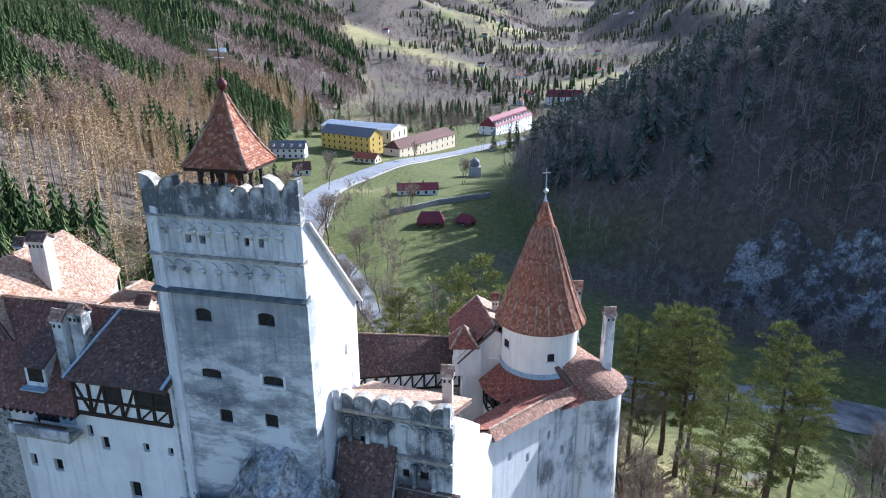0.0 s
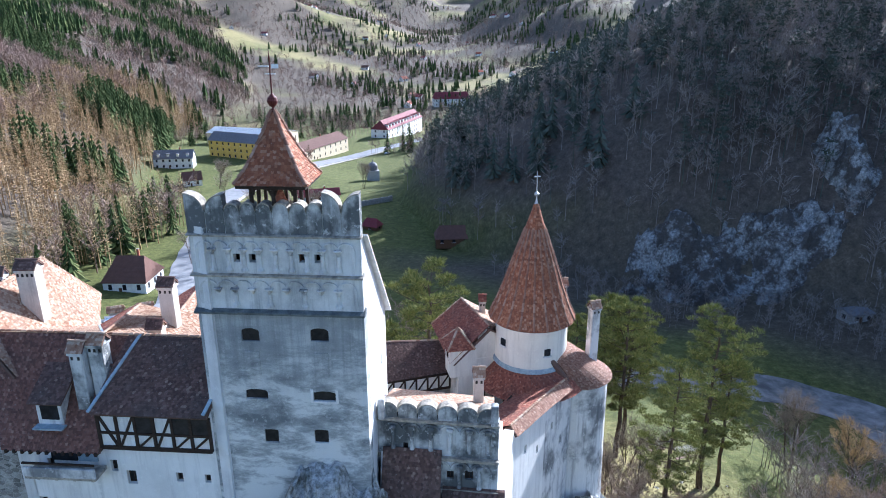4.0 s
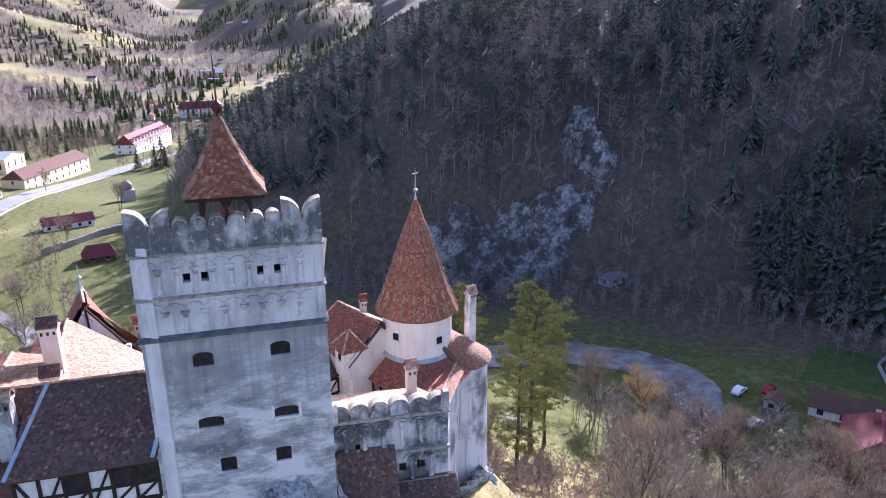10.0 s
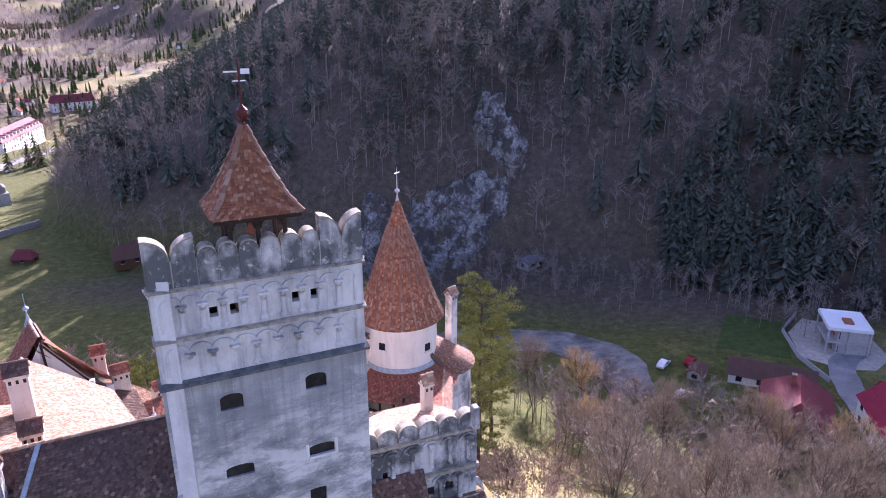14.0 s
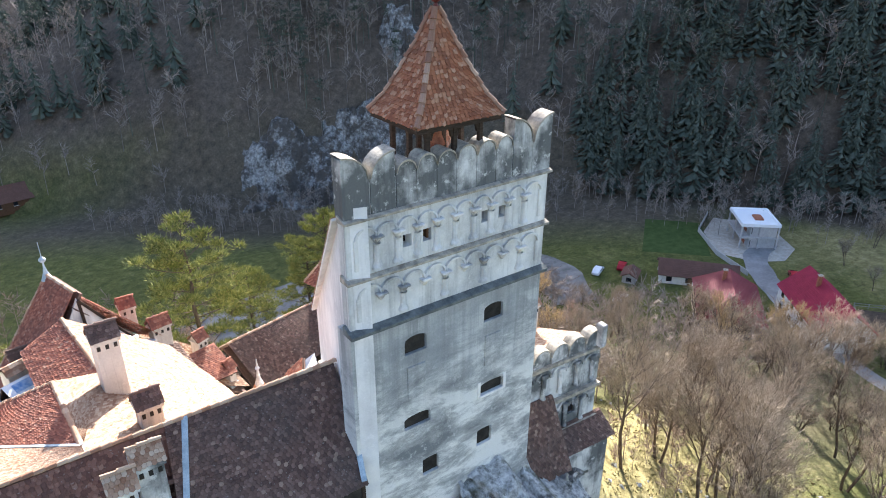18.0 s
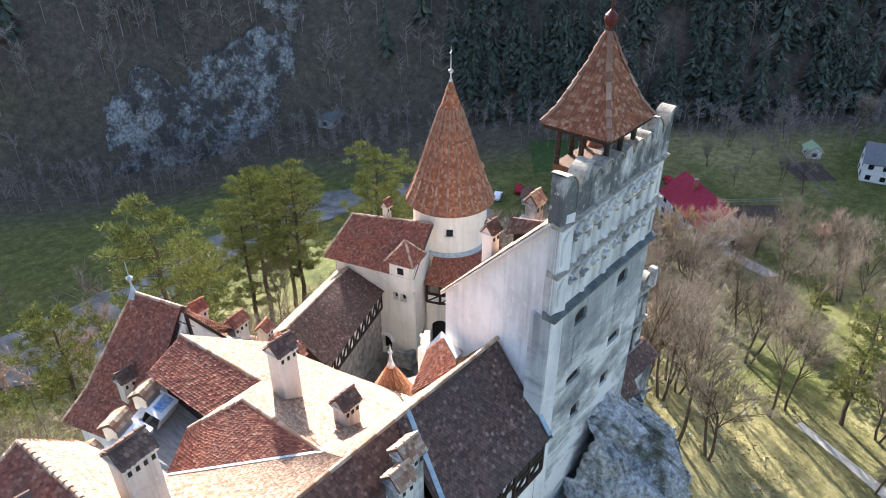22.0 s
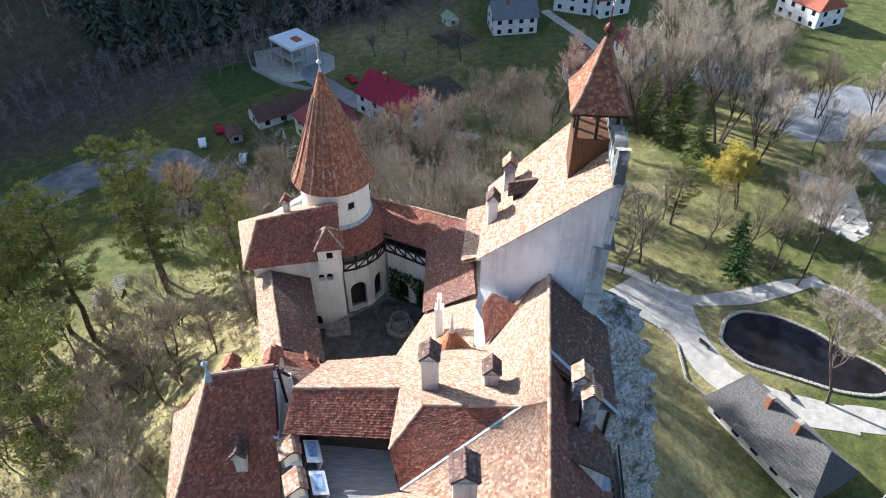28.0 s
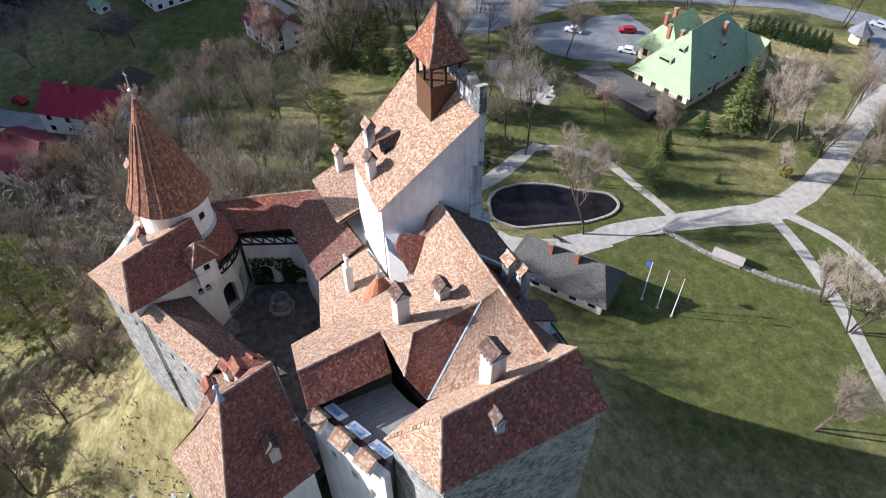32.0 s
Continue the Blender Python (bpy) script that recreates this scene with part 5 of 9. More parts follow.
for k in range(ROWS_C):
    r0, z0 = cone_r(k / ROWS_C)
    r1, z1 = cone_r(min(1, (k + 1.5) / ROWS_C))
    n = max(8, int(2 * math.pi * r0 / 0.19))
    for j in range(n):
        a0, a1 = 2 * math.pi * (j + 0.04 + 0.5 * (k % 2)) / n, 2 * math.pi * (j + 0.96 + 0.5 * (k % 2)) / n
        am = (a0 + a1) / 2
        l = 0.045 + rngc.uniform(0, 0.02)
        i = len(verts)
        for a, r, z in ((a0, r0 + l, z0), (am, r0 + l, z0 - 0.035), (a1, r0 + l, z0), (a1, r1 + 0.015, z1), (a0, r1 + 0.015, z1), (a0, r0 + l - 0.03, z0 - 0.01), (am, r0 + l - 0.03, z0 - 0.045), (a1, r0 + l - 0.03, z0 - 0.01)):
            verts.append((CX + r * math.cos(a), CY + r * math.sin(a), z))
        faces += [(i, i + 1, i + 2, i + 3, i + 4), (i + 5, i + 6, i + 1, i), (i + 6, i + 7, i + 2, i + 1)]
roofc = part("cone_roof", lathe((CX, CY, 0), cone, 40), TIMBER, turret)
data_object("tiles", verts, faces, TILE_RUST, roofc, "rust-red scale tiles", "stuff")
for k in range(20):
    a = 2 * math.pi * k / 20
    ridge_caps("rib", [(CX + (r + 0.05) * math.cos(a), CY + (r + 0.05) * math.sin(a), z + 0.02) for r, z in cone[:-1]], TILE_WARM, turret, 0.08, 0.3)
part("eave_board", lathe((CX, CY, 0), [(2.9, 45.7), (3.4, 45.75), (3.45, 45.86)], 48), TIMBER, turret)
part("finial", lathe((CX, CY, 55.1), [(0.16, 0), (0.09, 0.2), (0.05, 0.5), (0.05, 0.62), (0.19, 0.74), (0.19, 0.86), (0.05, 0.98), (0.04, 1.5), (0.02, 2.6)], 12), METAL_GREY, turret, "grey metal finial with a cross")
bm = bmesh.new()
add_box(bm, (CX, CY, 57.25), (0.6, 0.05, 0.06), 0.5)
part("cross", bm, METAL_GREY, turret)
for az, z in ((-1.16, 43.8), (-2.45, 44.2)):
    c = (CX + 2.96 * math.cos(az), CY + 2.96 * math.sin(az), z)
    part("window", box(c, (0.12, 0.5, 0.55), az), DARK_GLASS, turret)
    part("window_surround", box((CX + 2.93 * math.cos(az), CY + 2.93 * math.sin(az), z - 0.36), (0.25, 0.7, 0.12), az), PLASTER_WORN, turret)
part("flashing", lathe((CX, CY, 0), [(2.94, 42.35), (3.02, 42.3), (3.10, 42.0), (2.94, 41.9)], 48), COPPER, turret, "blue-grey metal flashing round the drum")
# skirt roof round the turret's foot
for k in range(9):
    a0, a1 = math.radians(195 + k * 15), math.radians(210 + k * 15)
    tile_slope("skirt_roof", [(CX + 4.7 * math.cos(a0), CY + 4.7 * math.sin(a0), 40.3), (CX + 4.7 * math.cos(a1), CY + 4.7 * math.sin(a1), 40.3), (CX + 2.9 * math.cos(a1), CY + 2.9 * math.sin(a1), 42.0), (CX + 2.9 * math.cos(a0), CY + 2.9 * math.sin(a0), 42.0)], TILE_RED, turret, "red skirt roof round the turret", thick=0.1)
    if k < 6:
        bm = bmesh.new()
        p0 = (CX + 4.3 * math.cos(a0), CY + 4.3 * math.sin(a0))
        p1 = (CX + 4.3 * math.cos(a1), CY + 4.3 * math.sin(a1))
        for z in (38.4, 39.2, 40.35):
            add_beam(bm, (*p0, z), (*p1, z), 0.14, 0.16)
        add_beam(bm, (*p0, 38.4), (*p0, 40.4), 0.15, 0.15)
        add_beam(bm, (*p0, 38.4), (*p1, 39.2), 0.1, 0.1)
        part("timber_frame", bm, TIMBER, turret)
part("gallery_infill", lathe((CX, CY, 0), [(4.0, 38.2), (4.24, 38.3), (4.24, 39.2), (4.1, 39.2)], 18, math.radians(195), math.radians(285)), PLASTER_WHITE, turret)
# dark sheet behind the arches, painted shade instead of a passage
part("dark_backing", lathe((CX, CY, 0), [(3.3, 33.3), (3.3, 38.3), (4.1, 38.35)], 18, math.radians(190), math.radians(290)), DARK_FILL, turret)
wall("arch_wall", (9.75, 19.25), (11.0, 17.3), 33, 38.3, PLASTER_CREAM, turret, [(1.15, 33.4, 1.5, 3.2, 0.75)], 0.5)
wall("arch_wall", (11.0, 17.3), (13.2, 16.15), 33, 38.3, PLASTER_CREAM, turret, [(1.25, 33.4, 1.4, 3.0, 0.7)], 0.5)

# outer drum bastion
DX, DY, DR = 17.9, 21.4, 2.75
drum = new("round_bastion")
drum.parent = castle
tagged(drum, "round white-washed bastion with weathered plaster")
part("drum_wall", lathe((DX, DY, 0), [(3.3, 10), (3.0, 26), (2.8, 34), (2.72, 40.3)], 40), PLASTER_WORN, drum)
for k in range(16):
    a0, a1 = math.radians(-120 + k * 15), math.radians(-105 + k * 15)
    tile_slope("bastion_roof", [(DX + 3.05 * math.cos(a0), DY + 3.05 * math.sin(a0), 40.15), (DX + 3.05 * math.cos(a1), DY + 3.05 * math.sin(a1), 40.15), (CX + 2.6 * math.cos(a1 * 0.6), CY + 2.6 * math.sin(a1 * 0.6), 43.4), (CX + 2.6 * math.cos(a0 * 0.6), CY + 2.6 * math.sin(a0 * 0.6), 43.4)], TILE_WARM, drum, "orange tile roof against the turret", thick=0.1)
chimney("tall_chimney", 19.2, 21.7, 40.6, 46.6, 0.75, 0.75, 0.4, PLASTER_WORN, cap_mat=TILE_LIGHT, label="tall grey chimney on the bastion roof")
chimney("chimney", 16.6, 22.6, 43, 48.2, 0.6, 0.6, 0.2, PLASTER_WORN, cap_mat=TILE_LIGHT)

# south curtain wall and its roof
sw = new("south_wing")
sw.parent = castle
tagged(sw, "sunlit white curtain wall with a tiled roof behind")
P0, P1, P2, P3 = (11.25, 2.2), (12.4, 8.6), (14.9, 13.6), (17.3, 18.4)
wall("curtain_wall", P0, P1, 14, 46.2, PLASTER_WHITE, sw, [], 0.6, z1b=42.6)
wall("curtain_wall", P1, P2, 14, 42.4, PLASTER_WHITE, sw, [(2.0, 39.5, 0.4, 0.7), (4.2, 38.2, 0.4, 0.7)], 0.6, z1b=41.6)
wall("curtain_wall", P2, P3, 14, 41.6, PLASTER_WORN, sw, [(1.4, 38.6, 0.4, 0.7), (3.4, 36.2, 0.4, 0.8)], 0.6, z1b=40.6)
tile_slope("outer_roof", [(12.6, 8.3, 42.3), (15.2, 13.4, 41.5), (14.62, 13.68, 42.15), (12.12, 8.62, 42.9)], TILE_WARM, sw, "orange tile slope over the curtain wall")
tile_slope("outer_roof", [(15.2, 13.4, 41.5), (17.6, 18.2, 40.5), (17.02, 18.52, 41.2), (14.62, 13.68, 42.15)], TILE_WARM, sw, "orange tile slope over the curtain wall")
tile_slope("inner_strip", [(11.75, 15.0, 40.75), (9.4, 10.1, 41.3), (12.12, 8.62, 42.92), (14.62, 13.68, 42.17)], TILE_RED, sw)
tile_slope("inner_strip", [(14.2, 20.0, 39.9), (11.75, 15.0, 40.75), (14.62, 13.68, 42.17), (17.02, 18.52, 41.22)], TILE_RED, sw)
ridge_caps("ridge_tiles", [(12.12, 8.62, 42.95), (14.62, 13.68, 42.2), (17.02, 18.52, 41.25)], TILE_LIGHT, sw)
C0, C1 = (12.5, 15.9), (9.9, 10.2)
wall("court_wall", C0, C1, 32.5, 38.9, PLASTER_CREAM, sw, [(1.5, 33.4, 1.3, 2.4, 0.6), (3.6, 33.4, 1.3, 2.4, 0.6), (5.4, 33.6, 0.7, 1.2, 0.2)], 0.4)
# dark sheet for the shade behind the court wall's openings
part("dark_backing", prism([(12.9, 15.7), (10.5, 10.3), (10.7, 10.2), (13.1, 15.6)], 33, 40.4), DARK_FILL, sw)
part("infill", prism([(12.45, 15.95), (12.55, 15.9), (9.95, 10.15), (9.85, 10.2)][::-1], 38.9, 39.8), PLASTER_WHITE, sw)
bm = bmesh.new()
for z in (38.9, 39.85, 40.75):
    add_beam(bm, (9.8, 10.2, z), (12.4, 15.95, z), 0.16, 0.16)
for k in range(7):
    f = k / 6
    add_box(bm, (9.8 + 2.6 * f, 10.2 + 5.75 * f, 39.85), (0.14, 0.14, 2.0))
    if k < 6:
        g = f + 0.16
        add_beam(bm, (9.8 + 2.6 * f, 10.2 + 5.75 * f, 38.95), (9.8 + 2.6 * g, 10.2 + 5.75 * g, 39.8), 0.1, 0.1)
part("timber_frame", bm, TIMBER, sw, "dark timber framing under the eaves")

# parapet wing beside the keep
pw = new("parapet_wing")
pw.parent = castle
tagged(pw, "low wing with scalloped parapet and blind arcade")
Q0, Q1 = (4.3, 2.55), (11.25, 2.15)
pl = math.dist(Q0, Q1)
wall("front_wall", Q0, Q1, 28, 47.3, PLASTER_DARK, pw, [(4.2, 43.3, 0.42, 0.55), (5.3, 43.35, 0.5, 0.6), (1.6, 45.1, 0.3, 0.45)], 0.6)
for o in ((4.2, 43.3, 0.42, 0.55), (5.3, 43.35, 0.5, 0.6), (1.6, 45.1, 0.3, 0.45)):
    window_fill("window", Q0, Q1, *o, pw, 0.2)
for k in range(6):
    f0 = (k + 0.06) / 6
    bm = bmesh.new()
    cx = 4.35 + 6.85 * (k + 0.5) / 6
    cy = 2.55 - 0.4 * (k + 0.5) / 6
    ring = [(-0.54, 47.2)] + [(-0.54 * math.cos(math.pi * i / 10), 47.65 + 0.52 * math.sin(math.pi * i / 10)) for i in range(11)] + [(0.54, 47.2)]
    fr = [bm.verts.new((cx + x, cy - 0.08, z)) for x, z in ring]
    bk = [bm.verts.new((cx + x, cy + 0.42, z)) for x, z in ring]
    bm.faces.new(fr)
    bm.faces.new(bk[::-1])
    for i in range(len(ring)):
        j = (i + 1) % len(ring)
        bm.faces.new((fr[i], bk[i], bk[j], fr[j]))
    bmesh.ops.recalc_face_normals(bm, faces=bm.faces)
    part("merlon", bm, PLASTER_DARK, pw, "half-round merlon")
    bm = bmesh.new()
    rows_ = [[bm.verts.new((cx - g * math.cos(math.pi * i / 10), cy + yy, 47.65 + (g - 0.02) * math.sin(math.pi * i / 10))) for g, yy in ((0.55, -0.13), (0.61, -0.13), (0.61, 0.47), (0.55, 0.47))] for i in range(11)]
    for ra, rb in zip(rows_, rows_[1:]):
        for i in range(4):
            bm.faces.new((ra[i], ra[(i + 1) % 4], rb[(i + 1) % 4], rb[i]))
    bmesh.ops.recalc_face_normals(bm, faces=bm.faces)
    part("coping", bm, CAP_STONE, pw, "tan half-round coping")
for x, y in ((4.6, 2.3), (11.0, 2.0)):
    bm = bmesh.new()
    add_box(bm, (x, y, 47.9), (0.4, 0.5, 1.3), 0, 0.05)
    part("end_post", bm, PLASTER_WORN, pw)
for z, h in ((47.15, 0.16), (44.75, 0.2), (42.6, 0.25)):
    bm = bmesh.new()
    add_beam(bm, (4.3, 2.45, z), (11.3, 2.05, z), 0.3, h)
    part("string_course", bm, CAP_STONE, pw)
for zt, cols in ((47.0, (0.9, 2.0, 3.1, 4.2, 5.3, 6.4)), (44.6, (3.6, 4.75, 5.9))):
    for u in cols:
        c = on_wall(Q0, Q1, u, 0, 0.12)
        bm = bmesh.new()
        add_box(bm, (c.x, c.y, zt - 0.35), (0.4, 0.28, 0.25), 0, 0.04)
        add_lathe(bm, (c.x, c.y, zt - 1.75), [(0.16, 0), (0.14, 0.1), (0.11, 0.2), (0.13, 0.8), (0.12, 1.3)], 10)
        part("pilaster", bm, PLASTER_DARK, pw, "stubby blind-arcade column")
for zt, n_, u0, u1 in ((47.0, 6, 0.35, 6.9), (44.6, 3, 3.1, 6.5)):
    w_ = (u1 - u0) / n_
    for k in range(n_):
        bm = bmesh.new()
        uc = u0 + w_ * (k + 0.5)
        rows_ = [[bm.verts.new(on_wall(Q0, Q1, uc + w_ * g * math.cos(math.pi * i / 8), zt - 0.62 + w_ * g * math.sin(math.pi * i / 8), o)) for g, o in ((0.40, -0.02), (0.40, 0.12), (0.52, 0.12), (0.52, -0.02))] for i in range(9)]
        for ra, rb in zip(rows_, rows_[1:]):
            for i in range(3):
                bm.faces.new((ra[i], ra[i + 1], rb[i + 1], rb[i]))
        bmesh.ops.recalc_face_normals(bm, faces=bm.faces)
        part("blind_arch", bm, PLASTER_DARK, pw)
tile_slope("wing_roof", [(11.0, 8.6, 45.0), (4.3, 8.6, 45.4), (4.3, 3.0, 47.6), (11.0, 2.6, 47.6)][0:4], TILE_LIGHT, pw, "pale tile roof behind the parapet")
tile_slope("court_roof", [(9.6, 11.8, 42.6), (3.0, 11.4, 41.0), (2.0, 7.4, 44.4), (9.9, 8.5, 45.1)], TILE_BROWN, pw, "brown tile slope down to the courtyard")
part("core", prism([(4.4, 3.0), (10.9, 2.7), (11.6, 8.2), (9.2, 11.2), (3.4, 10.9), (2.5, 7.3)], 32.5, [47, 47, 43.5, 42, 40.8, 43.6]), PLASTER_CREAM, pw)
tile_slope("porch_roof", [(4.6, 0.6, 41.7), (8.0, 0.4, 41.7), (8.0, 2.2, 45.3), (4.6, 2.35, 45.3)], TILE_DARK, pw, "dark lean-to tile roof")
part("porch_wall", prism([(4.5, 0.8), (7.9, 0.6), (7.9, 2.2), (4.5, 2.3)], 30, [41.6, 41.6, 45, 45]), PLASTER_WORN, pw)
tile_slope("ledge_roof", [(8.05, 1.0, 41.9), (11.7, 0.8, 41.9), (11.7, 2.15, 42.8), (8.05, 2.3, 42.8)], TILE_DARK, pw, thick=0.08)
part("lower_wall", prism([(8.0, 1.3), (11.5, 1.1), (11.5, 2.2), (8.0, 2.4)], 26, 42), PLASTER_DARK, pw)

# courtyard
court = patch("courtyard", [(-4.5, 12.5), (3, 10.5), (10.5, 9), (11.8, 16), (9, 19), (7, 22), (-1, 19.5), (-5, 17)], COURT_STONE, "cobbled courtyard floor", "courtyard", z=33.4)
part("court_base", prism([(-6, 10), (11, 7), (13, 16), (10, 22), (-2, 22), (-8, 17)], 20, 33.3), STONE, castle)
ivy = random.Random(19)
iv, if_ = [], []
for k in range(2600):
    u, z = ivy.uniform(0.2, 6.0), 33.4 + 3.6 * ivy.random() ** 1.6
    if math.sin(u * 2.1) + math.sin(z * 1.7 + u) < -0.5:
        continue
    c_ = on_wall(C0, C1, u, z, ivy.uniform(0.03, 0.3))
    a_ = Vector((ivy.gauss(0, 1), ivy.gauss(0, 1), ivy.gauss(0, 1))).normalized() * 0.14
    b_ = a_.cross(Vector((ivy.gauss(0, 1), ivy.gauss(0, 1), ivy.gauss(0, 1)))).normalized() * 0.1
    i = len(iv)
    iv += [c_ - b_, c_ + a_, c_ + b_, c_ - a_ * 0.6]
    if_.append((i, i + 1, i + 2, i + 3))
ivy_ob = data_object("ivy", iv, if_, SPRUCE_LEAF)
tagged(ivy_ob, "dark green ivy climbing the courtyard wall", "ivy", kind="stuff")
well = thing("well", "round stone courtyard well on an octagonal step", "well")
part("step", lathe((8.2, 14.25, 33.4), [(1.3, 0), (1.3, 0.25), (0.9, 0.25)], 8), CAP_STONE, well)
part("shaft", lathe((8.2, 14.25, 33.6), [(0.78, 0), (0.75, 0.9), (0.88, 1.0), (0.88, 1.15), (0.6, 1.15), (0.6, 0.2), (0.0, 0.2)], 20), STONE, well)
# low roofs and stair turret between keep and courtyard
low = new("stair_turret")
low.parent = castle
tagged(low, "small stair turret with an orange cone roof")
part("turret_body", lathe((-4.8, 8.5, 0), [(1.1, 36), (1.1, 45.8)], 20), PLASTER_CREAM, low)
for k in range(12):
    a0, a1 = 2 * math.pi * k / 12, 2 * math.pi * (k + 1) / 12
    tile_slope("cone_slope", [(-4.8 + 1.3 * math.cos(a0), 8.5 + 1.3 * math.sin(a0), 45.6), (-4.8 + 1.3 * math.cos(a1), 8.5 + 1.3 * math.sin(a1), 45.6), (-4.8 + 0.05 * math.cos(a1), 8.5 + 0.05 * math.sin(a1), 47.9), (-4.8 + 0.05 * math.cos(a0), 8.5 + 0.05 * math.sin(a0), 47.9)], TILE_ORANGE, low, tw=0.13, th=0.12, thick=0.05)
part("finial", lathe((-4.8, 8.5, 47.7), [(0.22, 0), (0.1, 0.35), (0.05, 0.8), (0.12, 0.9), (0.05, 1.0), (0.02, 1.4)], 10), METAL_GREY, low)
infill = new("infill_block")
infill.parent = castle
tile_slope("court_roof", [(3.2, 11.2, 40.8), (-3.4, 13.2, 41.5), (-4.6, 7.2, 45.6), (1.6, 7.3, 44.2)], TILE_LIGHT, infill, "tile slope down to the courtyard in sunlit tan")
part("infill_wall", prism([(2.8, 10.8), (-3.2, 12.8), (-4.6, 7.0), (2.0, 7.0)], 32.5, [40.6, 41.2, 45.2, 44]), PLASTER_CREAM, infill)
tile_slope("small_gable", [(-5.6, 6.4, 47.7), (-4.4, 4.4, 49.7), (-3.5, 6.2, 50.0), (-3.9, 6.8, 49.2)], TILE_RED, infill, thick=0.08)
part("gable_wall", prism([(-4.9, 6.1), (-3.2, 5.2), (-2.6, 7.0), (-3.6, 7.2)], 44, [47.6, 49.4, 49.4, 48.8]), PLASTER_WHITE, infill)
wc = thing("ornate_chimney", "slender white ornate chimney with brick top", "chimney", at=(-0.9, 9.7, 40))
part("shaft", box((0, 0, 2.9), (0.75, 0.6, 5.8), 0, 0.06), PLASTER_WHITE, wc)
for sx in (-0.2, 0.2):
    part("pot", lathe((sx, 0, 5.8), [(0.16, 0), (0.1, 0.2), (0.16, 0.45), (0.12, 0.85), (0.17, 0.95), (0.05, 1.05)], 10), PLASTER_CREAM, wc)

# chimneys on the roofs
chimney("chimney", -10.55, 9.15, 48.9, 52.8, 0.95, 0.85, 0.05, CHIMNEY_PLASTER, label="big cream chimney with dark tiled gable cap")
chimney("chimney", -9.95, 5.95, 48.8, 51.3, 0.85, 0.75, 0.05, CHIMNEY_PLASTER)
chimney("chimney", -18.1, 6.8, 50.2, 54.7, 1.15, 1.0, 0.1, CHIMNEY_PLASTER, label="wide cream chimney with three vents and a tiled cap")
chimney("chimney", -21.2, 8.2, 50.6, 53.6, 0.6, 0.55, 0.05, PLASTER_WORN)
chimney("chimney", -10.95, 1.45, 48.3, 52.5, 0.85, 0.8, 0.0, PLASTER_DARK, cap_mat=TILE_LIGHT, label="grey twin chimney with tiled cap")
chimney("chimney", -11.85, 1.0, 47.6, 52.2, 0.75, 0.75, 0.0, PLASTER_DARK, cap_mat=TILE_LIGHT, label="grey twin chimney with tiled cap")
chimney("chimney", -13.6, 19.2, 44.3, 47.2, 0.75, 0.65, 0.1, CHIMNEY_PLASTER)
chimney("chimney", 0.55, 6.5, 51.0, 54.6, 0.65, 0.6, 0.05, PLASTER_WHITE)
chimney("chimney", 2.9, 5.6, 52.6, 55.6, 0.7, 0.65, 0.05, PLASTER_WORN, cap_mat=TILE_LIGHT)
chimney("chimney", 10.0, 6.2, 45.0, 48.6, 0.6, 0.6, 0.1, CHIMNEY_PLASTER, cap_mat=TILE_LIGHT)
chimney("chimney", 9.9, 23.4, 43.8, 46.2, 0.5, 0.5, 0.1, CHIMNEY_PLASTER, cap_mat=TILE_RED)
for x, y, z, h, w in ((-6.6, 19.6, 44.5, 2.0, 1.05), (-7.8, 21.6, 45.3, 1.9, 0.8), (-4.4, 20.3, 42.6, 1.7, 0.7), (-3.4, 18.6, 41.4, 1.3, 0.55)):
    chimney("chimney", x, y, z - 0.6, z + h, w, 0.75, 0.9 + x * 0.11, CHIMNEY_PLASTER, cap_mat=TILE_RED)
tile_slope("dormer_roof", [(-3.0, 18.0, 42.0), (-5.0, 17.3, 42.3), (-5.6, 19.3, 43.4), (-3.6, 20.1, 43.2)], TILE_RED, nw, thick=0.08)
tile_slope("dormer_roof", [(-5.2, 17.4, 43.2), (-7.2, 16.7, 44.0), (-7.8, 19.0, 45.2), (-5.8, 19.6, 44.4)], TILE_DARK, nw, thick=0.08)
eye = new("eyebrow_dormer")
eye.parent = tower
part("dormer_face", box((1.2, 4.9, 54.1), (0.9, 0.8, 0.9)), DARK_FILL, eye)
tile_slope("dormer_roof", [(0.55, 5.6, 54.2), (1.0, 5.6, 54.9), (1.0, 3.9, 55.3), (0.55, 3.9, 54.9)], TILE_DARK, eye, thick=0.05)
tile_slope("dormer_roof", [(1.9, 5.6, 54.2), (1.9, 3.9, 54.9), (1.0, 3.9, 55.3), (1.0, 5.6, 54.9)], TILE_DARK, eye, thick=0.05)


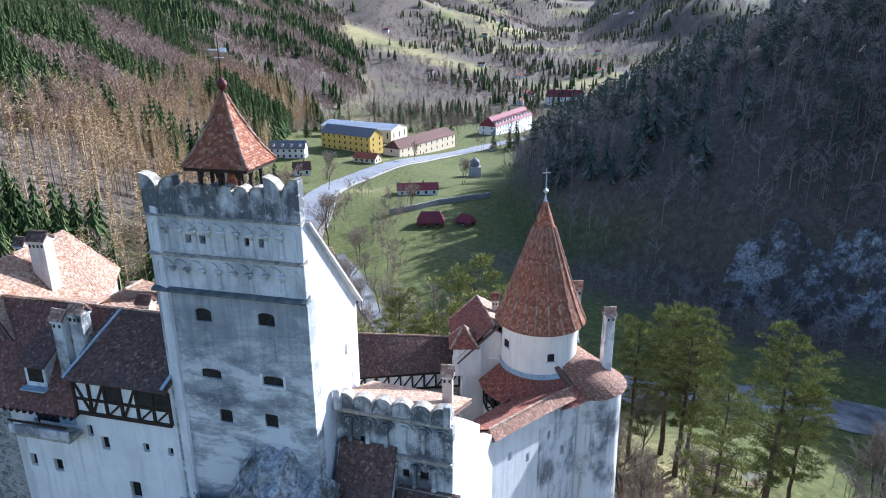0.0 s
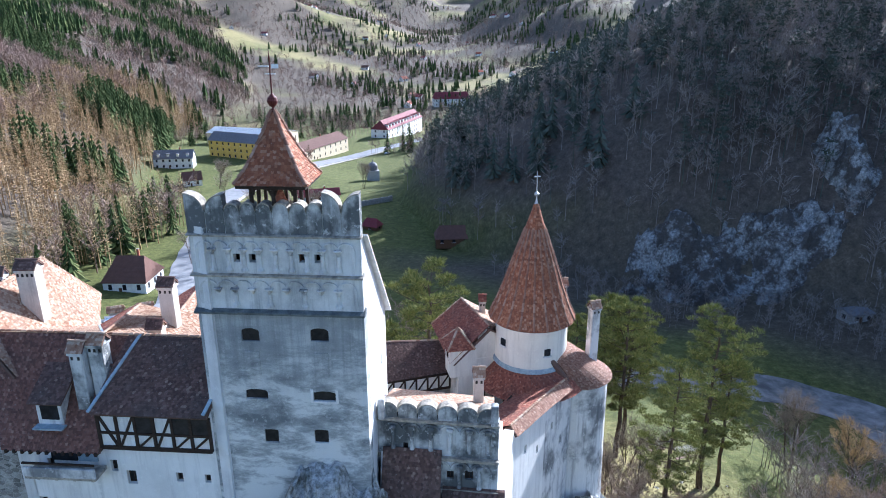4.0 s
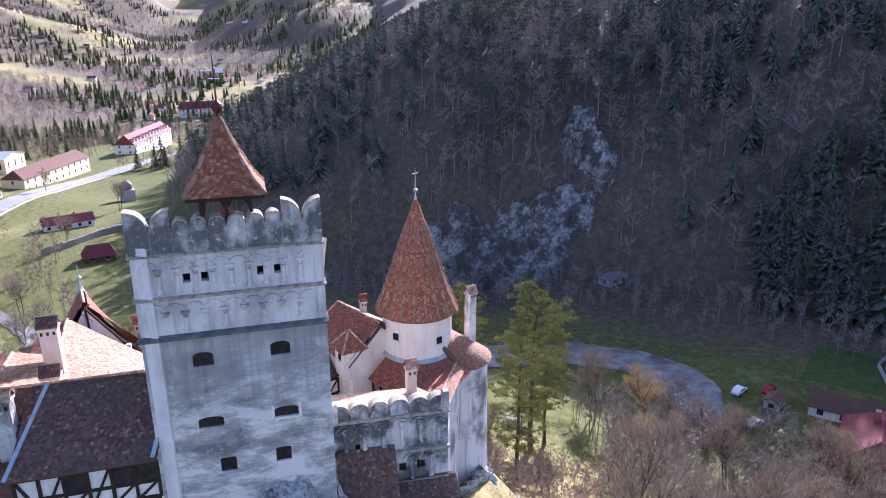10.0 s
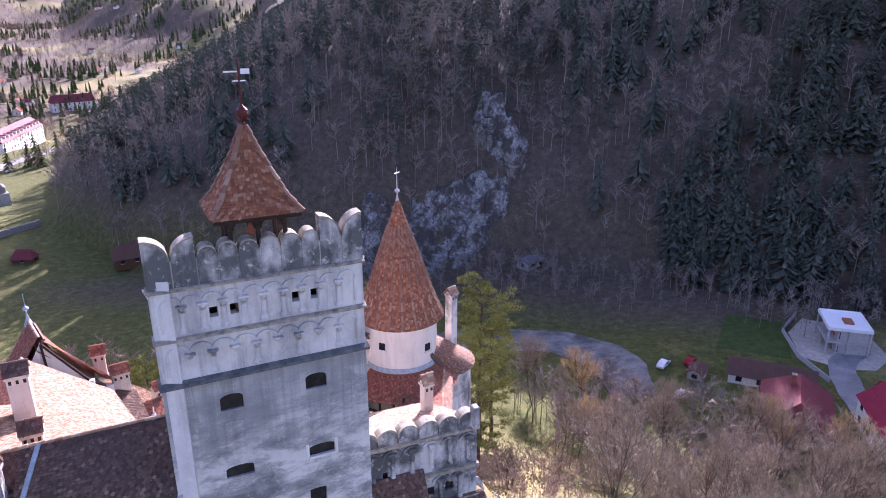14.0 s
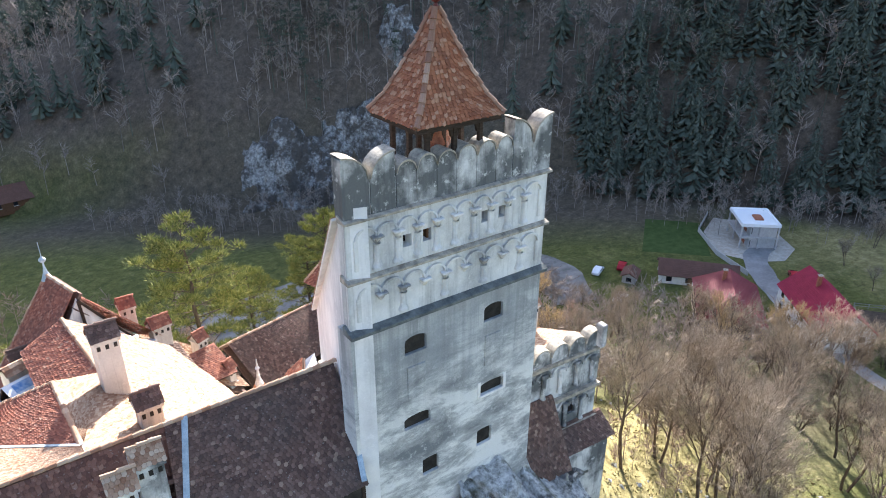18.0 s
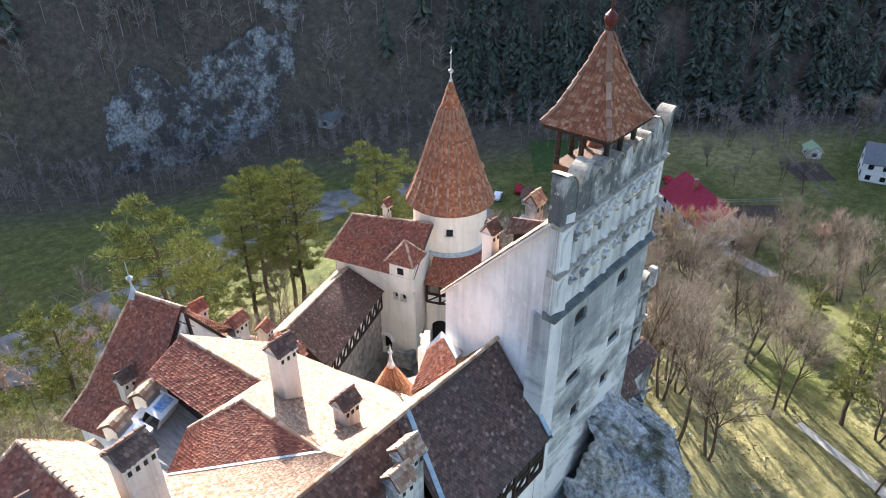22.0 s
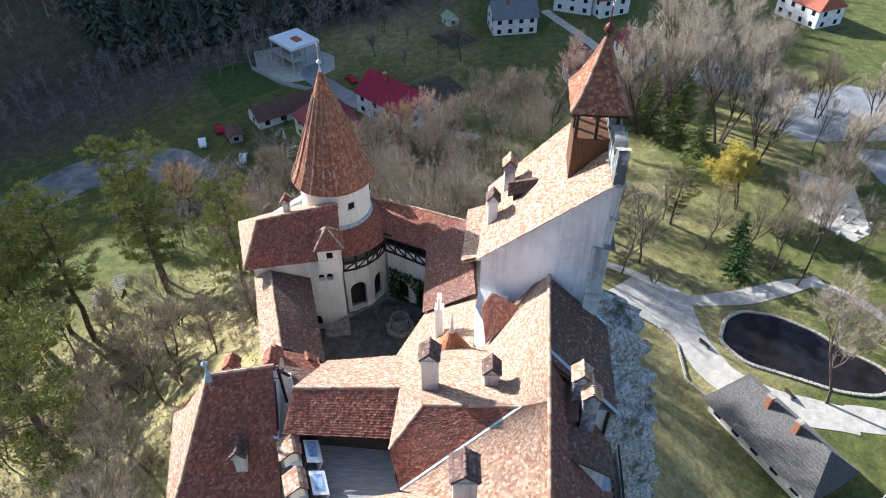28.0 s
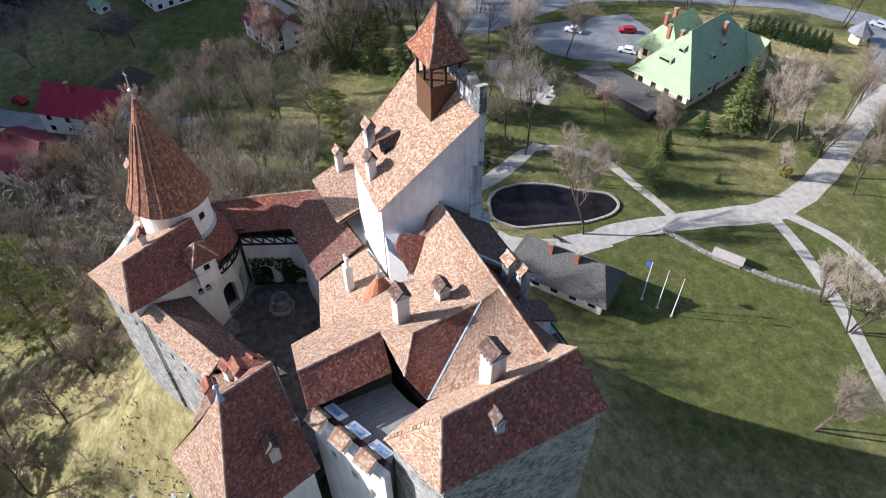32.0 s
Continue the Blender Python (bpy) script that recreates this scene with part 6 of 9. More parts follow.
# ---------------------------------------------------------------- rock
def crag(name, p, q, out, z_top, z_bot, nu, nv, material, label, bulge, amp, seed, top_shape=None, category="rock", lid=0.0, tuck=0.0):
    """A rock face hung between two plan points, bulging out as it goes down, broken up by ridged noise; its top and
    sides run back into the hill."""
    p, q = Vector((*p, 0)), Vector((*q, 0))
    d = q - p
    o = Vector((*out, 0)).normalized()
    verts, faces = [], []
    for j in range(nv + 1):
        v = j / nv
        for i in range(nu + 1):
            u = i / nu
            zt = z_top if top_shape is None else z_top + top_shape(u)
            edge = min(1.0, 5 * u, 5 * (1 - u))
            back = -lid * max(0.0, 1 - v / 0.15) ** 1.5 - tuck * (1 - edge) ** 1.5
            pos = p + d * u + o * (bulge(v) * (0.35 + 0.65 * edge) + back) + Vector((0, 0, zt + (z_bot - zt) * max(0.0, (v - (0.1 if lid else 0)) / (0.9 if lid else 1))))
            s = pos * (0.22 if amp < 2.5 else 0.10) + Vector((seed, 0, 0))
            r = noise.multi_fractal(s, 0.9, 2.1, 7) - 0.9
            r2 = abs(noise.noise(pos * (0.55 if amp < 2.5 else 0.25) + Vector((0, seed, 0))))
            crack = abs(noise.noise(Vector((pos.x * 0.8, pos.y * 0.8, pos.z * 0.25)) + Vector((seed, 3, 0))))
            f = noise.voronoi(Vector((pos.x, pos.y, pos.z * 0.45)) * 0.42 + Vector((seed, 0, 0)))[0]
            cell = min(f[1] - f[0], 0.4) / 0.4
            f = noise.voronoi(Vector((pos.x, pos.y, pos.z * 0.8)) * 1.6 + Vector((0, seed, 0)))[0]
            r += 1.0 * cell + 0.22 * min(f[1] - f[0], 0.4) / 0.4 - 0.6
            verts.append(pos + o * (amp * (r * 0.9 - r2 * 0.9 - 0.5 * max(0, 0.12 - crack) / 0.12)) + Vector((0, 0, amp * 0.4 * noise.noise(pos * 0.4))))
    for j in range(nv):
        for i in range(nu):
            a = j * (nu + 1) + i
            faces.append((a, a + nu + 1, a + nu + 2, a + 1))
    return tagged(data_object(name, verts, faces, material), label, category, kind="structure")


crag("crag", (-5.4, 0.15), (8.8, 0.5), (0.05, -1), 43.2, 10, 150, 130, ROCK, "pale grey limestone crag under the keep", lambda v: 6.6 * (1 - math.exp(-6.5 * v)) + 1.5 * v + 0.62, 1.3, 2.0,
     lambda u: 3.2 * math.exp(-((u - 0.43) / 0.08) ** 2) + 3.2 * math.exp(-((u - 0.57) / 0.07) ** 2) + 2.4 * math.exp(-((u - 0.68) / 0.05) ** 2) - 3.5 * abs(u - 0.5))
crag("crag", (-24, 2.5), (-5.5, 0.3), (-0.1, -1), 33, 2, 70, 50, ROCK, "grassy limestone slope under the south block", lambda v: 10 * v - 0.5, 1.2, 5.0)
crag("crag", (8.5, 1.5), (21.5, 21), (1, -0.4), 30, 4, 70, 50, ROCK, "limestone under the curtain wall", lambda v: 7 * v - 0.6, 1.2, 8.0)


def outcrop(name, cx, cy, along, half_u, half_v, tall, seed, label, step=0.9):
    """Broken rock standing out of a hillside: the hill's own surface, raised and stepped where the rock shows."""
    a = radians(along)
    nu, nv = int(2 * half_u / step), int(2 * half_v / step)
    U, V = np.meshgrid(np.linspace(-1, 1, nu), np.linspace(-1, 1, nv))
    X = cx + U * half_u * math.cos(a) - V * half_v * math.sin(a)
    Y = cy + U * half_u * math.sin(a) + V * half_v * math.cos(a)
    Z = heights(X, Y)
    verts = []
    for x, y, z, u, v in zip(X.ravel(), Y.ravel(), Z.ravel(), U.ravel(), V.ravel()):
        m = 1 - (abs(u) ** 2.5 + abs(v) ** 2.5)
        n = noise.fractal(Vector((x * 0.09 + seed, y * 0.09, seed)), 0.9, 2.1, 5)
        r = abs(noise.noise(Vector((x * 0.33, y * 0.33, seed)))) + 0.5 * abs(noise.noise(Vector((x * 0.8, y * 0.8, seed))))
        g = m * 0.9 + 0.7 * n - 0.38
        s = max(-0.5, g)
        s = (math.floor(s * 5) + min(1.0, (s * 5 % 1) * 2.2)) / 5
        verts.append((x + 1.2 * r, y - 1.5 * s, z + tall * s - 1.4 * r))
    faces = [(j * nu + i, j * nu + i + 1, (j + 1) * nu + i + 1, (j + 1) * nu + i) for j in range(nv - 1) for i in range(nu - 1)]
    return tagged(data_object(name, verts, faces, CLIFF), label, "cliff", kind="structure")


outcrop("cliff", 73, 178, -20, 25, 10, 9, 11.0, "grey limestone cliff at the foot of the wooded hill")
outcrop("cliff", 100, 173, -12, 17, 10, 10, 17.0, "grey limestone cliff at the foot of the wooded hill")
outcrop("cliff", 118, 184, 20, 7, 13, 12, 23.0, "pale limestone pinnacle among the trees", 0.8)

# ---------------------------------------------------------------- trees
def tube(verts, faces, pts, radii, sides=4):
    base = len(verts)
    for k, (p, r) in enumerate(zip(pts, radii)):
        d = (pts[min(k + 1, len(pts) - 1)] - pts[max(k - 1, 0)])
        d = d.normalized() if d.length > 1e-6 else Vector((0, 0, 1))
        s = d.orthogonal().normalized()
        t = d.cross(s)
        for m in range(sides):
            a = 2 * math.pi * m / sides
            verts.append(p + s * (r * math.cos(a)) + t * (r * math.sin(a)))
    for k in range(len(pts) - 1):
        for m in range(sides):
            n = (m + 1) % sides
            faces.append((base + k * sides + m, base + k * sides + n, base + (k + 1) * sides + n, base + (k + 1) * sides + m))


def blade(verts, faces, p, d, w, rng):
    """A thin tapering sliver, for twigs and needles."""
    s = d.cross(Vector((rng.uniform(-1, 1), rng.uniform(-1, 1), rng.uniform(-1, 1))))
    s = s.normalized() * w if s.length > 1e-6 else Vector((w, 0, 0))
    i = len(verts)
    verts += [p - s, p + s, p + d]
    faces.append((i, i + 1, i + 2))


def bare_tree(name, seed, h, spread, twig_mat, label, trunks=1, twig_w=0.013, depth=5, droop=0.0, clear=0.35, twigs=6):
    rng = random.Random(seed)
    wv, wf, tv, tf = [], [], [], []

    def grow(p, d, length, r, level):
        pts, radii = [p], [r]
        segs = 4 if level < 2 else 2
        for k in range(segs):
            d = (d + Vector((rng.gauss(0, 0.10 + 0.03 * level), rng.gauss(0, 0.10 + 0.03 * level), 0.05 - droop * level * 0.05))).normalized()
            p = p + d * (length / segs)
            pts.append(p)
            radii.append(r * (1 - 0.45 * (k + 1) / segs))
        tube(wv, wf, pts, radii, 5 if level == 0 else 3)
        if level >= depth - 1:
            for _ in range(twigs):
                f = rng.random()
                b = pts[0].lerp(pts[-1], f)
                t = (d + Vector((rng.gauss(0, 0.55), rng.gauss(0, 0.55), rng.gauss(0.12 - droop, 0.4)))).normalized()
                blade(tv, tf, b, t * rng.uniform(0.5, 1.1) * h * 0.075, twig_w, rng)
            return
        n = (6 if level == 0 else 4 if level == 1 else 3)
        for k in range(n):
            f = (clear + (1 - clear) * (k + 0.5) / n) if level == 0 else (0.25 + 0.75 * (k + 0.7) / n)
            j = min(len(pts) - 2, int(f * segs))
            b = pts[j].lerp(pts[j + 1], f * segs - j)
            a = rng.uniform(0, 6.28)
            side = Vector((math.cos(a), math.sin(a), 0))
            nd = (d * (1.0 - 0.25 * spread) + side * spread * rng.uniform(0.6, 1.1) + Vector((0, 0, 0.25))).normalized()
            grow(b, nd, length * (rng.uniform(0.34, 0.52) if level == 0 else rng.uniform(0.5, 0.75)), radii[j] * 0.55, level + 1)
        grow(pts[-1], d, length * (0.42 if level == 0 else 0.6), radii[-1] * 0.9, level + 1)

    for k in range(trunks):
        a = rng.uniform(0, 6.28)
        tilt = 0.07 if trunks == 1 else 0.22
        base = Vector((math.cos(a), math.sin(a), 0)) * (0.0 if trunks == 1 else 0.35)
        grow(base - Vector((0, 0, 0.3)), Vector((math.cos(a) * tilt, math.sin(a) * tilt, 1)).normalized(), h * 0.64, h * 0.013 + 0.02, 0)
    ob = thing(name, label, "tree", "park trees")
    data_object("trunk", wv, wf, BARK, ob, "grey-brown trunk and limbs")
    data_object("crown", tv, tf, twig_mat, ob, "fine bare twigs")
    return ob


def pine(name, seed, h, label, low=0.34, leaf=PINE_LEAF):
    rng = random.Random(seed)
    wv, wf, tv, tf = [], [], [], []
    lean = Vector((rng.uniform(-0.05, 0.05), rng.uniform(-0.05, 0.05), 1))
    pts = [lean * (h * k / 8) + Vector((rng.gauss(0, 0.12), rng.gauss(0, 0.12), 0)) for k in range(9)]
    pts[0].z = -0.4
    tube(wv, wf, pts, [h * 0.017 * (1 - 0.85 * k / 8) + 0.02 for k in range(9)], 6)
    n = 46
    for k in range(n):
        f = low + (0.985 - low) * (k / n) ** 0.9
        j = min(7, int(f * 8))
        b = pts[j].lerp(pts[j + 1], f * 8 - j)
        a = k * 2.4 + rng.uniform(-0.6, 0.6)
        g = (f - low) / (1 - low)
        reach = h * 0.18 * (0.42 + 1.5 * g ** 0.45 * (1 - g) ** 0.6) * rng.uniform(0.5, 1.2)
        d = Vector((math.cos(a), math.sin(a), 0.10 + 0.55 * g))
        tipp = b + d * reach
        midp = b.lerp(tipp, 0.5) - Vector((0, 0, reach * 0.05))
        tube(wv, wf, [b, midp, tipp], [0.10 * (1.2 - f) + 0.02, 0.05, 0.015], 3)
        for c in range(7):
            u = 0.28 + 0.77 * rng.random() ** 0.7
            base = b.lerp(tipp, min(1.0, u * 0.9))
            side = Vector((-d.y, d.x, 0)) * rng.gauss(0, 0.22) * max(reach, 1.0)
            cen = b.lerp(tipp, u) + side + Vector((0, 0, rng.uniform(0.05, 0.35)))
            tube(wv, wf, [base, cen], [0.03, 0.012], 3)
            rad = rng.uniform(0.6, 1.05) * (h / 24)
            for _ in range(80):
                v = Vector((rng.gauss(0, 1), rng.gauss(0, 1), rng.gauss(0.15, 0.6)))
                v.normalize()
                p = cen + Vector((v.x, v.y, v.z * 0.45)) * rad * rng.uniform(0.1, 0.8)
                blade(tv, tf, p, (v + Vector((0, 0, 0.5))) * rad * rng.uniform(0.22, 0.42), 0.05 * (h / 24), rng)
    ob = thing(name, label, "tree", "park pines")
    data_object("trunk", wv, wf, BARK, ob, "brown pine trunk")
    data_object("crown", tv, tf, leaf, ob, "clumps of olive-green needles")
    return ob


def spruce(name, seed, h, label, wide=0.2, leaf=SPRUCE_LEAF):
    rng = random.Random(seed)
    wv, wf, tv, tf = [], [], [], []
    tube(wv, wf, [Vector((0, 0, -0.3)), Vector((0, 0, h * 0.5)), Vector((0, 0, h))], [h * 0.016, h * 0.009, 0.02], 5)
    n = int(h * 13)
    for k in range(n):
        f = 0.06 + 0.94 * k / n
        reach = h * wide * (1.02 - f) ** 0.85 * rng.uniform(0.75, 1.12)
        a = k * 2.399 + rng.uniform(-0.3, 0.3)
        d = Vector((math.cos(a), math.sin(a), -0.18 + 0.35 * f))
        b = Vector((0, 0, f * h))
        for c in range(7):
            g = (c + 0.6) / 7
            p = b + d * (reach * g)
            for s in (-1, 1):
                side = Vector((-d.y, d.x, 0)) * s
                blade(tv, tf, p, (d * 0.6 + side * 0.7 + Vector((0, 0, rng.uniform(-0.35, 0.15)))) * (reach * 0.26 + 0.12), 0.07 + 0.05 * (1 - f), rng)
    ob = thing(name, label, "tree", "park conifers")
    data_object("trunk", wv, wf, BARK, ob)
    data_object("crown", tv, tf, leaf, ob, "dark green needles")
    return ob


def plant(proto, x, y, s=1.0, rot=None, rng=RNG):
    m = pose(x, y, ground_z(x, y) - 0.1, 0, 0, rng.uniform(0, 360) if rot is None else rot)
    t = copy_thing(proto, m)
    t.scale = (s, s, s * rng.uniform(0.94, 1.06))
    return t


def settle(proto, x, y, s=1.0):
    proto.matrix_basis = pose(x, y, ground_z(x, y) - 0.1)
    proto.scale = (s, s, s)


ash = bare_tree("ash_tree", 1, 17, 0.62, TWIG, "tall bare ash tree on the castle slope", clear=0.62)
maple = bare_tree("maple_tree", 2, 14, 0.85, TWIG, "spreading bare maple tree in the park", clear=0.45)
linden = bare_tree("linden_tree", 3, 15, 0.7, TWIG, "bare grey-brown linden tree", 2, clear=0.55)
birch = bare_tree("birch_tree", 4, 15, 0.5, PALE_TWIG, "pale bare birch tree catching the sun", 3, 0.014, twigs=7)
rosy = bare_tree("alder_tree", 5, 12, 0.6, ROSY_TWIG, "bare tree with rosy brown twigs", twigs=11)
larch = bare_tree("larch_tree", 6, 14, 0.45, LARCH_TWIG, "straw-coloured bare larch tree among houses", twigs=12)
elm = bare_tree("elm_tree", 15, 15, 0.8, TWIG, "wide bare brown elm tree on the pond bank", clear=0.4, twigs=13)
settle(elm, 30.0, -40.7, 1.15)
forsythia = bare_tree("forsythia_bush", 12, 2.6, 0.9, WILLOW, "yellow flowering bush beside the park path", 5, 0.03, 4, twigs=9)
settle(forsythia, 26.6, -84.2)
shrub = bare_tree("shrub", 7, 5, 0.9, TWIG, "bare brown shrub with many thin stems", 4, 0.016, 4)
willow = bare_tree("willow_tree", 8, 9, 0.8, WILLOW, "yellow weeping willow beside the path", 2, 0.03, 5, 0.5, twigs=14)
castle_slope_trees = [(ash, 39.3, 5.5, 1.0), (linden, 41.8, 2.2, 1.02), (ash, 44.2, 12.2, 1.0), (linden, 47, 11, 1.0), (maple, 51.5, 15, 1.0), (ash, 60.5, -1.8, 0.85), (ash, 57.5, -0.6, 0.9), (linden, 63.4, -13, 0.85), (maple, 56.8, -18.2, 1.0), (ash, 36.6, 17.6, 0.95), (linden, 45.6, 19, 0.95), (maple, 49, 14, 0.9), (linden, 53, 12.5, 0.95), (ash, 60.5, 13, 0.95), (maple, 53.4, -14.8, 0.8), (linden, 52, 10.5, 0.9), (maple, 62, 18, 0.9), (linden, 68, 6, 1.0), (ash, 70, 18, 0.95), (linden, 65, 26, 0.9), (maple, 72, 30, 0.9), (linden, 58, 24, 0.9), (maple, 51, 25, 0.85), (maple, 70, -24, 0.8), (maple, 62, -30, 0.75)]
lower_slope_trees = [(maple, 74, 10, 1.0), (linden, 78, 20, 0.95), (ash, 80, 2, 0.95), (maple, 85, 8, 1.0), (linden, 88, 18, 0.9), (ash, 90, -4, 1.0), (ash, 94, 10, 0.9), (linden, 98, 0, 0.95), (maple, 86, 28, 0.8), (ash, 76, -8, 0.9), (linden, 95, -14, 0.9), (birch, 104, -24, 1.5), (birch, 112, -32, 1.55), (rosy, 106, 8, 1.1), (rosy, 98, 22, 1.0), (rosy, 114, -6, 1.4), (rosy, 120, -14, 1.0), (larch, 92, 30, 0.85), (willow, 74.7, -38.5, 1.4)]
north_slope_trees = [(ash, 80, 32, 0.85), (larch, 86, 36, 0.8), (linden, 60, 44, 0.8), (maple, 52, 36, 0.7), (linden, 72, 46, 0.75), (rosy, 66, 56, 0.8), (linden, 78, 54, 0.7), (maple, 50, 46, 0.8), (larch, 70, 66, 0.9), (linden, 62, 72, 0.8), (linden, 88, 44, 0.8), (maple, 80, 62, 0.6), (larch, 58, 52, 0.8), (linden, 23, 48, 0.75), (maple, 32, 52, 0.7), (ash, 14, 45, 0.7), (linden, 4, 42, 0.8), (maple, -4, 38, 0.85), (ash, -10, 34, 0.9), (linden, 8, 52, 0.8), (maple, 18, 60, 0.8), (ash, 26, 66, 0.7), (linden, -14, 44, 0.9), (maple, -2, 50, 0.9), (ash, -20, 40, 0.85), (linden, -12, 54, 0.8), (maple, 2, 62, 0.8), (linden, 12, 70, 0.7), (ash, -22, 52, 0.9), (ash, 24, 36, 0.45), (ash, 20, 40, 0.5)]
park_trees = [(maple, 100, -84, 0.9), (linden, 106, -93, 0.9), (maple, 97, -104, 0.95), (linden, 88, -113, 0.85), (maple, 80, -119, 0.9), (birch, 112, -76, 0.9), (linden, 92, -121, 0.9), (maple, 120, -90, 1.0), (linden, 64, -142, 0.9), (maple, 84, -61, 0.7), (birch, 100, -40, 1.5), (birch, 118, -42, 1.4), (birch, 92, -46, 1.1), (birch, 122, -52, 1.1), (birch, 84, -58, 1.0), (maple, 74, -46, 0.8), (linden, 66, -44, 0.8), (maple, 60, -36, 0.8), (ash, 54.1, -43.3, 0.95), (ash, 56.5, -39.5, 0.7), (linden, 82.6, -71.5, 0.85), (rosy, 55.6, -63.9, 0.8), (maple, 50.8, -74.8, 0.5), (birch, 36.6, -90.4, 0.95), (maple, 40, -93, 0.75), (linden, 46, -70, 0.6), (maple, 62, -56, 0.75), (ash, 70, -52, 0.85), (linden, 40.5, -50, 0.6), (linden, 33.8, -95.8, 1.0), (maple, 19.8, -97, 0.95), (birch, 27, -84, 0.4), (linden, 43, -52, 0.5), (birch, 28, -95, 0.6), (linden, 22, -104, 0.8), (maple, 17, -92, 0.85), (linden, 34, -108, 0.8), (maple, 38, -118, 0.85), (birch, -5.7, -65, 0.8), (birch, 0.5, -66, 0.6), (linden, -15.4, -47.6, 0.8), (maple, 96, -58, 0.85), (linden, 104, -52, 0.9), (linden, 112, -64, 0.9)]
valley_trees = [(maple, 144.5, 19.4, 0.8), (linden, 150, 26, 0.45), (maple, 156, 36, 0.4), (linden, 162, 44, 0.45), (maple, 140, 34, 0.4), (linden, 148, 44, 0.4), (maple, 176, 34, 0.5), (linden, 190, 20, 0.7), (linden, -37, 138, 0.9), (maple, -85, 180, 1.1), (linden, -60, 160, 0.8), (maple, -30, 120, 0.8), (maple, -100, 200, 0.8), (rosy, 3, 88, 1.0), (linden, -24, 112, 0.8), (maple, -46, 150, 0.8), (linden, -50, 146, 0.7), (rosy, -18, 104, 0.9), (maple, -58, 172, 0.8), (linden, -70, 196, 0.8), (rosy, 10, 96, 0.8), (linden, 12, 82, 0.8), (rosy, -8, 96, 0.8), (maple, -86, 206, 1.5), (linden, -97, 228, 0.9), (maple, -126, 300, 1.0), (linden, -144, 338, 1.0), (rosy, -112, 412, 1.0), (linden, -60, 330, 0.9), (maple, -128, 262, 1.0), (linden, -70, 262, 0.7)]
first = {}
for proto, x, y, s in castle_slope_trees + lower_slope_trees + north_slope_trees + park_trees + valley_trees:
    if id(proto) not in first:
        first[id(proto)] = True
        settle(proto, x, y, s)
    else:
        plant(proto, x, y, s)
rs = random.Random(31)
settle(shrub, 52, -20, 0.7)
for k in range(24):
    a, r = rs.uniform(0, 6.28), rs.uniform(0, 1) ** 0.5 * 24
    x, y = 82 + r * math.cos(a) * 1.2, 24 + r * math.sin(a)
    plant(shrub, x, y, rs.uniform(0.6, 1.3), rng=rs)
for k in range(45):
    x, y = rs.uniform(-20, 45), rs.uniform(34, 75)
    if plan_distance(np.array([x]), np.array([y]))[0] > 6:
        plant(shrub, x, y, rs.uniform(0.5, 1.2), rng=rs)
for x, y in ((58, -76), (56, -72), (66, -66), (48, -74), (58, -40), (66, -20), (40, -92), (36, -98), (48, -102)):
    plant(shrub, x, y, rs.uniform(0.5, 0.9), rng=rs)

pine_a = pine("pine_tree", 11, 28, "tall black pine with a broad olive-green crown", 0.24)
pine_b = pine("pine_tree", 12, 26, "black pine with clumped olive-green crown and bare lower trunk", 0.34)
pine_c = pine("pine_tree", 13, 19, "young pine with a loose yellow-green crown", 0.22)
settle(pine_a, 43, 59.5)
settle(pine_b, 29.8, 73.7)
settle(pine_c, 63.2, -8.3, 0.98)
for p, x, y, s in ((pine_a, 2.7, 50.1, 1.12), (pine_b, 31.5, 66.2, 1.0), (pine_b, 33.5, 71.5, 0.88), (pine_a, 24.5, 69.5, 0.86), (pine_b, 46.5, 61.5, 0.82), (pine_a, 32.5, 40.5, 0.72), (pine_b, -6, 62, 0.95), (pine_b, 13, 62, 0.86),
                   (pine_a, -15, 66, 0.9), (pine_c, -21, 92, 1.15), (pine_c, 68.5, -25, 0.7), (pine_b, 98, -30, 0.6), (pine_c, 76, 0, 0.6)):
    plant(p, x, y, s)
fir = spruce("spruce_tree", 21, 14, "olive-green spruce in the park", 0.27, PARK_SPRUCE)
settle(fir, 42.9, -86.8, 1.2)
fir2 = spruce("cypress_shrub", 22, 7, "rounded dark evergreen cypress shrub", 0.34)
settle(fir2, 42, -68, 0.9)
for p, x, y, s in ((fir2, 55.5, -33.4, 1.25), (fir, 44.5, -88.3, 0.75), (fir2, 44.2, -79.1, 0.95), (fir, 35.3, -59.5, 0.85), (fir2, 29.1, -95.1, 0.8), (fir2, 30.7, -71.7, 0.35), (fir, 41, -90, 0.7), (fir, 100, -30, 1.2), (fir, 106, -25, 1.25), (fir, 111, -20, 1.1), (fir, 93, -34, 1.0), (fir2, 64, -36, 1.1), (fir, 118, -34, 0.8)):
    plant(p, x, y, s)
for k in range(12):
    plant(fir2, 73.3 - 1.45 * k, -119.4 - 0.8 * k, 0.68)
for k in range(10):
    plant(fir2, 71.5 - 1.45 * k, -123.2 - 0.8 * k, 0.62)

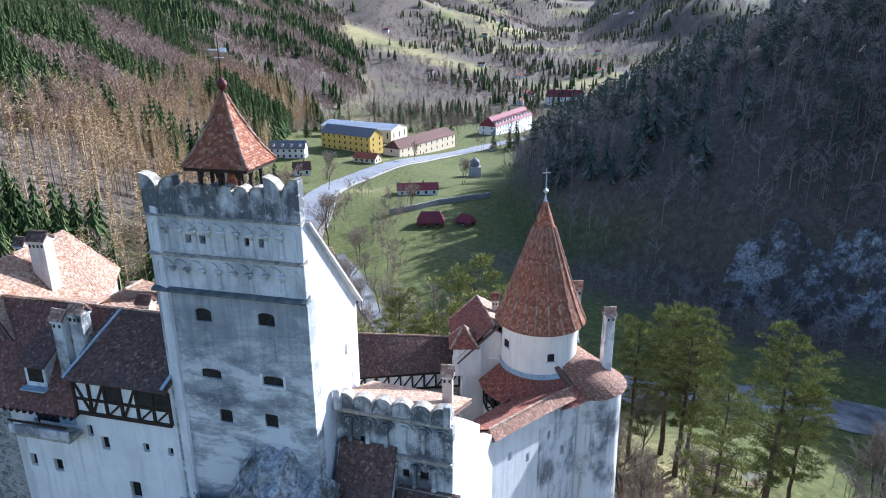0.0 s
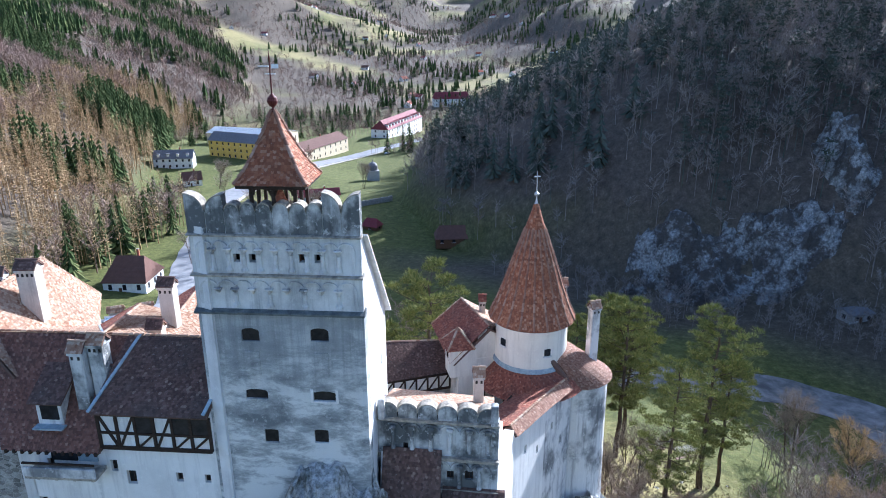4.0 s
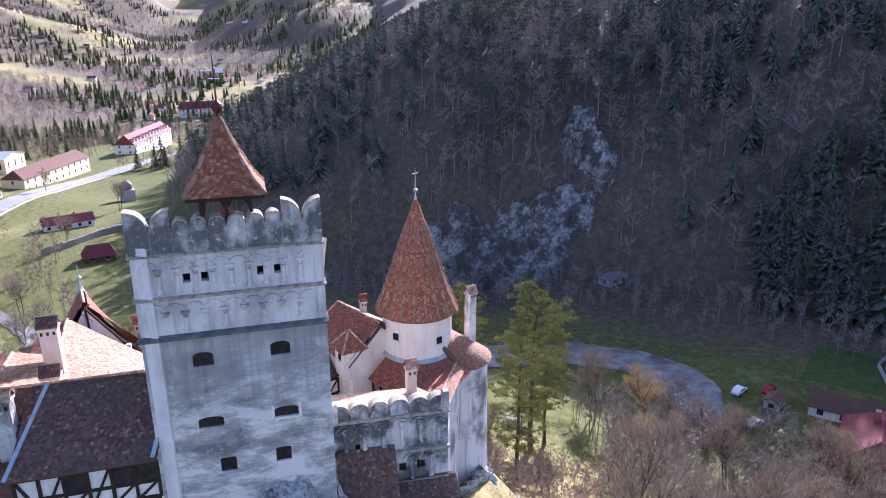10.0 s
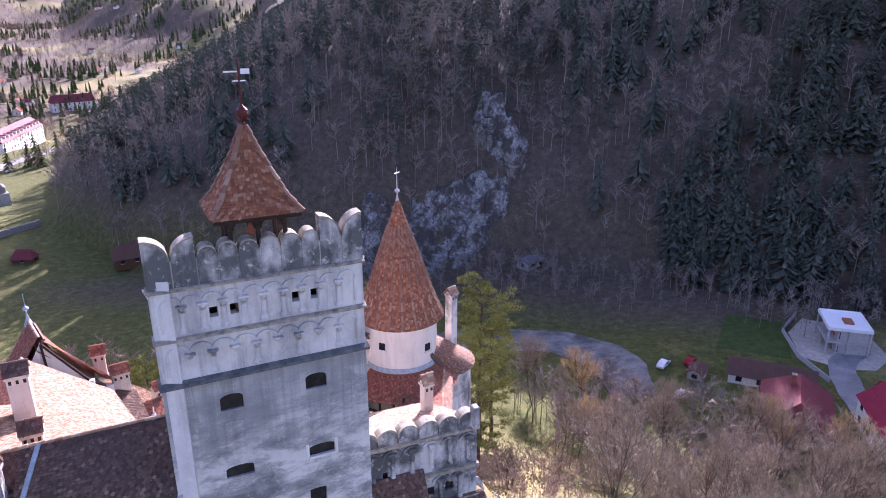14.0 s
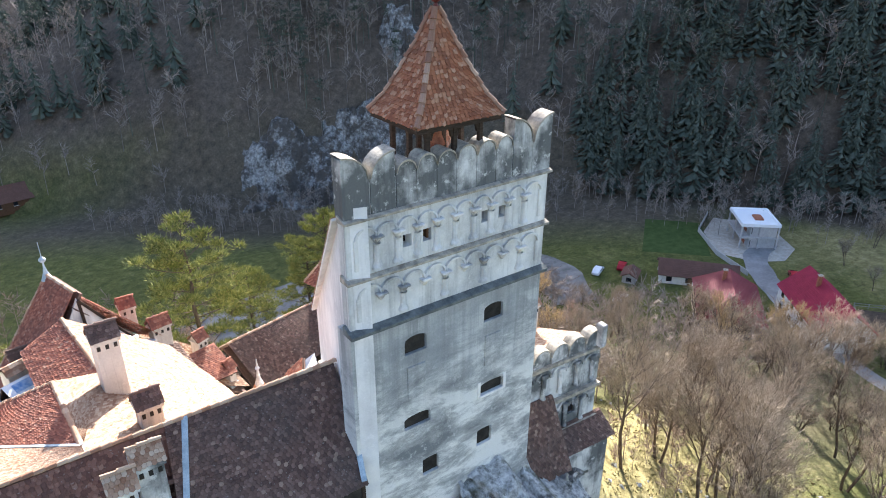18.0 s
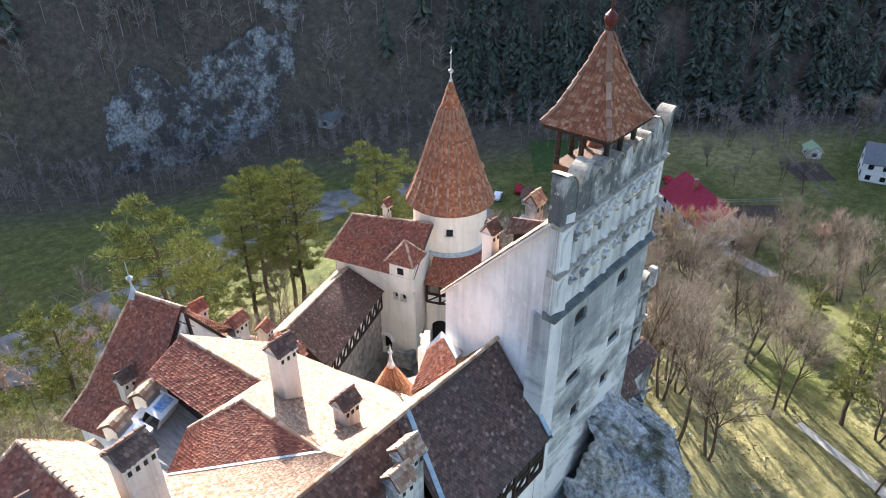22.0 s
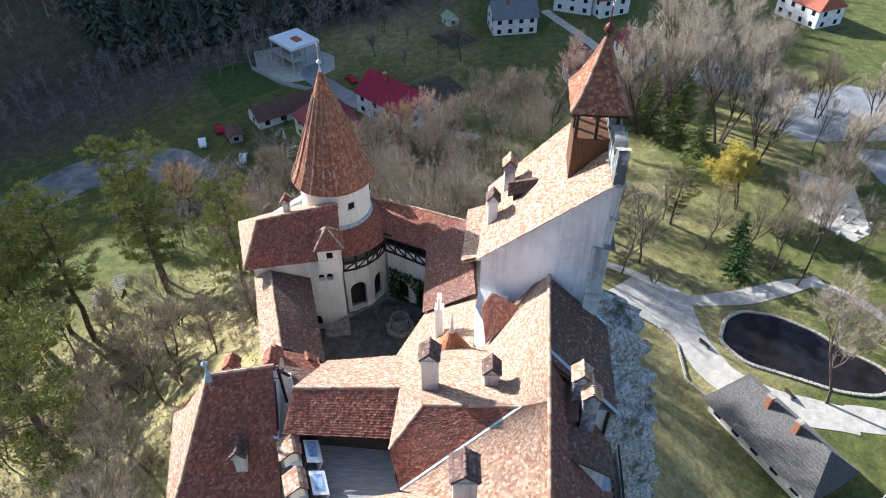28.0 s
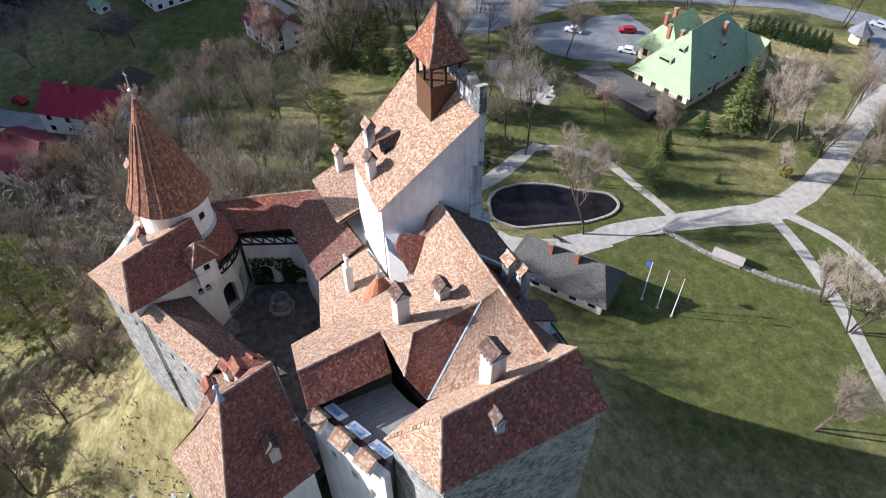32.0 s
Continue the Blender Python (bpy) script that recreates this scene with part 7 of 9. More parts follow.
# ---------------------------------------------------------------- woods
def far_conifer(rng):
    verts, faces = [], []
    tiers = 6
    for t in range(tiers):
        z0, z1 = 0.10 + 0.82 * t / tiers, 0.10 + 0.82 * (t + 1.9) / tiers
        r = 0.17 * (1 - t / tiers) ** 0.8 + 0.02
        n = 8
        base = len(verts)
        for k in range(n):
            a = 2 * math.pi * (k + rng.random() * 0.6) / n
            g = r * (rng.uniform(0.9, 1.2) if k % 2 else rng.uniform(0.45, 0.7))
            verts.append((g * math.cos(a), g * math.sin(a), z0 + rng.uniform(-0.02, 0.02)))
        verts.append((0, 0, min(1.0, z1)))
        faces += [(base + k, base + (k + 1) % n, base + n) for k in range(n)]
    i = len(verts)
    verts += [(0.012, 0, -0.03), (-0.006, 0.01, -0.03), (-0.006, -0.01, -0.03), (0, 0, 0.4)]
    faces += [(i, i + 1, i + 3), (i + 1, i + 2, i + 3), (i + 2, i, i + 3)]
    return np.array(verts), faces


def near_conifer(rng):
    """A spruce of drooping boughs, each its own kite of needles, with gaps between."""
    verts, faces = [], []
    tiers = 9
    for t in range(tiers):
        z = 0.12 + 0.84 * t / tiers
        r = 0.195 * (1.04 - t / tiers) ** 0.85
        for k in range(6):
            a = 2 * math.pi * (k + 0.5 * (t % 2) + rng.uniform(-0.3, 0.3)) / 6
            g = r * rng.uniform(0.7, 1.2)
            w = 0.36 + 0.1 * rng.random()
            drop = g * rng.uniform(0.35, 0.6)
            i = len(verts)
            verts += [(0, 0, z + 0.07), (0.7 * g * math.cos(a - w), 0.7 * g * math.sin(a - w), z - drop * 0.7), (g * math.cos(a), g * math.sin(a), z - drop * 0.8), (0.7 * g * math.cos(a + w), 0.7 * g * math.sin(a + w), z - drop * 0.7)]
            faces += [(i, i + 1, i + 2), (i, i + 2, i + 3)]
    i = len(verts)
    verts += [(0.012, 0, -0.03), (-0.006, 0.01, -0.03), (-0.006, -0.01, -0.03), (0, 0, 1.0)]
    faces += [(i, i + 1, i + 3), (i + 1, i + 2, i + 3), (i + 2, i, i + 3)]
    return np.array(verts), faces


def fine_conifer(rng):
    """A spruce with many short boughs, for the dense stand."""
    verts, faces = [], []
    tiers = 17
    for t in range(tiers):
        z = 0.10 + 0.87 * t / tiers
        r = 0.18 * (1.03 - t / tiers) ** 0.8
        for k in range(8):
            a = rng.uniform(0, 6.28)
            g = r * rng.uniform(0.55, 1.25)
            w = 0.24 + 0.12 * rng.random()
            lift = rng.uniform(-0.02, 0.02)
            drop = g * rng.uniform(0.1, 0.5)
            i = len(verts)
            verts += [(0.15 * g * math.cos(a), 0.15 * g * math.sin(a), z + 0.03 + lift), (0.75 * g * math.cos(a - w), 0.75 * g * math.sin(a - w), z - drop * 0.6 + lift), (g * math.cos(a), g * math.sin(a), z - drop * 0.8 + lift), (0.75 * g * math.cos(a + w), 0.75 * g * math.sin(a + w), z - drop * 0.6 + lift)]
            faces += [(i, i + 1, i + 2), (i, i + 2, i + 3)]
    i = len(verts)
    verts += [(0.012, 0, -0.03), (-0.006, 0.01, -0.03), (-0.006, -0.01, -0.03), (0, 0, 1.0)]
    faces += [(i, i + 1, i + 3), (i + 1, i + 2, i + 3), (i + 2, i, i + 3)]
    return np.array(verts), faces


def far_pine(rng):
    """A pine with a clear stem and a few flat pads of needles towards the top."""
    verts, faces = [], []
    for k in range(11):
        a, z = rng.uniform(0, 6.28), 0.52 + 0.47 * rng.random() ** 0.8
        r = rng.uniform(0.03, 0.17) * (1.35 - 1.1 * z)
        c = Vector((r * math.cos(a), r * math.sin(a), z))
        pad = rng.uniform(0.05, 0.085)
        for m in range(11):
            v = Vector((rng.gauss(0, 1), rng.gauss(0, 1), rng.gauss(0.1, 0.5))).normalized()
            p = c + Vector((v.x, v.y, v.z * 0.4)) * pad * rng.uniform(0.2, 0.8)
            d = (v + Vector((0, 0, 0.25))) * pad * rng.uniform(0.5, 0.9)
            s = d.cross(Vector((rng.gauss(0, 1), rng.gauss(0, 1), rng.gauss(0, 1)))).normalized() * 0.014
            i = len(verts)
            verts += [tuple(p - s), tuple(p + s), tuple(p + d)]
            faces.append((i, i + 1, i + 2))
    i = len(verts)
    verts += [(0.011, 0, -0.03), (-0.006, 0.010, -0.03), (-0.006, -0.010, -0.03), (0, 0, 0.97)]
    faces += [(i, i + 1, i + 3), (i + 1, i + 2, i + 3), (i + 2, i, i + 3)]
    return np.array(verts), faces


def far_bare(rng):
    verts, faces = [], []
    i = 0
    verts += [(0.012, 0, -0.03), (-0.006, 0.010, -0.03), (-0.006, -0.010, -0.03), (rng.uniform(-0.03, 0.03), rng.uniform(-0.03, 0.03), 0.75)]
    faces += [(0, 1, 3), (1, 2, 3), (2, 0, 3)]
    for k in range(34):
        z = rng.uniform(0.25, 0.78)
        a = rng.uniform(0, 6.28)
        out = rng.uniform(0.08, 0.24)
        b = Vector((0.02 * math.cos(a), 0.02 * math.sin(a), z))
        if k > 12:
            b = Vector((out * 0.55 * math.cos(a), out * 0.55 * math.sin(a), z))
        d = Vector((out * math.cos(a + rng.gauss(0, 0.5)), out * math.sin(a + rng.gauss(0, 0.5)), rng.uniform(0.10, 0.26)))
        s = d.cross(Vector((rng.gauss(0, 1), rng.gauss(0, 1), rng.gauss(0, 1)))).normalized() * (0.007 if k < 12 else 0.011)
        i = len(verts)
        verts += [tuple(b - s), tuple(b + s), tuple(b + d)]
        faces.append((i, i + 1, i + 2))
    return np.array(verts), faces


def far_larch(rng):
    """A tall bare larch: clear stem, fine tan twigs in a narrow cone."""
    verts, faces = [], []
    verts += [(0.010, 0, -0.03), (-0.005, 0.009, -0.03), (-0.005, -0.009, -0.03), (rng.uniform(-0.02, 0.02), rng.uniform(-0.02, 0.02), 1.0)]
    faces += [(0, 1, 3), (1, 2, 3), (2, 0, 3)]
    for k in range(110):
        z = 0.32 + 0.68 * rng.random() ** 0.8
        a = rng.uniform(0, 6.28)
        reach = 0.15 * (1.08 - z) ** 0.7 * rng.uniform(0.5, 1.2)
        f = rng.uniform(0.0, 0.7)
        b = Vector((reach * f * math.cos(a), reach * f * math.sin(a), z))
        d = Vector((math.cos(a + rng.gauss(0, 0.4)), math.sin(a + rng.gauss(0, 0.4)), rng.uniform(-0.3, 0.3))) * (reach * 0.6)
        s = d.cross(Vector((rng.gauss(0, 1), rng.gauss(0, 1), rng.gauss(0, 1)))).normalized() * 0.0065
        i = len(verts)
        verts += [tuple(b - s), tuple(b + s), tuple(b + d)]
        faces.append((i, i + 1, i + 2))
    return np.array(verts), faces


def woods(name, spots, kinds, material, label, seed):
    """Many far trees as one mesh. spots: x, y, height."""
    rng = random.Random(seed)
    temps = [kinds(rng) for _ in range(7)]
    zs = heights(np.array([s[0] for s in spots]), np.array([s[1] for s in spots]))
    vs, fs, base = [], [], 0
    for (x, y, h), z in zip(spots, zs):
        v, f = temps[rng.randrange(7)]
        a = rng.uniform(0, 6.28)
        c, s = math.cos(a), math.sin(a)
        w = h * rng.uniform(0.85, 1.25)
        vs.append(np.stack([x + (v[:, 0] * c - v[:, 1] * s) * w, y + (v[:, 0] * s + v[:, 1] * c) * w, z - 0.2 + v[:, 2] * h], 1))
        fs += [tuple(k + base for k in t) for t in f]
        base += len(v)
    allv = np.concatenate(vs)
    return tagged(data_object(name, allv.tolist(), fs, material), label, "woods", kind="stuff")


def scatter(n, xr, yr, test, hr, seed):
    rng = random.Random(seed)
    out = []
    xs = np.array([rng.uniform(*xr) for _ in range(n)])
    ys = np.array([rng.uniform(*yr) for _ in range(n)])
    ok = test(xs, ys)
    return [(x, y, rng.uniform(*hr)) for x, y, o in zip(xs, ys, ok) if o]


def right_wood(lo, hi):
    return lambda x, y: (side_distance(x, y, RIGHT_FOOT) > lo) & (side_distance(x, y, RIGHT_FOOT) < hi)


def left_wood(lo, hi):
    return lambda x, y: (side_distance(x, y, LEFT_FOOT) > lo) & (side_distance(x, y, LEFT_FOOT) < hi)


def near_bare(rng):
    """A bare crown with more and finer twigs, for woods nearer by."""
    verts, faces = [], []
    lean = Vector((rng.uniform(-0.04, 0.04), rng.uniform(-0.04, 0.04), 0.8))
    verts += [(0.010, 0, -0.03), (-0.005, 0.008, -0.03), (-0.005, -0.008, -0.03), tuple(lean)]
    faces += [(0, 1, 3), (1, 2, 3), (2, 0, 3)]
    for k in range(12):
        z = rng.uniform(0.38, 0.8)
        a = rng.uniform(0, 6.28)
        b = lean * (z / 0.8)
        b.z = z - 0.03
        d = Vector((math.cos(a) * 0.16, math.sin(a) * 0.16, rng.uniform(0.08, 0.2))) * rng.uniform(0.6, 1.15)
        for m in range(10):
            p = b + d * (m / 10)
            e = d * 0.35 + Vector((rng.gauss(0, 0.045), rng.gauss(0, 0.045), rng.gauss(0.02, 0.04)))
            if m == 0:
                p, e = b, d
            s = e.cross(Vector((rng.gauss(0, 1), rng.gauss(0, 1), rng.gauss(0, 1)))).normalized() * (0.005 if m else 0.004)
            i = len(verts)
            verts += [tuple(p - s), tuple(p + s), tuple(p + e)]
            faces.append((i, i + 1, i + 2))
    return np.array(verts), faces


def leafy(x, y, size, seed):
    return float(wave(np.array([x]), np.array([y]), size, seed)[0])


# the shaded hill: bare trees, with spruces and pines in drifts
def off_rock(p):
    return all(math.hypot(p[0] - cx, (p[1] - cy) * 1.2) > r for cx, cy, r in ((56, 181, 10), (70, 174, 13), (84, 171, 12), (98, 168, 14), (117, 176, 7), (118, 186, 7)))


rw = [p for p in scatter(12500, (-70, 420), (-60, 1150), right_wood(1, 300), (11, 18), 41) if off_rock(p)]
woods("near_bare_woods", [p for p in rw if p[1] < 300][:4300], near_bare, HAZE_TWIG, "bare grey-brown wood on the shaded hill", 50)
woods("bare_woods", [p for p in rw if p[1] >= 300], far_bare, HAZE_TWIG, "bare brown deciduous wood on the shaded hill", 51)
rw2 = [p for p in scatter(7000, (-70, 420), (-60, 1150), right_wood(10, 300), (14, 22), 42) if off_rock(p)]
dark_drift = [p for p in rw2 if leafy(p[0], p[1], 38, 15) > -0.05]
light_drift = [p for p in rw2 if leafy(p[0], p[1], 38, 15) <= -0.05]
woods("spruce_hill_woods", dark_drift[:2300], near_conifer, HAZE_SPRUCE, "dark spruces on the shaded hill", 49)
woods("pine_woods", light_drift[:1900], far_pine, HAZE_SPRUCE, "tall pines with clear stems along the wooded hill", 52)
crest = [p for p in scatter(900, (70, 165), (190, 270), right_wood(12, 140), (12, 19), 85)]
woods("crest_woods", crest[::2][:330], near_bare, HAZE_TWIG, "bare trees on the crest of the hill", 86)
woods("crest_pines", crest[1::2][:200], far_pine, HAZE_SPRUCE, "pines on the crest of the hill", 87)
stand = [p for p in scatter(5200, (140, 340), (-90, 130), right_wood(-4, 75), (13, 23), 71)]
woods("spruce_stand", stand[:850], fine_conifer, HAZE_SPRUCE, "dense dark spruces behind the houses", 72)
thicket = scatter(900, (50, 104), (26, 78), lambda x, y: (np.hypot(x - 104, y - 47) > 11) & (np.hypot(x - 98, y - 70) > 13) & (np.hypot(x - 43, y - 62) > 14), (7, 13), 73)
woods("slope_thicket", thicket[:190], near_bare, HAZE_TWIG, "thicket of bare young trees below the castle", 74)
brush = [p for p in scatter(1500, (-34, 34), (24, 64), lambda x, y: (plan_distance(x, y) > 3) & (wave(x, y, 9, 31) > -0.1), (1.2, 3.4), 79)]
knoll = scatter(700, (22, 62), (12, 62), lambda x, y: (plan_distance(x, y) > 4) & (wave(x, y, 7, 33) > -0.2) & (np.hypot(x - 41, y - 66) > 9), (2, 6.5), 81)
woods("knoll_brush", knoll[:340], near_bare, BEECH_TWIG, "brown thorn brush on the castle knoll", 82)
stream_line = [(10, 96), (-20, 118), (-39, 138), (-52, 155), (-66, 182), (-80, 202), (-84, 240), (-92, 280)]
bank = scatter(1500, (-110, 20), (85, 290), lambda x, y: (np.abs(side_distance(x, y, stream_line)) > 6) & (np.abs(side_distance(x, y, stream_line)) < 17), (6, 13), 83)
woods("stream_trees", bank[:190], near_bare, BEECH_TWIG, "bare alders along the stream", 84)
woods("slope_brush", brush[:620], near_bare, BEECH_TWIG, "low brown brush on the dry slope below the castle", 80)
# the sunny slope opposite: tan larches at its foot, mauve beeches above, dark spruces in drifts
lwd = scatter(11500, (-520, -110), (20, 620), left_wood(2, 330), (16, 24), 43)
drift = [(p, leafy(p[0], p[1], 42, 21), side_distance(np.array([p[0]]), np.array([p[1]]), LEFT_FOOT)[0]) for p in lwd]
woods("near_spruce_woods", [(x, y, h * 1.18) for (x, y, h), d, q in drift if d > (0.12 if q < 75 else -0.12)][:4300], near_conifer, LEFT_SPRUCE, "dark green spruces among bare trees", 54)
woods("tall_larch_woods", [(x, y, h * 1.1) for (x, y, h), d, q in drift if d <= 0.12 and q < 75][:2300], far_larch, FAR_LARCH, "tall tan larches with clear stems on the slope", 59)
woods("beech_woods", [(x, y, h * 1.05) for (x, y, h), d, q in drift if d <= -0.12 and q >= 55][:2600], near_bare, BEECH_TWIG, "sunlit mauve-brown beeches on the slope", 53)
foot_wood = scatter(1500, (-230, -121), (50, 262), lambda x, y: (side_distance(x, y, LEFT_FOOT) < 4) & (np.hypot(x + 108, y - 174) > 16), (14, 23), 75)
woods("foot_larch_woods", foot_wood[::2], far_larch, FAR_LARCH, "tall tan larches at the foot of the slope", 76)
woods("foot_beech_woods", foot_wood[1::4], near_bare, BEECH_TWIG, "bare brown trees at the foot of the slope", 77)
woods("foot_spruce_woods", foot_wood[3::8], near_conifer, LEFT_SPRUCE, "spruces at the foot of the slope", 78)
lwf = scatter(7000, (-900, -150), (600, 1400), left_wood(2, 420), (15, 24), 58)
woods("larch_woods", [p for p in lwf if leafy(p[0], p[1], 60, 22) <= -0.2], far_bare, BEECH_TWIG, "bare brown wood on the slope", 60)
woods("spruce_woods", [p for p in lwf if leafy(p[0], p[1], 60, 22) > -0.2], far_conifer, LEFT_SPRUCE, "dark spruces on the slope", 61)
def clear_of_town(p):
    return all(math.hypot(p[0] - cx, p[1] - cy) > r for cx, cy, r in ((-165, 434, 32), (-180, 500, 42), (-126, 425, 26), (-112, 490, 30), (-88, 560, 24), (-70, 625, 26), (-75, 530, 30), (-42, 800, 30), (-40, 580, 26), (-110, 410, 26), (-20, 640, 20)))


town = [p for p in scatter(1500, (-270, 60), (470, 700), lambda x, y: (side_distance(x, y, RIGHT_FOOT) < 0) & (wave(x, y, 35, 4) > -0.4), (9, 17), 62) if clear_of_town(p)]
woods("town_trees", town, near_bare, BEECH_TWIG, "bare trees among the valley buildings", 63)
woods("town_spruces", [(x + 7, y + 5, h * 1.3) for x, y, h in town[::7] if clear_of_town((x + 7, y + 5))], near_conifer, LEFT_SPRUCE, "dark spruces among the valley buildings", 64)
fw = scatter(15000, (-900, 700), (690, 2600), lambda x, y: (wave(x, y, 90, 9) > -0.4) & (side_distance(x, y, RIGHT_FOOT) < 20), (11, 19), 44)
woods("far_bare_woods", fw[:10500], far_bare, BEECH_TWIG, "patches of bare wood far up the valley", 55)
fw2 = scatter(9000, (-900, 700), (660, 2600), lambda x, y: (wave(x, y, 70, 12) > 0.15) & (side_distance(x, y, RIGHT_FOOT) < 20), (12, 20), 45)
woods("far_spruce_woods", fw2, far_conifer, LEFT_SPRUCE, "spruce groups far up the valley", 56)
vb = scatter(4200, (-60, 260), (10, 190), lambda x, y: (side_distance(x, y, RIGHT_FOOT) < -2) & (side_distance(x, y, RIGHT_FOOT) > -26), (5, 10), 46)
woods("riverside_bushes", vb, near_bare, HAZE_TWIG, "bare bushes along the stream bank", 57)

# ---------------------------------------------------------------- valley buildings
def house(name, label, x, y, rot, length, width, wall_h, roof_h, wall_mat, roof_mat, storeys=2, hip=0.0, z=None, windows=4, chimneys=1, over=0.5, dormers=0, group="village houses"):
    """A house with walls, pitched or hipped roof, windows in rows, a door and chimneys."""
    zb = ground_z(x, y) - 0.3 if z is None else z
    h = thing(name, label, "house", group, at=(x, y, zb))
    h.rotation_euler = (0, 0, radians(rot))
    L, W = length / 2, width / 2
    bm = bmesh.new()
    add_prism(bm, [(-L, -W), (L, -W), (L, W), (-L, W)], -1.5, wall_h)
    if hip <= 0:
        for s in (-1, 1):
            vs = [bm.verts.new((s * L, -W, wall_h)), bm.verts.new((s * L, W, wall_h)), bm.verts.new((s * L, 0, wall_h + roof_h)), bm.verts.new((s * (L - 0.2), -W, wall_h)), bm.verts.new((s * (L - 0.2), W, wall_h)), bm.verts.new((s * (L - 0.2), 0, wall_h + roof_h))]
            bm.faces.new(vs[:3])
            bm.faces.new(vs[3:])
    part("wall", bm, wall_mat, h)
    o = over
    dz = -o * roof_h / W
    rl = L + o - hip
    top = wall_h + roof_h + 0.12
    ev = wall_h + dz + 0.12
    roof = []
    for s in (-1, 1):
        roof.append([(-s * (L + o), s * -(W + o), ev), (s * (L + o), s * -(W + o), ev), (s * rl, 0, top), (-s * rl, 0, top)])
    if hip > 0:
        for s in (-1, 1):
            roof.append([(s * (L + o), -s * (W + o), ev), (s * (L + o), s * (W + o), ev), (s * rl, 0, top), (s * rl, 0, top)])
    for q in roof:
        a, b, c, d = [Vector(v) for v in q]
        n = (b - a).cross(c - a).normalized()
        n = n if n.z > 0 else -n
        tri = (c - d).length < 0.01
        vs = [a, b, c] + ([] if tri else [d])
        lo = [v - n * 0.18 for v in vs]
        m = len(vs)
        faces = [tuple(range(m)), tuple(range(2 * m - 1, m - 1, -1))] + [(i, i + m, (i + 1) % m + m, (i + 1) % m) for i in range(m)]
        rp = data_object("roof", vs + lo, faces, roof_mat, h)
        bm = bmesh.new()
        k = max(3, int((c - b).length / 0.45))
        for r in range(1, k):
            f = r / k
            p0, p1 = a.lerp(d if not tri else c, f), b.lerp(c, f)
            if (p1 - p0).length > 0.2:
                add_beam(bm, p0 + n * 0.02, p1 + n * 0.02, 0.06, 0.05)
        tagged(part("roof_ribbing", bm, roof_mat, rp), kind="stuff")
    fh = wall_h / storeys
    for s in range(storeys):
        for face in (-1, 1):
            for k in range(windows):
                u = -L + length * (k + 0.5) / windows
                w = part("window", box((u, face * (W + 0.02), fh * s + fh * 0.55), (min(1.2, length / windows * 0.5), 0.08, fh * 0.45)), DARK_GLASS, h)
                part("window_frame", box((u, face * (W + 0.05), fh * s + fh * 0.30), (min(1.2, length / windows * 0.5) + 0.2, 0.14, 0.1)), METAL_WHITE, w)
        n2 = max(1, int(windows * width / length))
        for face in (-1, 1):
            for k in range(n2):
                u = -W + width * (k + 0.5) / n2
                part("window", box((face * (L + 0.02), u, fh * s + fh * 0.55), (0.08, min(1.2, width / n2 * 0.45), fh * 0.45)), DARK_GLASS, h)
    part("door", box((-L * 0.2, -(W + 0.03), 1.05), (1.0, 0.08, 2.1)), WOOD_BROWN, h)
    for k in range(chimneys):
        ch = part("chimney", box((L * (0.3 - 0.55 * k), W * 0.2, wall_h + roof_h * 0.85), (0.7, 0.7, roof_h * 0.8 + 0.6), 0, 0.03), BRICK, h)
        part("chimney_cap", box((L * (0.3 - 0.55 * k), W * 0.2, wall_h + roof_h * 1.25 + 0.35), (0.9, 0.9, 0.14)), CAP_STONE, ch)
    for k in range(dormers):
        u = -L + length * (k + 0.5) / dormers
        d = part("dormer", prism([(u - 0.7, -W * 0.85), (u + 0.7, -W * 0.85), (u + 0.7, -W * 0.2), (u - 0.7, -W * 0.2)], wall_h, wall_h + roof_h * 0.55), wall_mat, h)
        part("dormer_roof", prism([(u - 0.9, -W * 0.95), (u + 0.9, -W * 0.95), (u + 0.9, -W * 0.1), (u - 0.9, -W * 0.1)], wall_h + roof_h * 0.55, wall_h + roof_h * 0.62), roof_mat, d)
    return h


def painted(name, col, rough=0.6):
    c2 = tuple(min(1, v * 1.25) for v in col)
    return simple(name, col, c2, 0.8, rough)


CRIMSON = painted("crimson_metal_roof", (0.22, 0.022, 0.045), 0.8)
DULL_RED = painted("dull_red_roof", (0.17, 0.042, 0.048), 0.7)
CLAY = painted("clay_roof", (0.30, 0.10, 0.06), 0.8)
GREY_ROOF = painted("grey_roof", (0.16, 0.16, 0.17), 0.6)
BROWN_ROOF = painted("brown_roof", (0.12, 0.065, 0.05), 0.8)
PALE_ROOF = painted("pale_metal_roof", (0.50, 0.52, 0.54), 0.4)
GREEN_ROOF = painted("green_copper_roof", (0.285, 0.355, 0.215), 0.6)
YELLOW = painted("yellow_render", (0.58, 0.40, 0.10), 0.85)
CREAM = painted("cream_render", (0.62, 0.52, 0.36), 0.85)
WHITE = painted("white_render", (0.68, 0.67, 0.64), 0.85)
CONCRETE = painted("raw_concrete", (0.36, 0.35, 0.34), 0.9)
SHINGLE = simple("grey_wood_shingle", (0.075, 0.07, 0.066), (0.17, 0.16, 0.15), 1.5, 0.9, 0, 0.6, 0.06, (3, 3, 3))

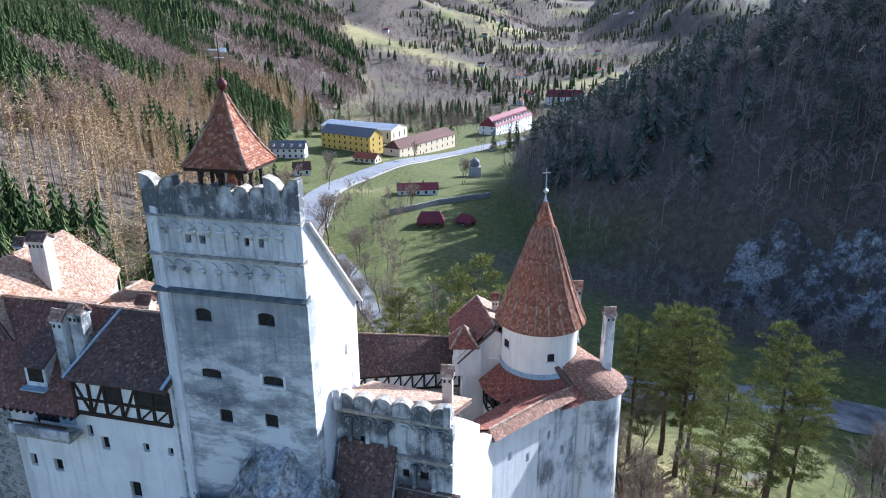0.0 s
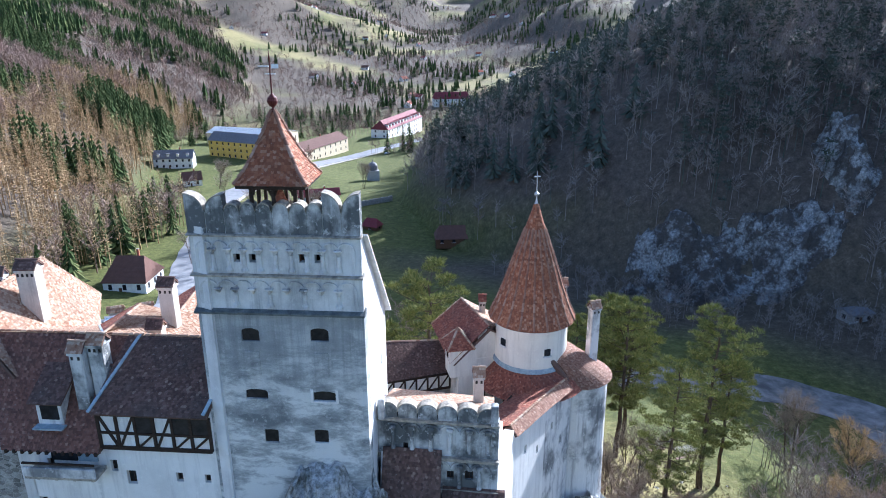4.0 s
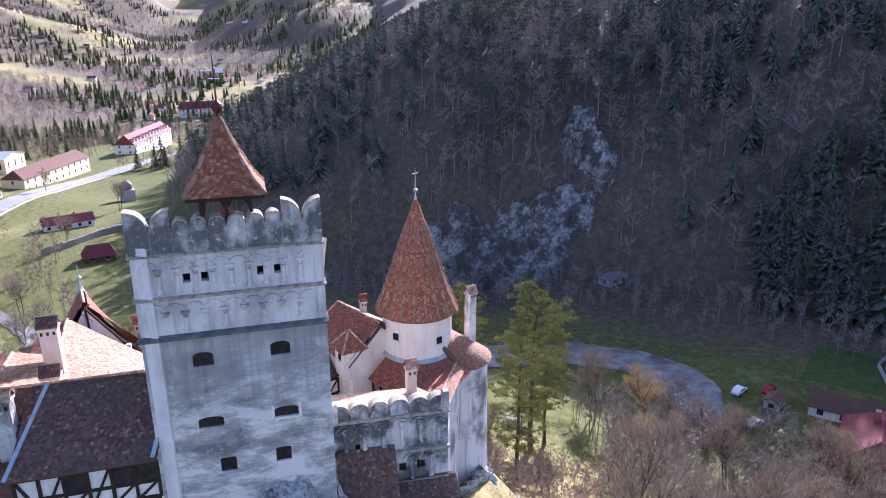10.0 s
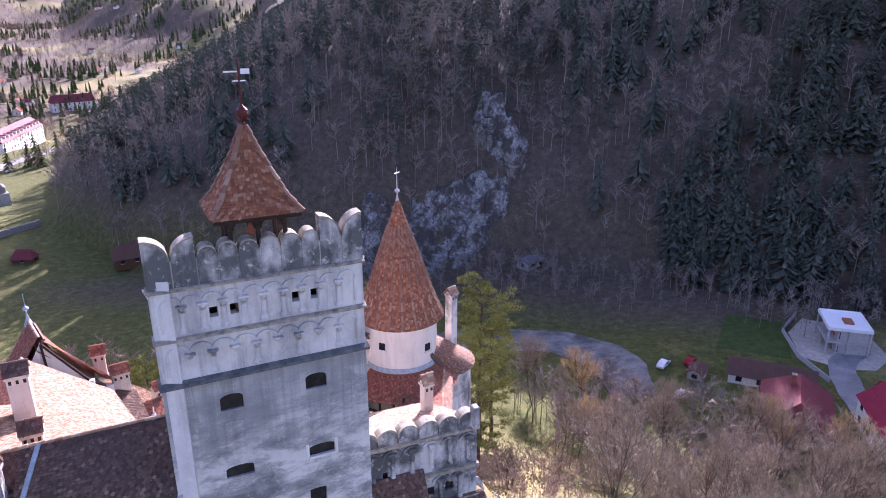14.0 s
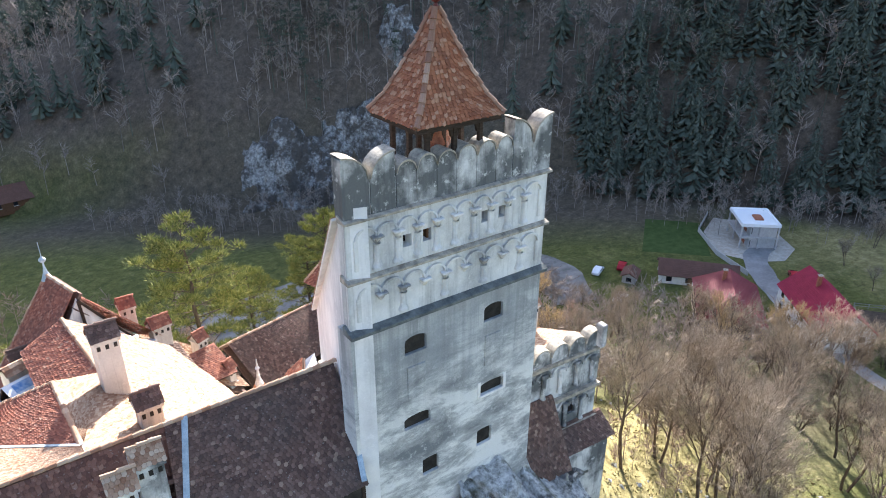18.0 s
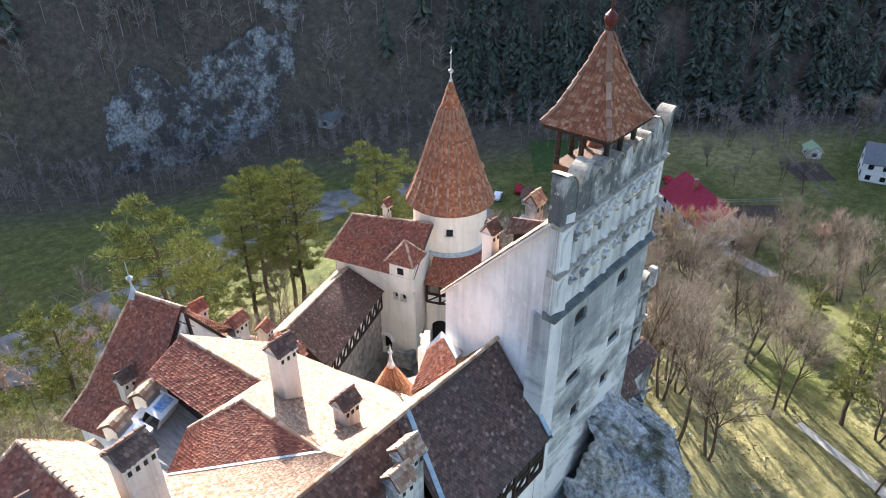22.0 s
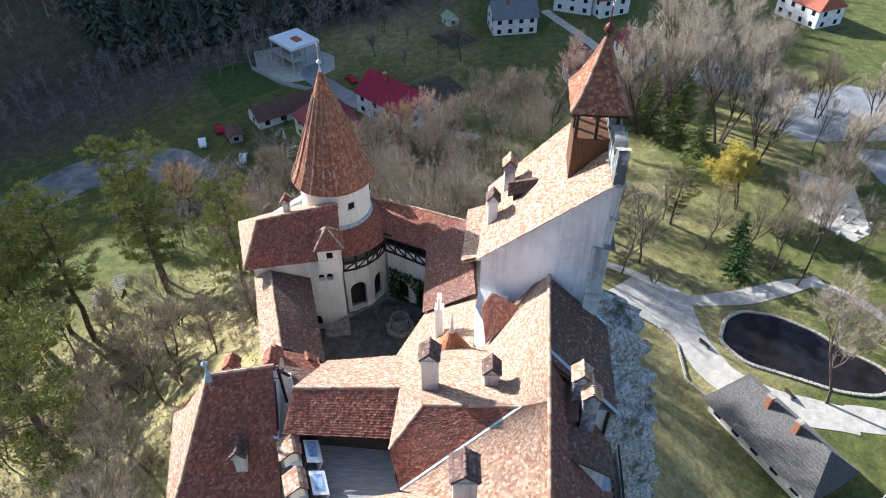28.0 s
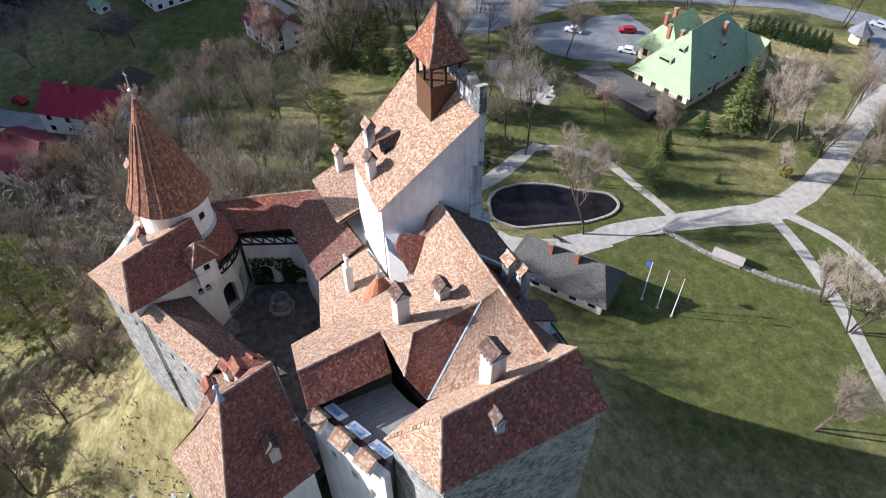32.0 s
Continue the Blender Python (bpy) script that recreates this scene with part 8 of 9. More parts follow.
house("red_roof_house", "white house with a bright crimson metal roof", 115, 32.5, 51, 18.5, 10.5, 5.4, 4.2, WHITE, CRIMSON, 2, 0, windows=4, chimneys=1)
house("red_roof_house", "house with a dull red hipped roof", 103.5, 46, 39, 16.5, 12, 4.8, 4.2, CREAM, DULL_RED, 2, 3.0, windows=3)
house("farm_shed", "long low white shed with a brown roof", 115, 61, -50, 16.5, 7, 2.6, 2.2, WHITE, BROWN_ROOF, 1, 0, windows=4, chimneys=0)
house("grey_roof_house", "white two-storey house with a grey roof", 168, 6, 105, 13, 9, 5.5, 3.5, WHITE, GREY_ROOF, 2, 0, windows=4)
house("red_roof_house", "white house with a red tiled roof", 184, -22, 25, 14, 10, 6, 4, WHITE, CLAY, 2, 2.5, windows=4)
house("red_roof_house", "house with a dark red roof behind trees", 129, -14, 15, 14, 9, 5, 3.6, WHITE, DULL_RED, 2, 0, windows=4)
house("grey_roof_house", "tall white house with a pale grey roof", 137, -42, 25, 10, 8, 7, 3.5, WHITE, PALE_ROOF, 2, 0, windows=3)
house("red_roof_house", "low house with a dark red roof", 146, -28, 20, 12, 8, 4, 3, WHITE, DULL_RED, 1, 0, windows=3)
house("red_roof_house", "white house with clay-red roof", 174, -80, 30, 15, 10, 6, 4, WHITE, CLAY, 2, 2.0, windows=4)
house("red_roof_house", "white house with clay-red roof", 206, -70, 10, 13, 10, 6, 4, WHITE, CLAY, 2, 2.0, windows=4)
house("red_roof_house", "white house with clay-red roof", 212, -30, 40, 13, 9, 5, 4, WHITE, CLAY, 2, 0, windows=3)
house("garden_hut", "small grey garden hut by the stream", 112, 152, 18, 8, 5, 2.8, 0.8, CONCRETE, GREY_ROOF, 1, 0, windows=2, chimneys=0)
house("garden_hut", "small dark garden shed", 103, 70, 30, 4, 3, 2.2, 0.8, CONCRETE, BROWN_ROOF, 1, 0, windows=1, chimneys=0)

house("garden_hut", "small hut with a green roof among gardens", 169.7, 24.7, 30, 4.5, 3.5, 2.3, 1.2, WHITE, GREEN_ROOF, 1, 0, windows=1, chimneys=0)
house("cottage", "small white cottage with a brown roof", 207, -5, 20, 8, 6, 3, 2.2, WHITE, BROWN_ROOF, 1, 0, windows=2, chimneys=1)
house("red_roof_house", "white house with a red roof and balconies", 185, -14, 70, 12, 10, 6, 3.6, WHITE, CLAY, 2, 2, windows=3)
SOIL = simple("dug_soil", (0.045, 0.034, 0.026), (0.10, 0.078, 0.06), 1.4, 0.95, 0, 0.8, 0.1)
patch("garden_plot", [(118, 26), (129.5, 32), (136, 22), (128, 17)], SOIL, "dug brown vegetable garden", "garden", 0.09)
patch("garden_plot", [(152, 22), (160, 30), (166, 22), (158, 15)], SOIL, "dug brown vegetable garden", "garden", 0.09)
LAWN = simple("mown_lawn", (0.035, 0.060, 0.016), (0.065, 0.095, 0.028), 0.6, 0.95, 0, 0.6, 0.08)
patch("lawn", [(134, 91), (143, 80), (128, 66), (117, 78)], LAWN, "green mown lawn", "lawn", 0.07)
patch("lawn", [(172, 16), (184, 8), (178, -8), (166, -3), (174, 4)], LAWN, "green mown lawn", "lawn", 0.07)


def fence(name, label, pts, gap, height, material):
    """Posts with two rails along a line on the ground."""
    f = thing(name, label, "fence", kind="structure")
    for p, q in zip(pts, pts[1:]):
        n = max(1, int(math.dist(p, q) / gap))
        last = None
        for k in range(n + 1):
            u = k / n
            x, y = p[0] + (q[0] - p[0]) * u, p[1] + (q[1] - p[1]) * u
            z = ground_z(x, y)
            part("post", box((x, y, z + height / 2), (0.14, 0.14, height)), material, f)
            if last:
                bm = bmesh.new()
                for hh in (0.45, 0.9):
                    add_beam(bm, (*last[:2], last[2] + height * hh), (x, y, z + height * hh), 0.06, 0.12)
                part("rail", bm, material, f)
            last = (x, y, z)


fence("garden_fence", "grey wooden fence across the gardens", [(185, 47), (166, 31), (146.5, 14.3)], 3.0, 1.4, DECK)
fence("garden_fence", "grey wooden fence round a plot", [(117, 26), (129.5, 33), (138, 22)], 2.5, 1.2, DECK)
strip("lane", [(182, -4), (168, -12), (152, -19), (140, -22)], [3, 3, 3.2, 3.2], GRAVEL, "narrow gravel lane between houses", "path", 0.09)
# unfinished concrete house
uh = thing("unfinished_house", "unfinished two-storey concrete house with a flat white roof", "house", "village houses", at=(144.5, 66, ground_z(144.5, 66) - 0.3))
uh.rotation_euler = (0, 0, radians(-131))
for z in (0.0, 3.2, 6.4):
    part("slab", box((0, 0, z), (11, 9.4, 0.35)), METAL_WHITE if z > 6 else CONCRETE, uh)
for sx in (-5.2, 0, 5.2):
    for sy in (-4.4, 0, 4.4):
        part("column", box((sx, sy, 3.2), (0.35, 0.35, 6.4)), CONCRETE, uh)
part("core_wall", box((0.6, 0.9, 3.2), (8.8, 6.4, 6.2)), CONCRETE, uh)
for k in range(3):
    part("window_opening", box((-1.5 + 3 * k, -1.95, 4.9), (1.4, 0.1, 1.6)), DARK_FILL, uh)
    part("window_opening", box((-1.5 + 3 * k, -1.95, 1.6), (1.4, 0.1, 1.6)), DARK_FILL, uh)
for z in (0.5, 3.7):
    part("brick_infill", box((-0.6, -2.36, z + 0.35), (6.2, 0.12, 0.9)), BRICK, uh, "unrendered brick infill")
for sx in (-1, 1):
    part("parapet", box((sx * 5.35, 0, 6.75), (0.25, 9.2, 0.45)), METAL_WHITE, uh)
for sy in (-1, 1):
    part("parapet", box((0, sy * 4.55, 6.75), (10.4, 0.25, 0.45)), METAL_WHITE, uh)
part("hatch", box((0.5, 0.5, 6.75), (3, 2, 0.5)), BRICK, uh)

# buildings up the valley
house("school", "long yellow building with a dark roof", -165, 434, -20, 46, 14, 12, 5, YELLOW, GREY_ROOF, 3, 0, windows=9, chimneys=0, group="valley buildings")
house("sports_hall", "long hall with a pale metal roof", -180, 500, -12, 66, 26, 10, 3, CREAM, PALE_ROOF, 1, 0, windows=10, chimneys=0, group="valley buildings")
house("school_annex", "cream two-storey building with a pale brown roof", -120, 458, 72, 74, 14, 9, 5, CREAM, BROWN_ROOF, 2, 3.0, windows=10, chimneys=1, group="valley buildings")
house("hotel", "long white hotel with a red mansard roof", -77, 592, 76, 84, 16, 12, 7, WHITE, DULL_RED, 3, 2.0, windows=14, chimneys=0, group="valley buildings", dormers=12)
house("hotel", "far white hotel with a red roof", -42, 800, 15, 42, 16, 9, 7, WHITE, DULL_RED, 2, 2.0, windows=9, chimneys=0, group="valley buildings")
house("guest_house", "white guest house with a dark roof", -195, 394, 12, 24, 10, 7, 4.5, WHITE, GREY_ROOF, 2, 0, windows=6, group="valley buildings", dormers=4)
house("cottage", "cottage with a dark brown roof", -163, 346, 30, 10, 8, 4, 4, WHITE, BROWN_ROOF, 1, 0, windows=2, group="valley buildings")
house("cottage", "low white cottage with a red roof by the road", -76, 296, 20, 20, 8, 3.2, 2.6, WHITE, DULL_RED, 1, 0, windows=5, group="valley buildings")
house("customs_house", "low white house with a dark brown hipped roof", -108, 174, 3, 14, 14, 4.2, 6.5, WHITE, BROWN_ROOF, 1, 3, windows=3, group="valley buildings")
house("cottage", "low cottage with a clay roof", -138, 392, -10, 16, 8, 3.5, 3, CREAM, CLAY, 1, 0, windows=4, group="valley buildings")
house("log_house", "old wooden house with a dark red shingle roof", -55, 243, 15, 11, 7, 2.6, 3.6, WOOD_BROWN, DULL_RED, 1, 2, windows=2, chimneys=0, group="open-air museum houses")
house("log_house", "old wooden house with a dark red shingle roof", -41, 249, -20, 7, 5, 2.2, 2.6, WOOD_BROWN, DULL_RED, 1, 1.5, windows=1, chimneys=0, group="open-air museum houses")
house("log_house", "old wooden house with a brown shingle roof", -5, 230, 8, 14, 8, 2.8, 4, WOOD_BROWN, BROWN_ROOF, 1, 2, windows=3, chimneys=0, group="open-air museum houses")
rv = random.Random(77)
for k in range(46):
    x, y = rv.uniform(-560, 120), rv.uniform(720, 2000)
    if side_distance(np.array([x]), np.array([y]), RIGHT_FOOT)[0] < -10:
        house("cottage", "small far village house with a red roof", x, y, rv.uniform(0, 180), rv.uniform(9, 14), 8, 4, 3.4, WHITE, rv.choice([CLAY, DULL_RED, BROWN_ROOF]), 1, 0, windows=2, chimneys=0, group="far village houses")

# chapel
chapel = thing("chapel", "small domed stone chapel by the road", "chapel", at=(-62, 372, ground_z(-62, 372)))
part("nave", box((0, 0, 3), (7, 7, 7), 0.3), CONCRETE, chapel)
part("dome", lathe((0, 0, 6.4), [(3.0, 0), (3.0, 2), (2.8, 3.2), (1.9, 4.4), (0.6, 5.0), (0.2, 5.4), (0.05, 6.5)], 16), GREY_ROOF, chapel)

# ---------------------------------------------------------------- roads, stream, park
strip("road", [(-75, 120), (-100, 200), (-109, 237), (-122, 276), (-132, 325), (-125, 367), (-110, 430), (-82, 492), (-40, 560), (-20, 640)], [12, 13, 13.5, 14, 15, 14, 12, 11, 10, 9], ASPHALT, "grey two-lane valley road", "road", 0.25, 4)
strip("pavement", [(-67, 122), (-91, 201), (-100, 238), (-113, 277), (-123, 325), (-116, 364), (-102, 428), (-75, 489)], [2.6] * 8, GRAVEL, "pale concrete pavement along the road", "pavement", 0.4, 4)
strip("stream", [(10, 96), (-20, 118), (-39, 138), (-52, 155), (-66, 182), (-80, 202)], [9, 8, 7, 6, 5, 3], RIVERBED, "shallow stream over pale gravel", "stream", 0.2, 3)
strip("stream", [(-8, 112), (8, 109), (24, 108), (50, 107), (76, 112), (92, 104), (92, 84), (86, 70)], [12, 15, 15, 15, 16, 16, 14, 9], RIVERBED, "shallow stream with pale gravel banks", "stream", 0.22, 3)
strip("garden_path", [(41, -129), (30, -106), (25, -95), (21, -84), (20, -74), (24, -63), (26, -55), (28, -49), (28, -43)], [6, 5, 5, 5, 5.5, 4.5, 4.2, 4.2, 4.4], GRAVEL, "pale gravel park path", "path")
strip("garden_path", [(20, -74), (13, -73), (1, -69), (-4, -67), (-16, -61), (-40, -50)], [2.2] * 6, GRAVEL, "narrow pale gravel path", "path", 0.08)
strip("garden_path", [(20, -76), (10, -80), (-6, -78)], [2, 2, 2], GRAVEL, "narrow pale gravel path", "path", 0.07)
strip("garden_path", [(26, -58), (32, -58), (38, -57), (45, -57), (53, -52), (56, -45), (51, -34), (49, -27)], [1.8] * 8, GRAVEL, "narrow gravel path round the pond", "path", 0.08)
patch("turning_place", [(46, -9.6), (49.2, -12.7), (54, -17.6), (49.7, -25.4), (44, -25.4), (40, -23.5), (41.9, -19.1), (44.4, -15.2), (43.1, -10.1)], GRAVEL, "gravel turning place with a kerb", "path", 0.10)
strip("garden_path", [(47, -21.5), (42, -23.6), (37, -24.6), (33, -26.5), (30.2, -30), (28.5, -36), (27.5, -44)], [7, 5, 5, 5.5, 5.5, 5, 4.5], GRAVEL, "pale gravel park path", "path", 0.075)
strip("garden_path", [(59, -4), (56.5, -10), (54.6, -15.4), (52.5, -19)], [1.4, 1.4, 1.6, 2.2], GRAVEL, "narrow gravel path up the slope", "path", 0.08)
strip("garden_path", [(48.5, -24), (48.8, -31.1), (50.4, -37), (53.8, -43.2), (56.3, -47.7)], [2.4, 2, 2, 2, 2], GRAVEL, "narrow gravel path", "path", 0.085)
tk = thing("turning_kerb", "low rubble kerb round the grass island", "kerb", kind="structure")
for p, q in zip([(46, -9.4), (43, -9.9), (44.2, -15.2), (41.7, -19.1), (38.6, -21.6), (31.6, -21.8)], [(43, -9.9), (44.2, -15.2), (41.7, -19.1), (38.6, -21.6), (31.6, -21.8), (28.4, -24.8)]):
    n = max(1, int(math.dist(p, q) / 0.6))
    for k in range(n):
        f = (k + 0.5) / n
        x, y = p[0] + (q[0] - p[0]) * f, p[1] + (q[1] - p[1]) * f
        part("stone", box((x, y, ground_z(x, y) + 0.12), (0.56, 0.35, 0.4 + 0.08 * math.sin(k * 2.3)), math.atan2(q[1] - p[1], q[0] - p[0]), 0.05), CAP_STONE, tk)
patch("forecourt", [(101, -58), (113, -50), (129, -76), (120, -100), (106, -98), (103, -76)], ASPHALT, "pale asphalt forecourt beside the lane", "car park", 0.07)
patch("car_park", [(99.4, -67), (98.9, -75.3), (94, -98), (84, -98), (72.8, -84), (80.9, -72.9), (86, -69)], ASPHALT, "grey asphalt car park", "car park", 0.08)
strip("road", [(140, -30), (122, -60), (112, -84), (100, -112), (80, -140), (60, -152), (40, -132), (24, -160)], [8] * 8, ASPHALT, "asphalt lane by the park", "road", 0.1)
patch("building_yard", [(131, 66), (139, 76), (149, 80), (156, 68), (148, 56), (140, 54), (134, 58)], GRAVEL, "trampled gravel yard round the unfinished house", "yard", 0.08)
yw = thing("yard_wall", "low white concrete garden wall round the building yard", "wall", kind="structure")
yl = [(126, 55), (130, 66), (138, 77), (149, 82)]
for p, q in zip(yl, yl[1:]):
    n = int(math.dist(p, q) / 2.0)
    for k in range(n):
        f = (k + 0.5) / n
        x, y = p[0] + (q[0] - p[0]) * f, p[1] + (q[1] - p[1]) * f
        part("panel", box((x, y, ground_z(x, y) + 0.5), (math.dist(p, q) / n - 0.03, 0.18, 1.5), math.atan2(q[1] - p[1], q[0] - p[0])), CONCRETE, yw)
strip("lane", [(146, 62), (136, 60), (128, 52), (119, 41), (110, 28), (100, 12)], [5, 5.5, 6, 5, 4, 3.5], ASPHALT, "grey unpaved lane between houses", "road", 0.1)
POND = [(45, -30), (40, -28), (36, -31), (34.4, -36.5), (32.2, -43.2), (32, -48.5), (33.6, -51.5), (37, -51.5), (40, -47), (43.5, -43.5), (46.5, -38), (47, -33)]
patch("pond", POND, WATER, "dark still pond", "pond", 0.10)
kerb = thing("pond_rim", "low pale stone rim round the pond", "kerb", kind="structure")
dense = []
for p, q in zip(POND, POND[1:] + POND[:1]):
    n = max(1, int(math.dist(p, q) / 0.7))
    dense += [(p[0] + (q[0] - p[0]) * k / n, p[1] + (q[1] - p[1]) * k / n) for k in range(n)]
da = np.array(dense)
for _ in range(4):
    da = (np.roll(da, 1, 0) + 2 * da + np.roll(da, -1, 0)) / 4
for k in range(len(da)):
    p, q = da[k], da[(k + 1) % len(da)]
    c = (p + q) / 2
    part("stone", box((c[0], c[1], ground_z(*c) + 0.12), (np.linalg.norm(q - p) * 0.94, 0.55, 0.42), math.atan2(q[1] - p[1], q[0] - p[0]), 0.05), CAP_STONE, kerb)

patch("stream_gravel", [(90, -54), (85, -63), (70, -61), (67, -57), (74, -50)], GRAVEL, "pale gravel bed strewn with boulders", "gravel", 0.07)
rb_ = random.Random(5)
for k in range(26):
    x, y = 68 + rb_.uniform(0, 16), -52 - rb_.uniform(0, 10)
    r = rb_.uniform(0.3, 0.8)
    bld = thing("boulder", "pale grey boulder on the gravel", "boulder", "boulders", at=(x, y, ground_z(x, y) + r * 0.3))
    bm = bmesh.new()
    bmesh.ops.create_icosphere(bm, subdivisions=1, radius=r)
    for v in bm.verts:
        v.co *= rb_.uniform(0.75, 1.2)
    part("stone", bm, ROCK, bld)
rwall = thing("retaining_wall", "long grey stone retaining wall above the meadow", "wall", kind="structure")
rl_ = [(-77, 253), (-67, 264), (-60, 275), (-39, 295)]
for p, q in zip(rl_, rl_[1:]):
    n = int(math.dist(p, q) / 1.6)
    for k in range(n):
        f = (k + 0.5) / n
        x, y = p[0] + (q[0] - p[0]) * f, p[1] + (q[1] - p[1]) * f
        part("stone", box((x, y, ground_z(x, y) + 1.0), (1.66, 0.8, 3.2 + 0.25 * math.sin(k * 1.9)), math.atan2(q[1] - p[1], q[0] - p[0]), 0.06), STONE, rwall)

# shingled lodge
lodge = house("lodge", "low stone lodge with a grey shingled hipped roof", 22.3, -31.3, 34, 15.8, 7.3, 3.6, 3.6, PLASTER_CREAM, SHINGLE, 1, 2.6, windows=5, chimneys=2, over=0.9, group="park buildings")
# green-roofed tea house
tea = house("tea_house", "large park house with a pale green hipped metal roof", 63.05, -93.6, -75.5, 26.8, 13.9, 5.1, 8.3, CREAM, GREEN_ROOF, 1, 8.3, windows=8, chimneys=0, over=1.2, group="park buildings")
house("tea_house_wing", "rear wing with a pale green hipped metal roof", 71.4, -94.0, -75.5, 12, 10.8, 4.9, 6.5, CREAM, GREEN_ROOF, 1, 3, windows=4, chimneys=0, over=1.0, group="park buildings")
house("tea_house_gable", "side gable with a pale green metal roof", 60.9, -105.4, 14.5, 8, 6.4, 4.6, 4.3, CREAM, GREEN_ROOF, 1, 0, windows=2, chimneys=0, over=0.7, group="park buildings")


def roof_dormer(u, v, wide, tall, hip):
    """A shed dormer on the tea house: on its long slope, or on its hipped end."""
    run = 1.17 if hip else 1.19
    z = 3.8 + run * ((u + 14.6) if hip else (8.15 + v)) + 0.1
    back = tall / (run - 0.35)
    prof_ = [(0, z - 0.3), (0, z + tall), (back, z + run * back + 0.02), (back, z - 0.3 + run * back)]
    at_ = (lambda a, w: (u + a, v + w)) if hip else (lambda a, w: (u + w, v + a))
    vs = [(*at_(a, w), h) for w in (-wide / 2, wide / 2) for a, h in prof_]
    d = data_object("dormer", vs, [(0, 1, 2, 3), (7, 6, 5, 4), (0, 4, 5, 1), (1, 5, 6, 2), (2, 6, 7, 3), (3, 7, 4, 0)], GREEN_ROOF, tea)
    front = at_(-0.02, 0)
    part("dormer_window", box((front[0], front[1], z + tall * 0.5), (0.08, wide * 0.75, tall * 0.5) if hip else (wide * 0.75, 0.08, tall * 0.5)), DARK_GLASS, d)


roof_dormer(-3.0, -5.0, 1.5, 0.9, False)
roof_dormer(1.6, -4.2, 1.5, 0.9, False)
roof_dormer(-11.6, 1.6, 3.4, 0.9, True)
roof_dormer(-9.6, -0.6, 1.3, 1.0, True)
for u, v, z, tall in ((3.0, -2.6, 11.3, 3.6), (-7.2, 1.4, 11.6, 3.0), (-4.4, 6.2, 10.0, 3.2), (-2.6, 8.6, 11.4, 2.8), (1.2, 9.0, 11.4, 2.4)):
    tch = part("chimney", box((u, v, z), (0.75, 0.75, tall), 0, 0.03), BRICK, tea)
    part("chimney_cap", box((u, v, z + tall / 2 + 0.06), (0.95, 0.95, 0.14)), CAP_STONE, tch)
fa = thing("flat_annex", "flat grey-roofed annex with dark wooden walls", "house", "park buildings", at=(62.6, -73.2, 0))
fa.rotation_euler = (0, 0, radians(14))
part("wall", box((0, 0, 1.1), (19.6, 7.0, 3.0)), DARK_FILL, fa)
part("roof", box((0, 0, 2.7), (20.6, 8.0, 0.3), 0, 0.05), SHINGLE, fa)
gz = thing("gazebo", "small round kiosk with a pointed grey roof", "kiosk", at=(57, -138.8, 0))
part("kiosk_wall", lathe((0, 0, 0), [(2, 0), (2, 2.6)], 8), CREAM, gz)
part("kiosk_roof", lathe((0, 0, 2.5), [(3, 0), (1.5, 1.2), (0.05, 3)], 8), GREY_ROOF, gz)

# flagpoles
for k, (x, y) in enumerate(((13.6, -40.7), (11.1, -41.8), (8.8, -42.8))):
    fp = thing("flagpole", "white flagpole with a furled flag" if k else "white flagpole with a blue flag", "flagpole", "flagpoles", at=(x, y, ground_z(x, y)))
    part("pole", lathe((0, 0, 0), [(0.09, 0), (0.07, 4), (0.045, 8.5), (0.08, 8.55), (0.02, 8.65)], 10), METAL_WHITE, fp)
    part("footing", box((0, 0, 0.1), (0.5, 0.5, 0.25), 0, 0.03), CONCRETE, fp)
    bm = bmesh.new()
    n = 8
    wide = 1.1 if k == 0 else 0.3
    rows_ = [[bm.verts.new((wide * i / n, 0.08 * math.sin(i * 1.4 + j), 8.3 - 0.13 * j - (0.25 * i / n))) for i in range(n + 1)] for j in range(8)]
    for j in range(7):
        for i in range(n):
            bm.faces.new((rows_[j][i], rows_[j][i + 1], rows_[j + 1][i + 1], rows_[j + 1][i]))
    part("flag", bm, painted("flag_cloth", (0.03, 0.08, 0.35) if k == 0 else (0.35, 0.08, 0.05)), fp)

# low park wall with a gabled stone shelter
pwall = thing("park_wall", "low rubble park wall", "wall", kind="structure")
line = [(25, -54), (17, -57), (7, -63), (1, -68)]
for p, q in zip(line, line[1:]):
    n = int(math.dist(p, q) / 0.8)
    for k in range(n):
        f = (k + 0.5) / n
        x, y = p[0] + (q[0] - p[0]) * f, p[1] + (q[1] - p[1]) * f
        part("stone", box((x, y, ground_z(x, y) + 0.25), (0.76, 0.6, 0.7 + 0.1 * math.sin(k * 2.1)), math.atan2(q[1] - p[1], q[0] - p[0]), 0.06), STONE, pwall)
sh = thing("gabled_shelter", "small pale gabled shelter on the park wall", "shelter", at=(14.2, -59, ground_z(14.2, -59)))
sh.rotation_euler = (0, 0, math.atan2(-6, -10))
part("shelter_wall", box((0, 0, 0.6), (4.6, 1.7, 1.2)), STONE, sh)
for s in (-1, 1):
    part("shelter_roof", prism([(-2.6, 0), (2.6, 0), (2.6, s * 1.25), (-2.6, s * 1.25)], 1.1, [2.05, 2.05, 1.2, 1.2]), painted("pale_shingle", (0.30, 0.265, 0.23), 0.9), sh)

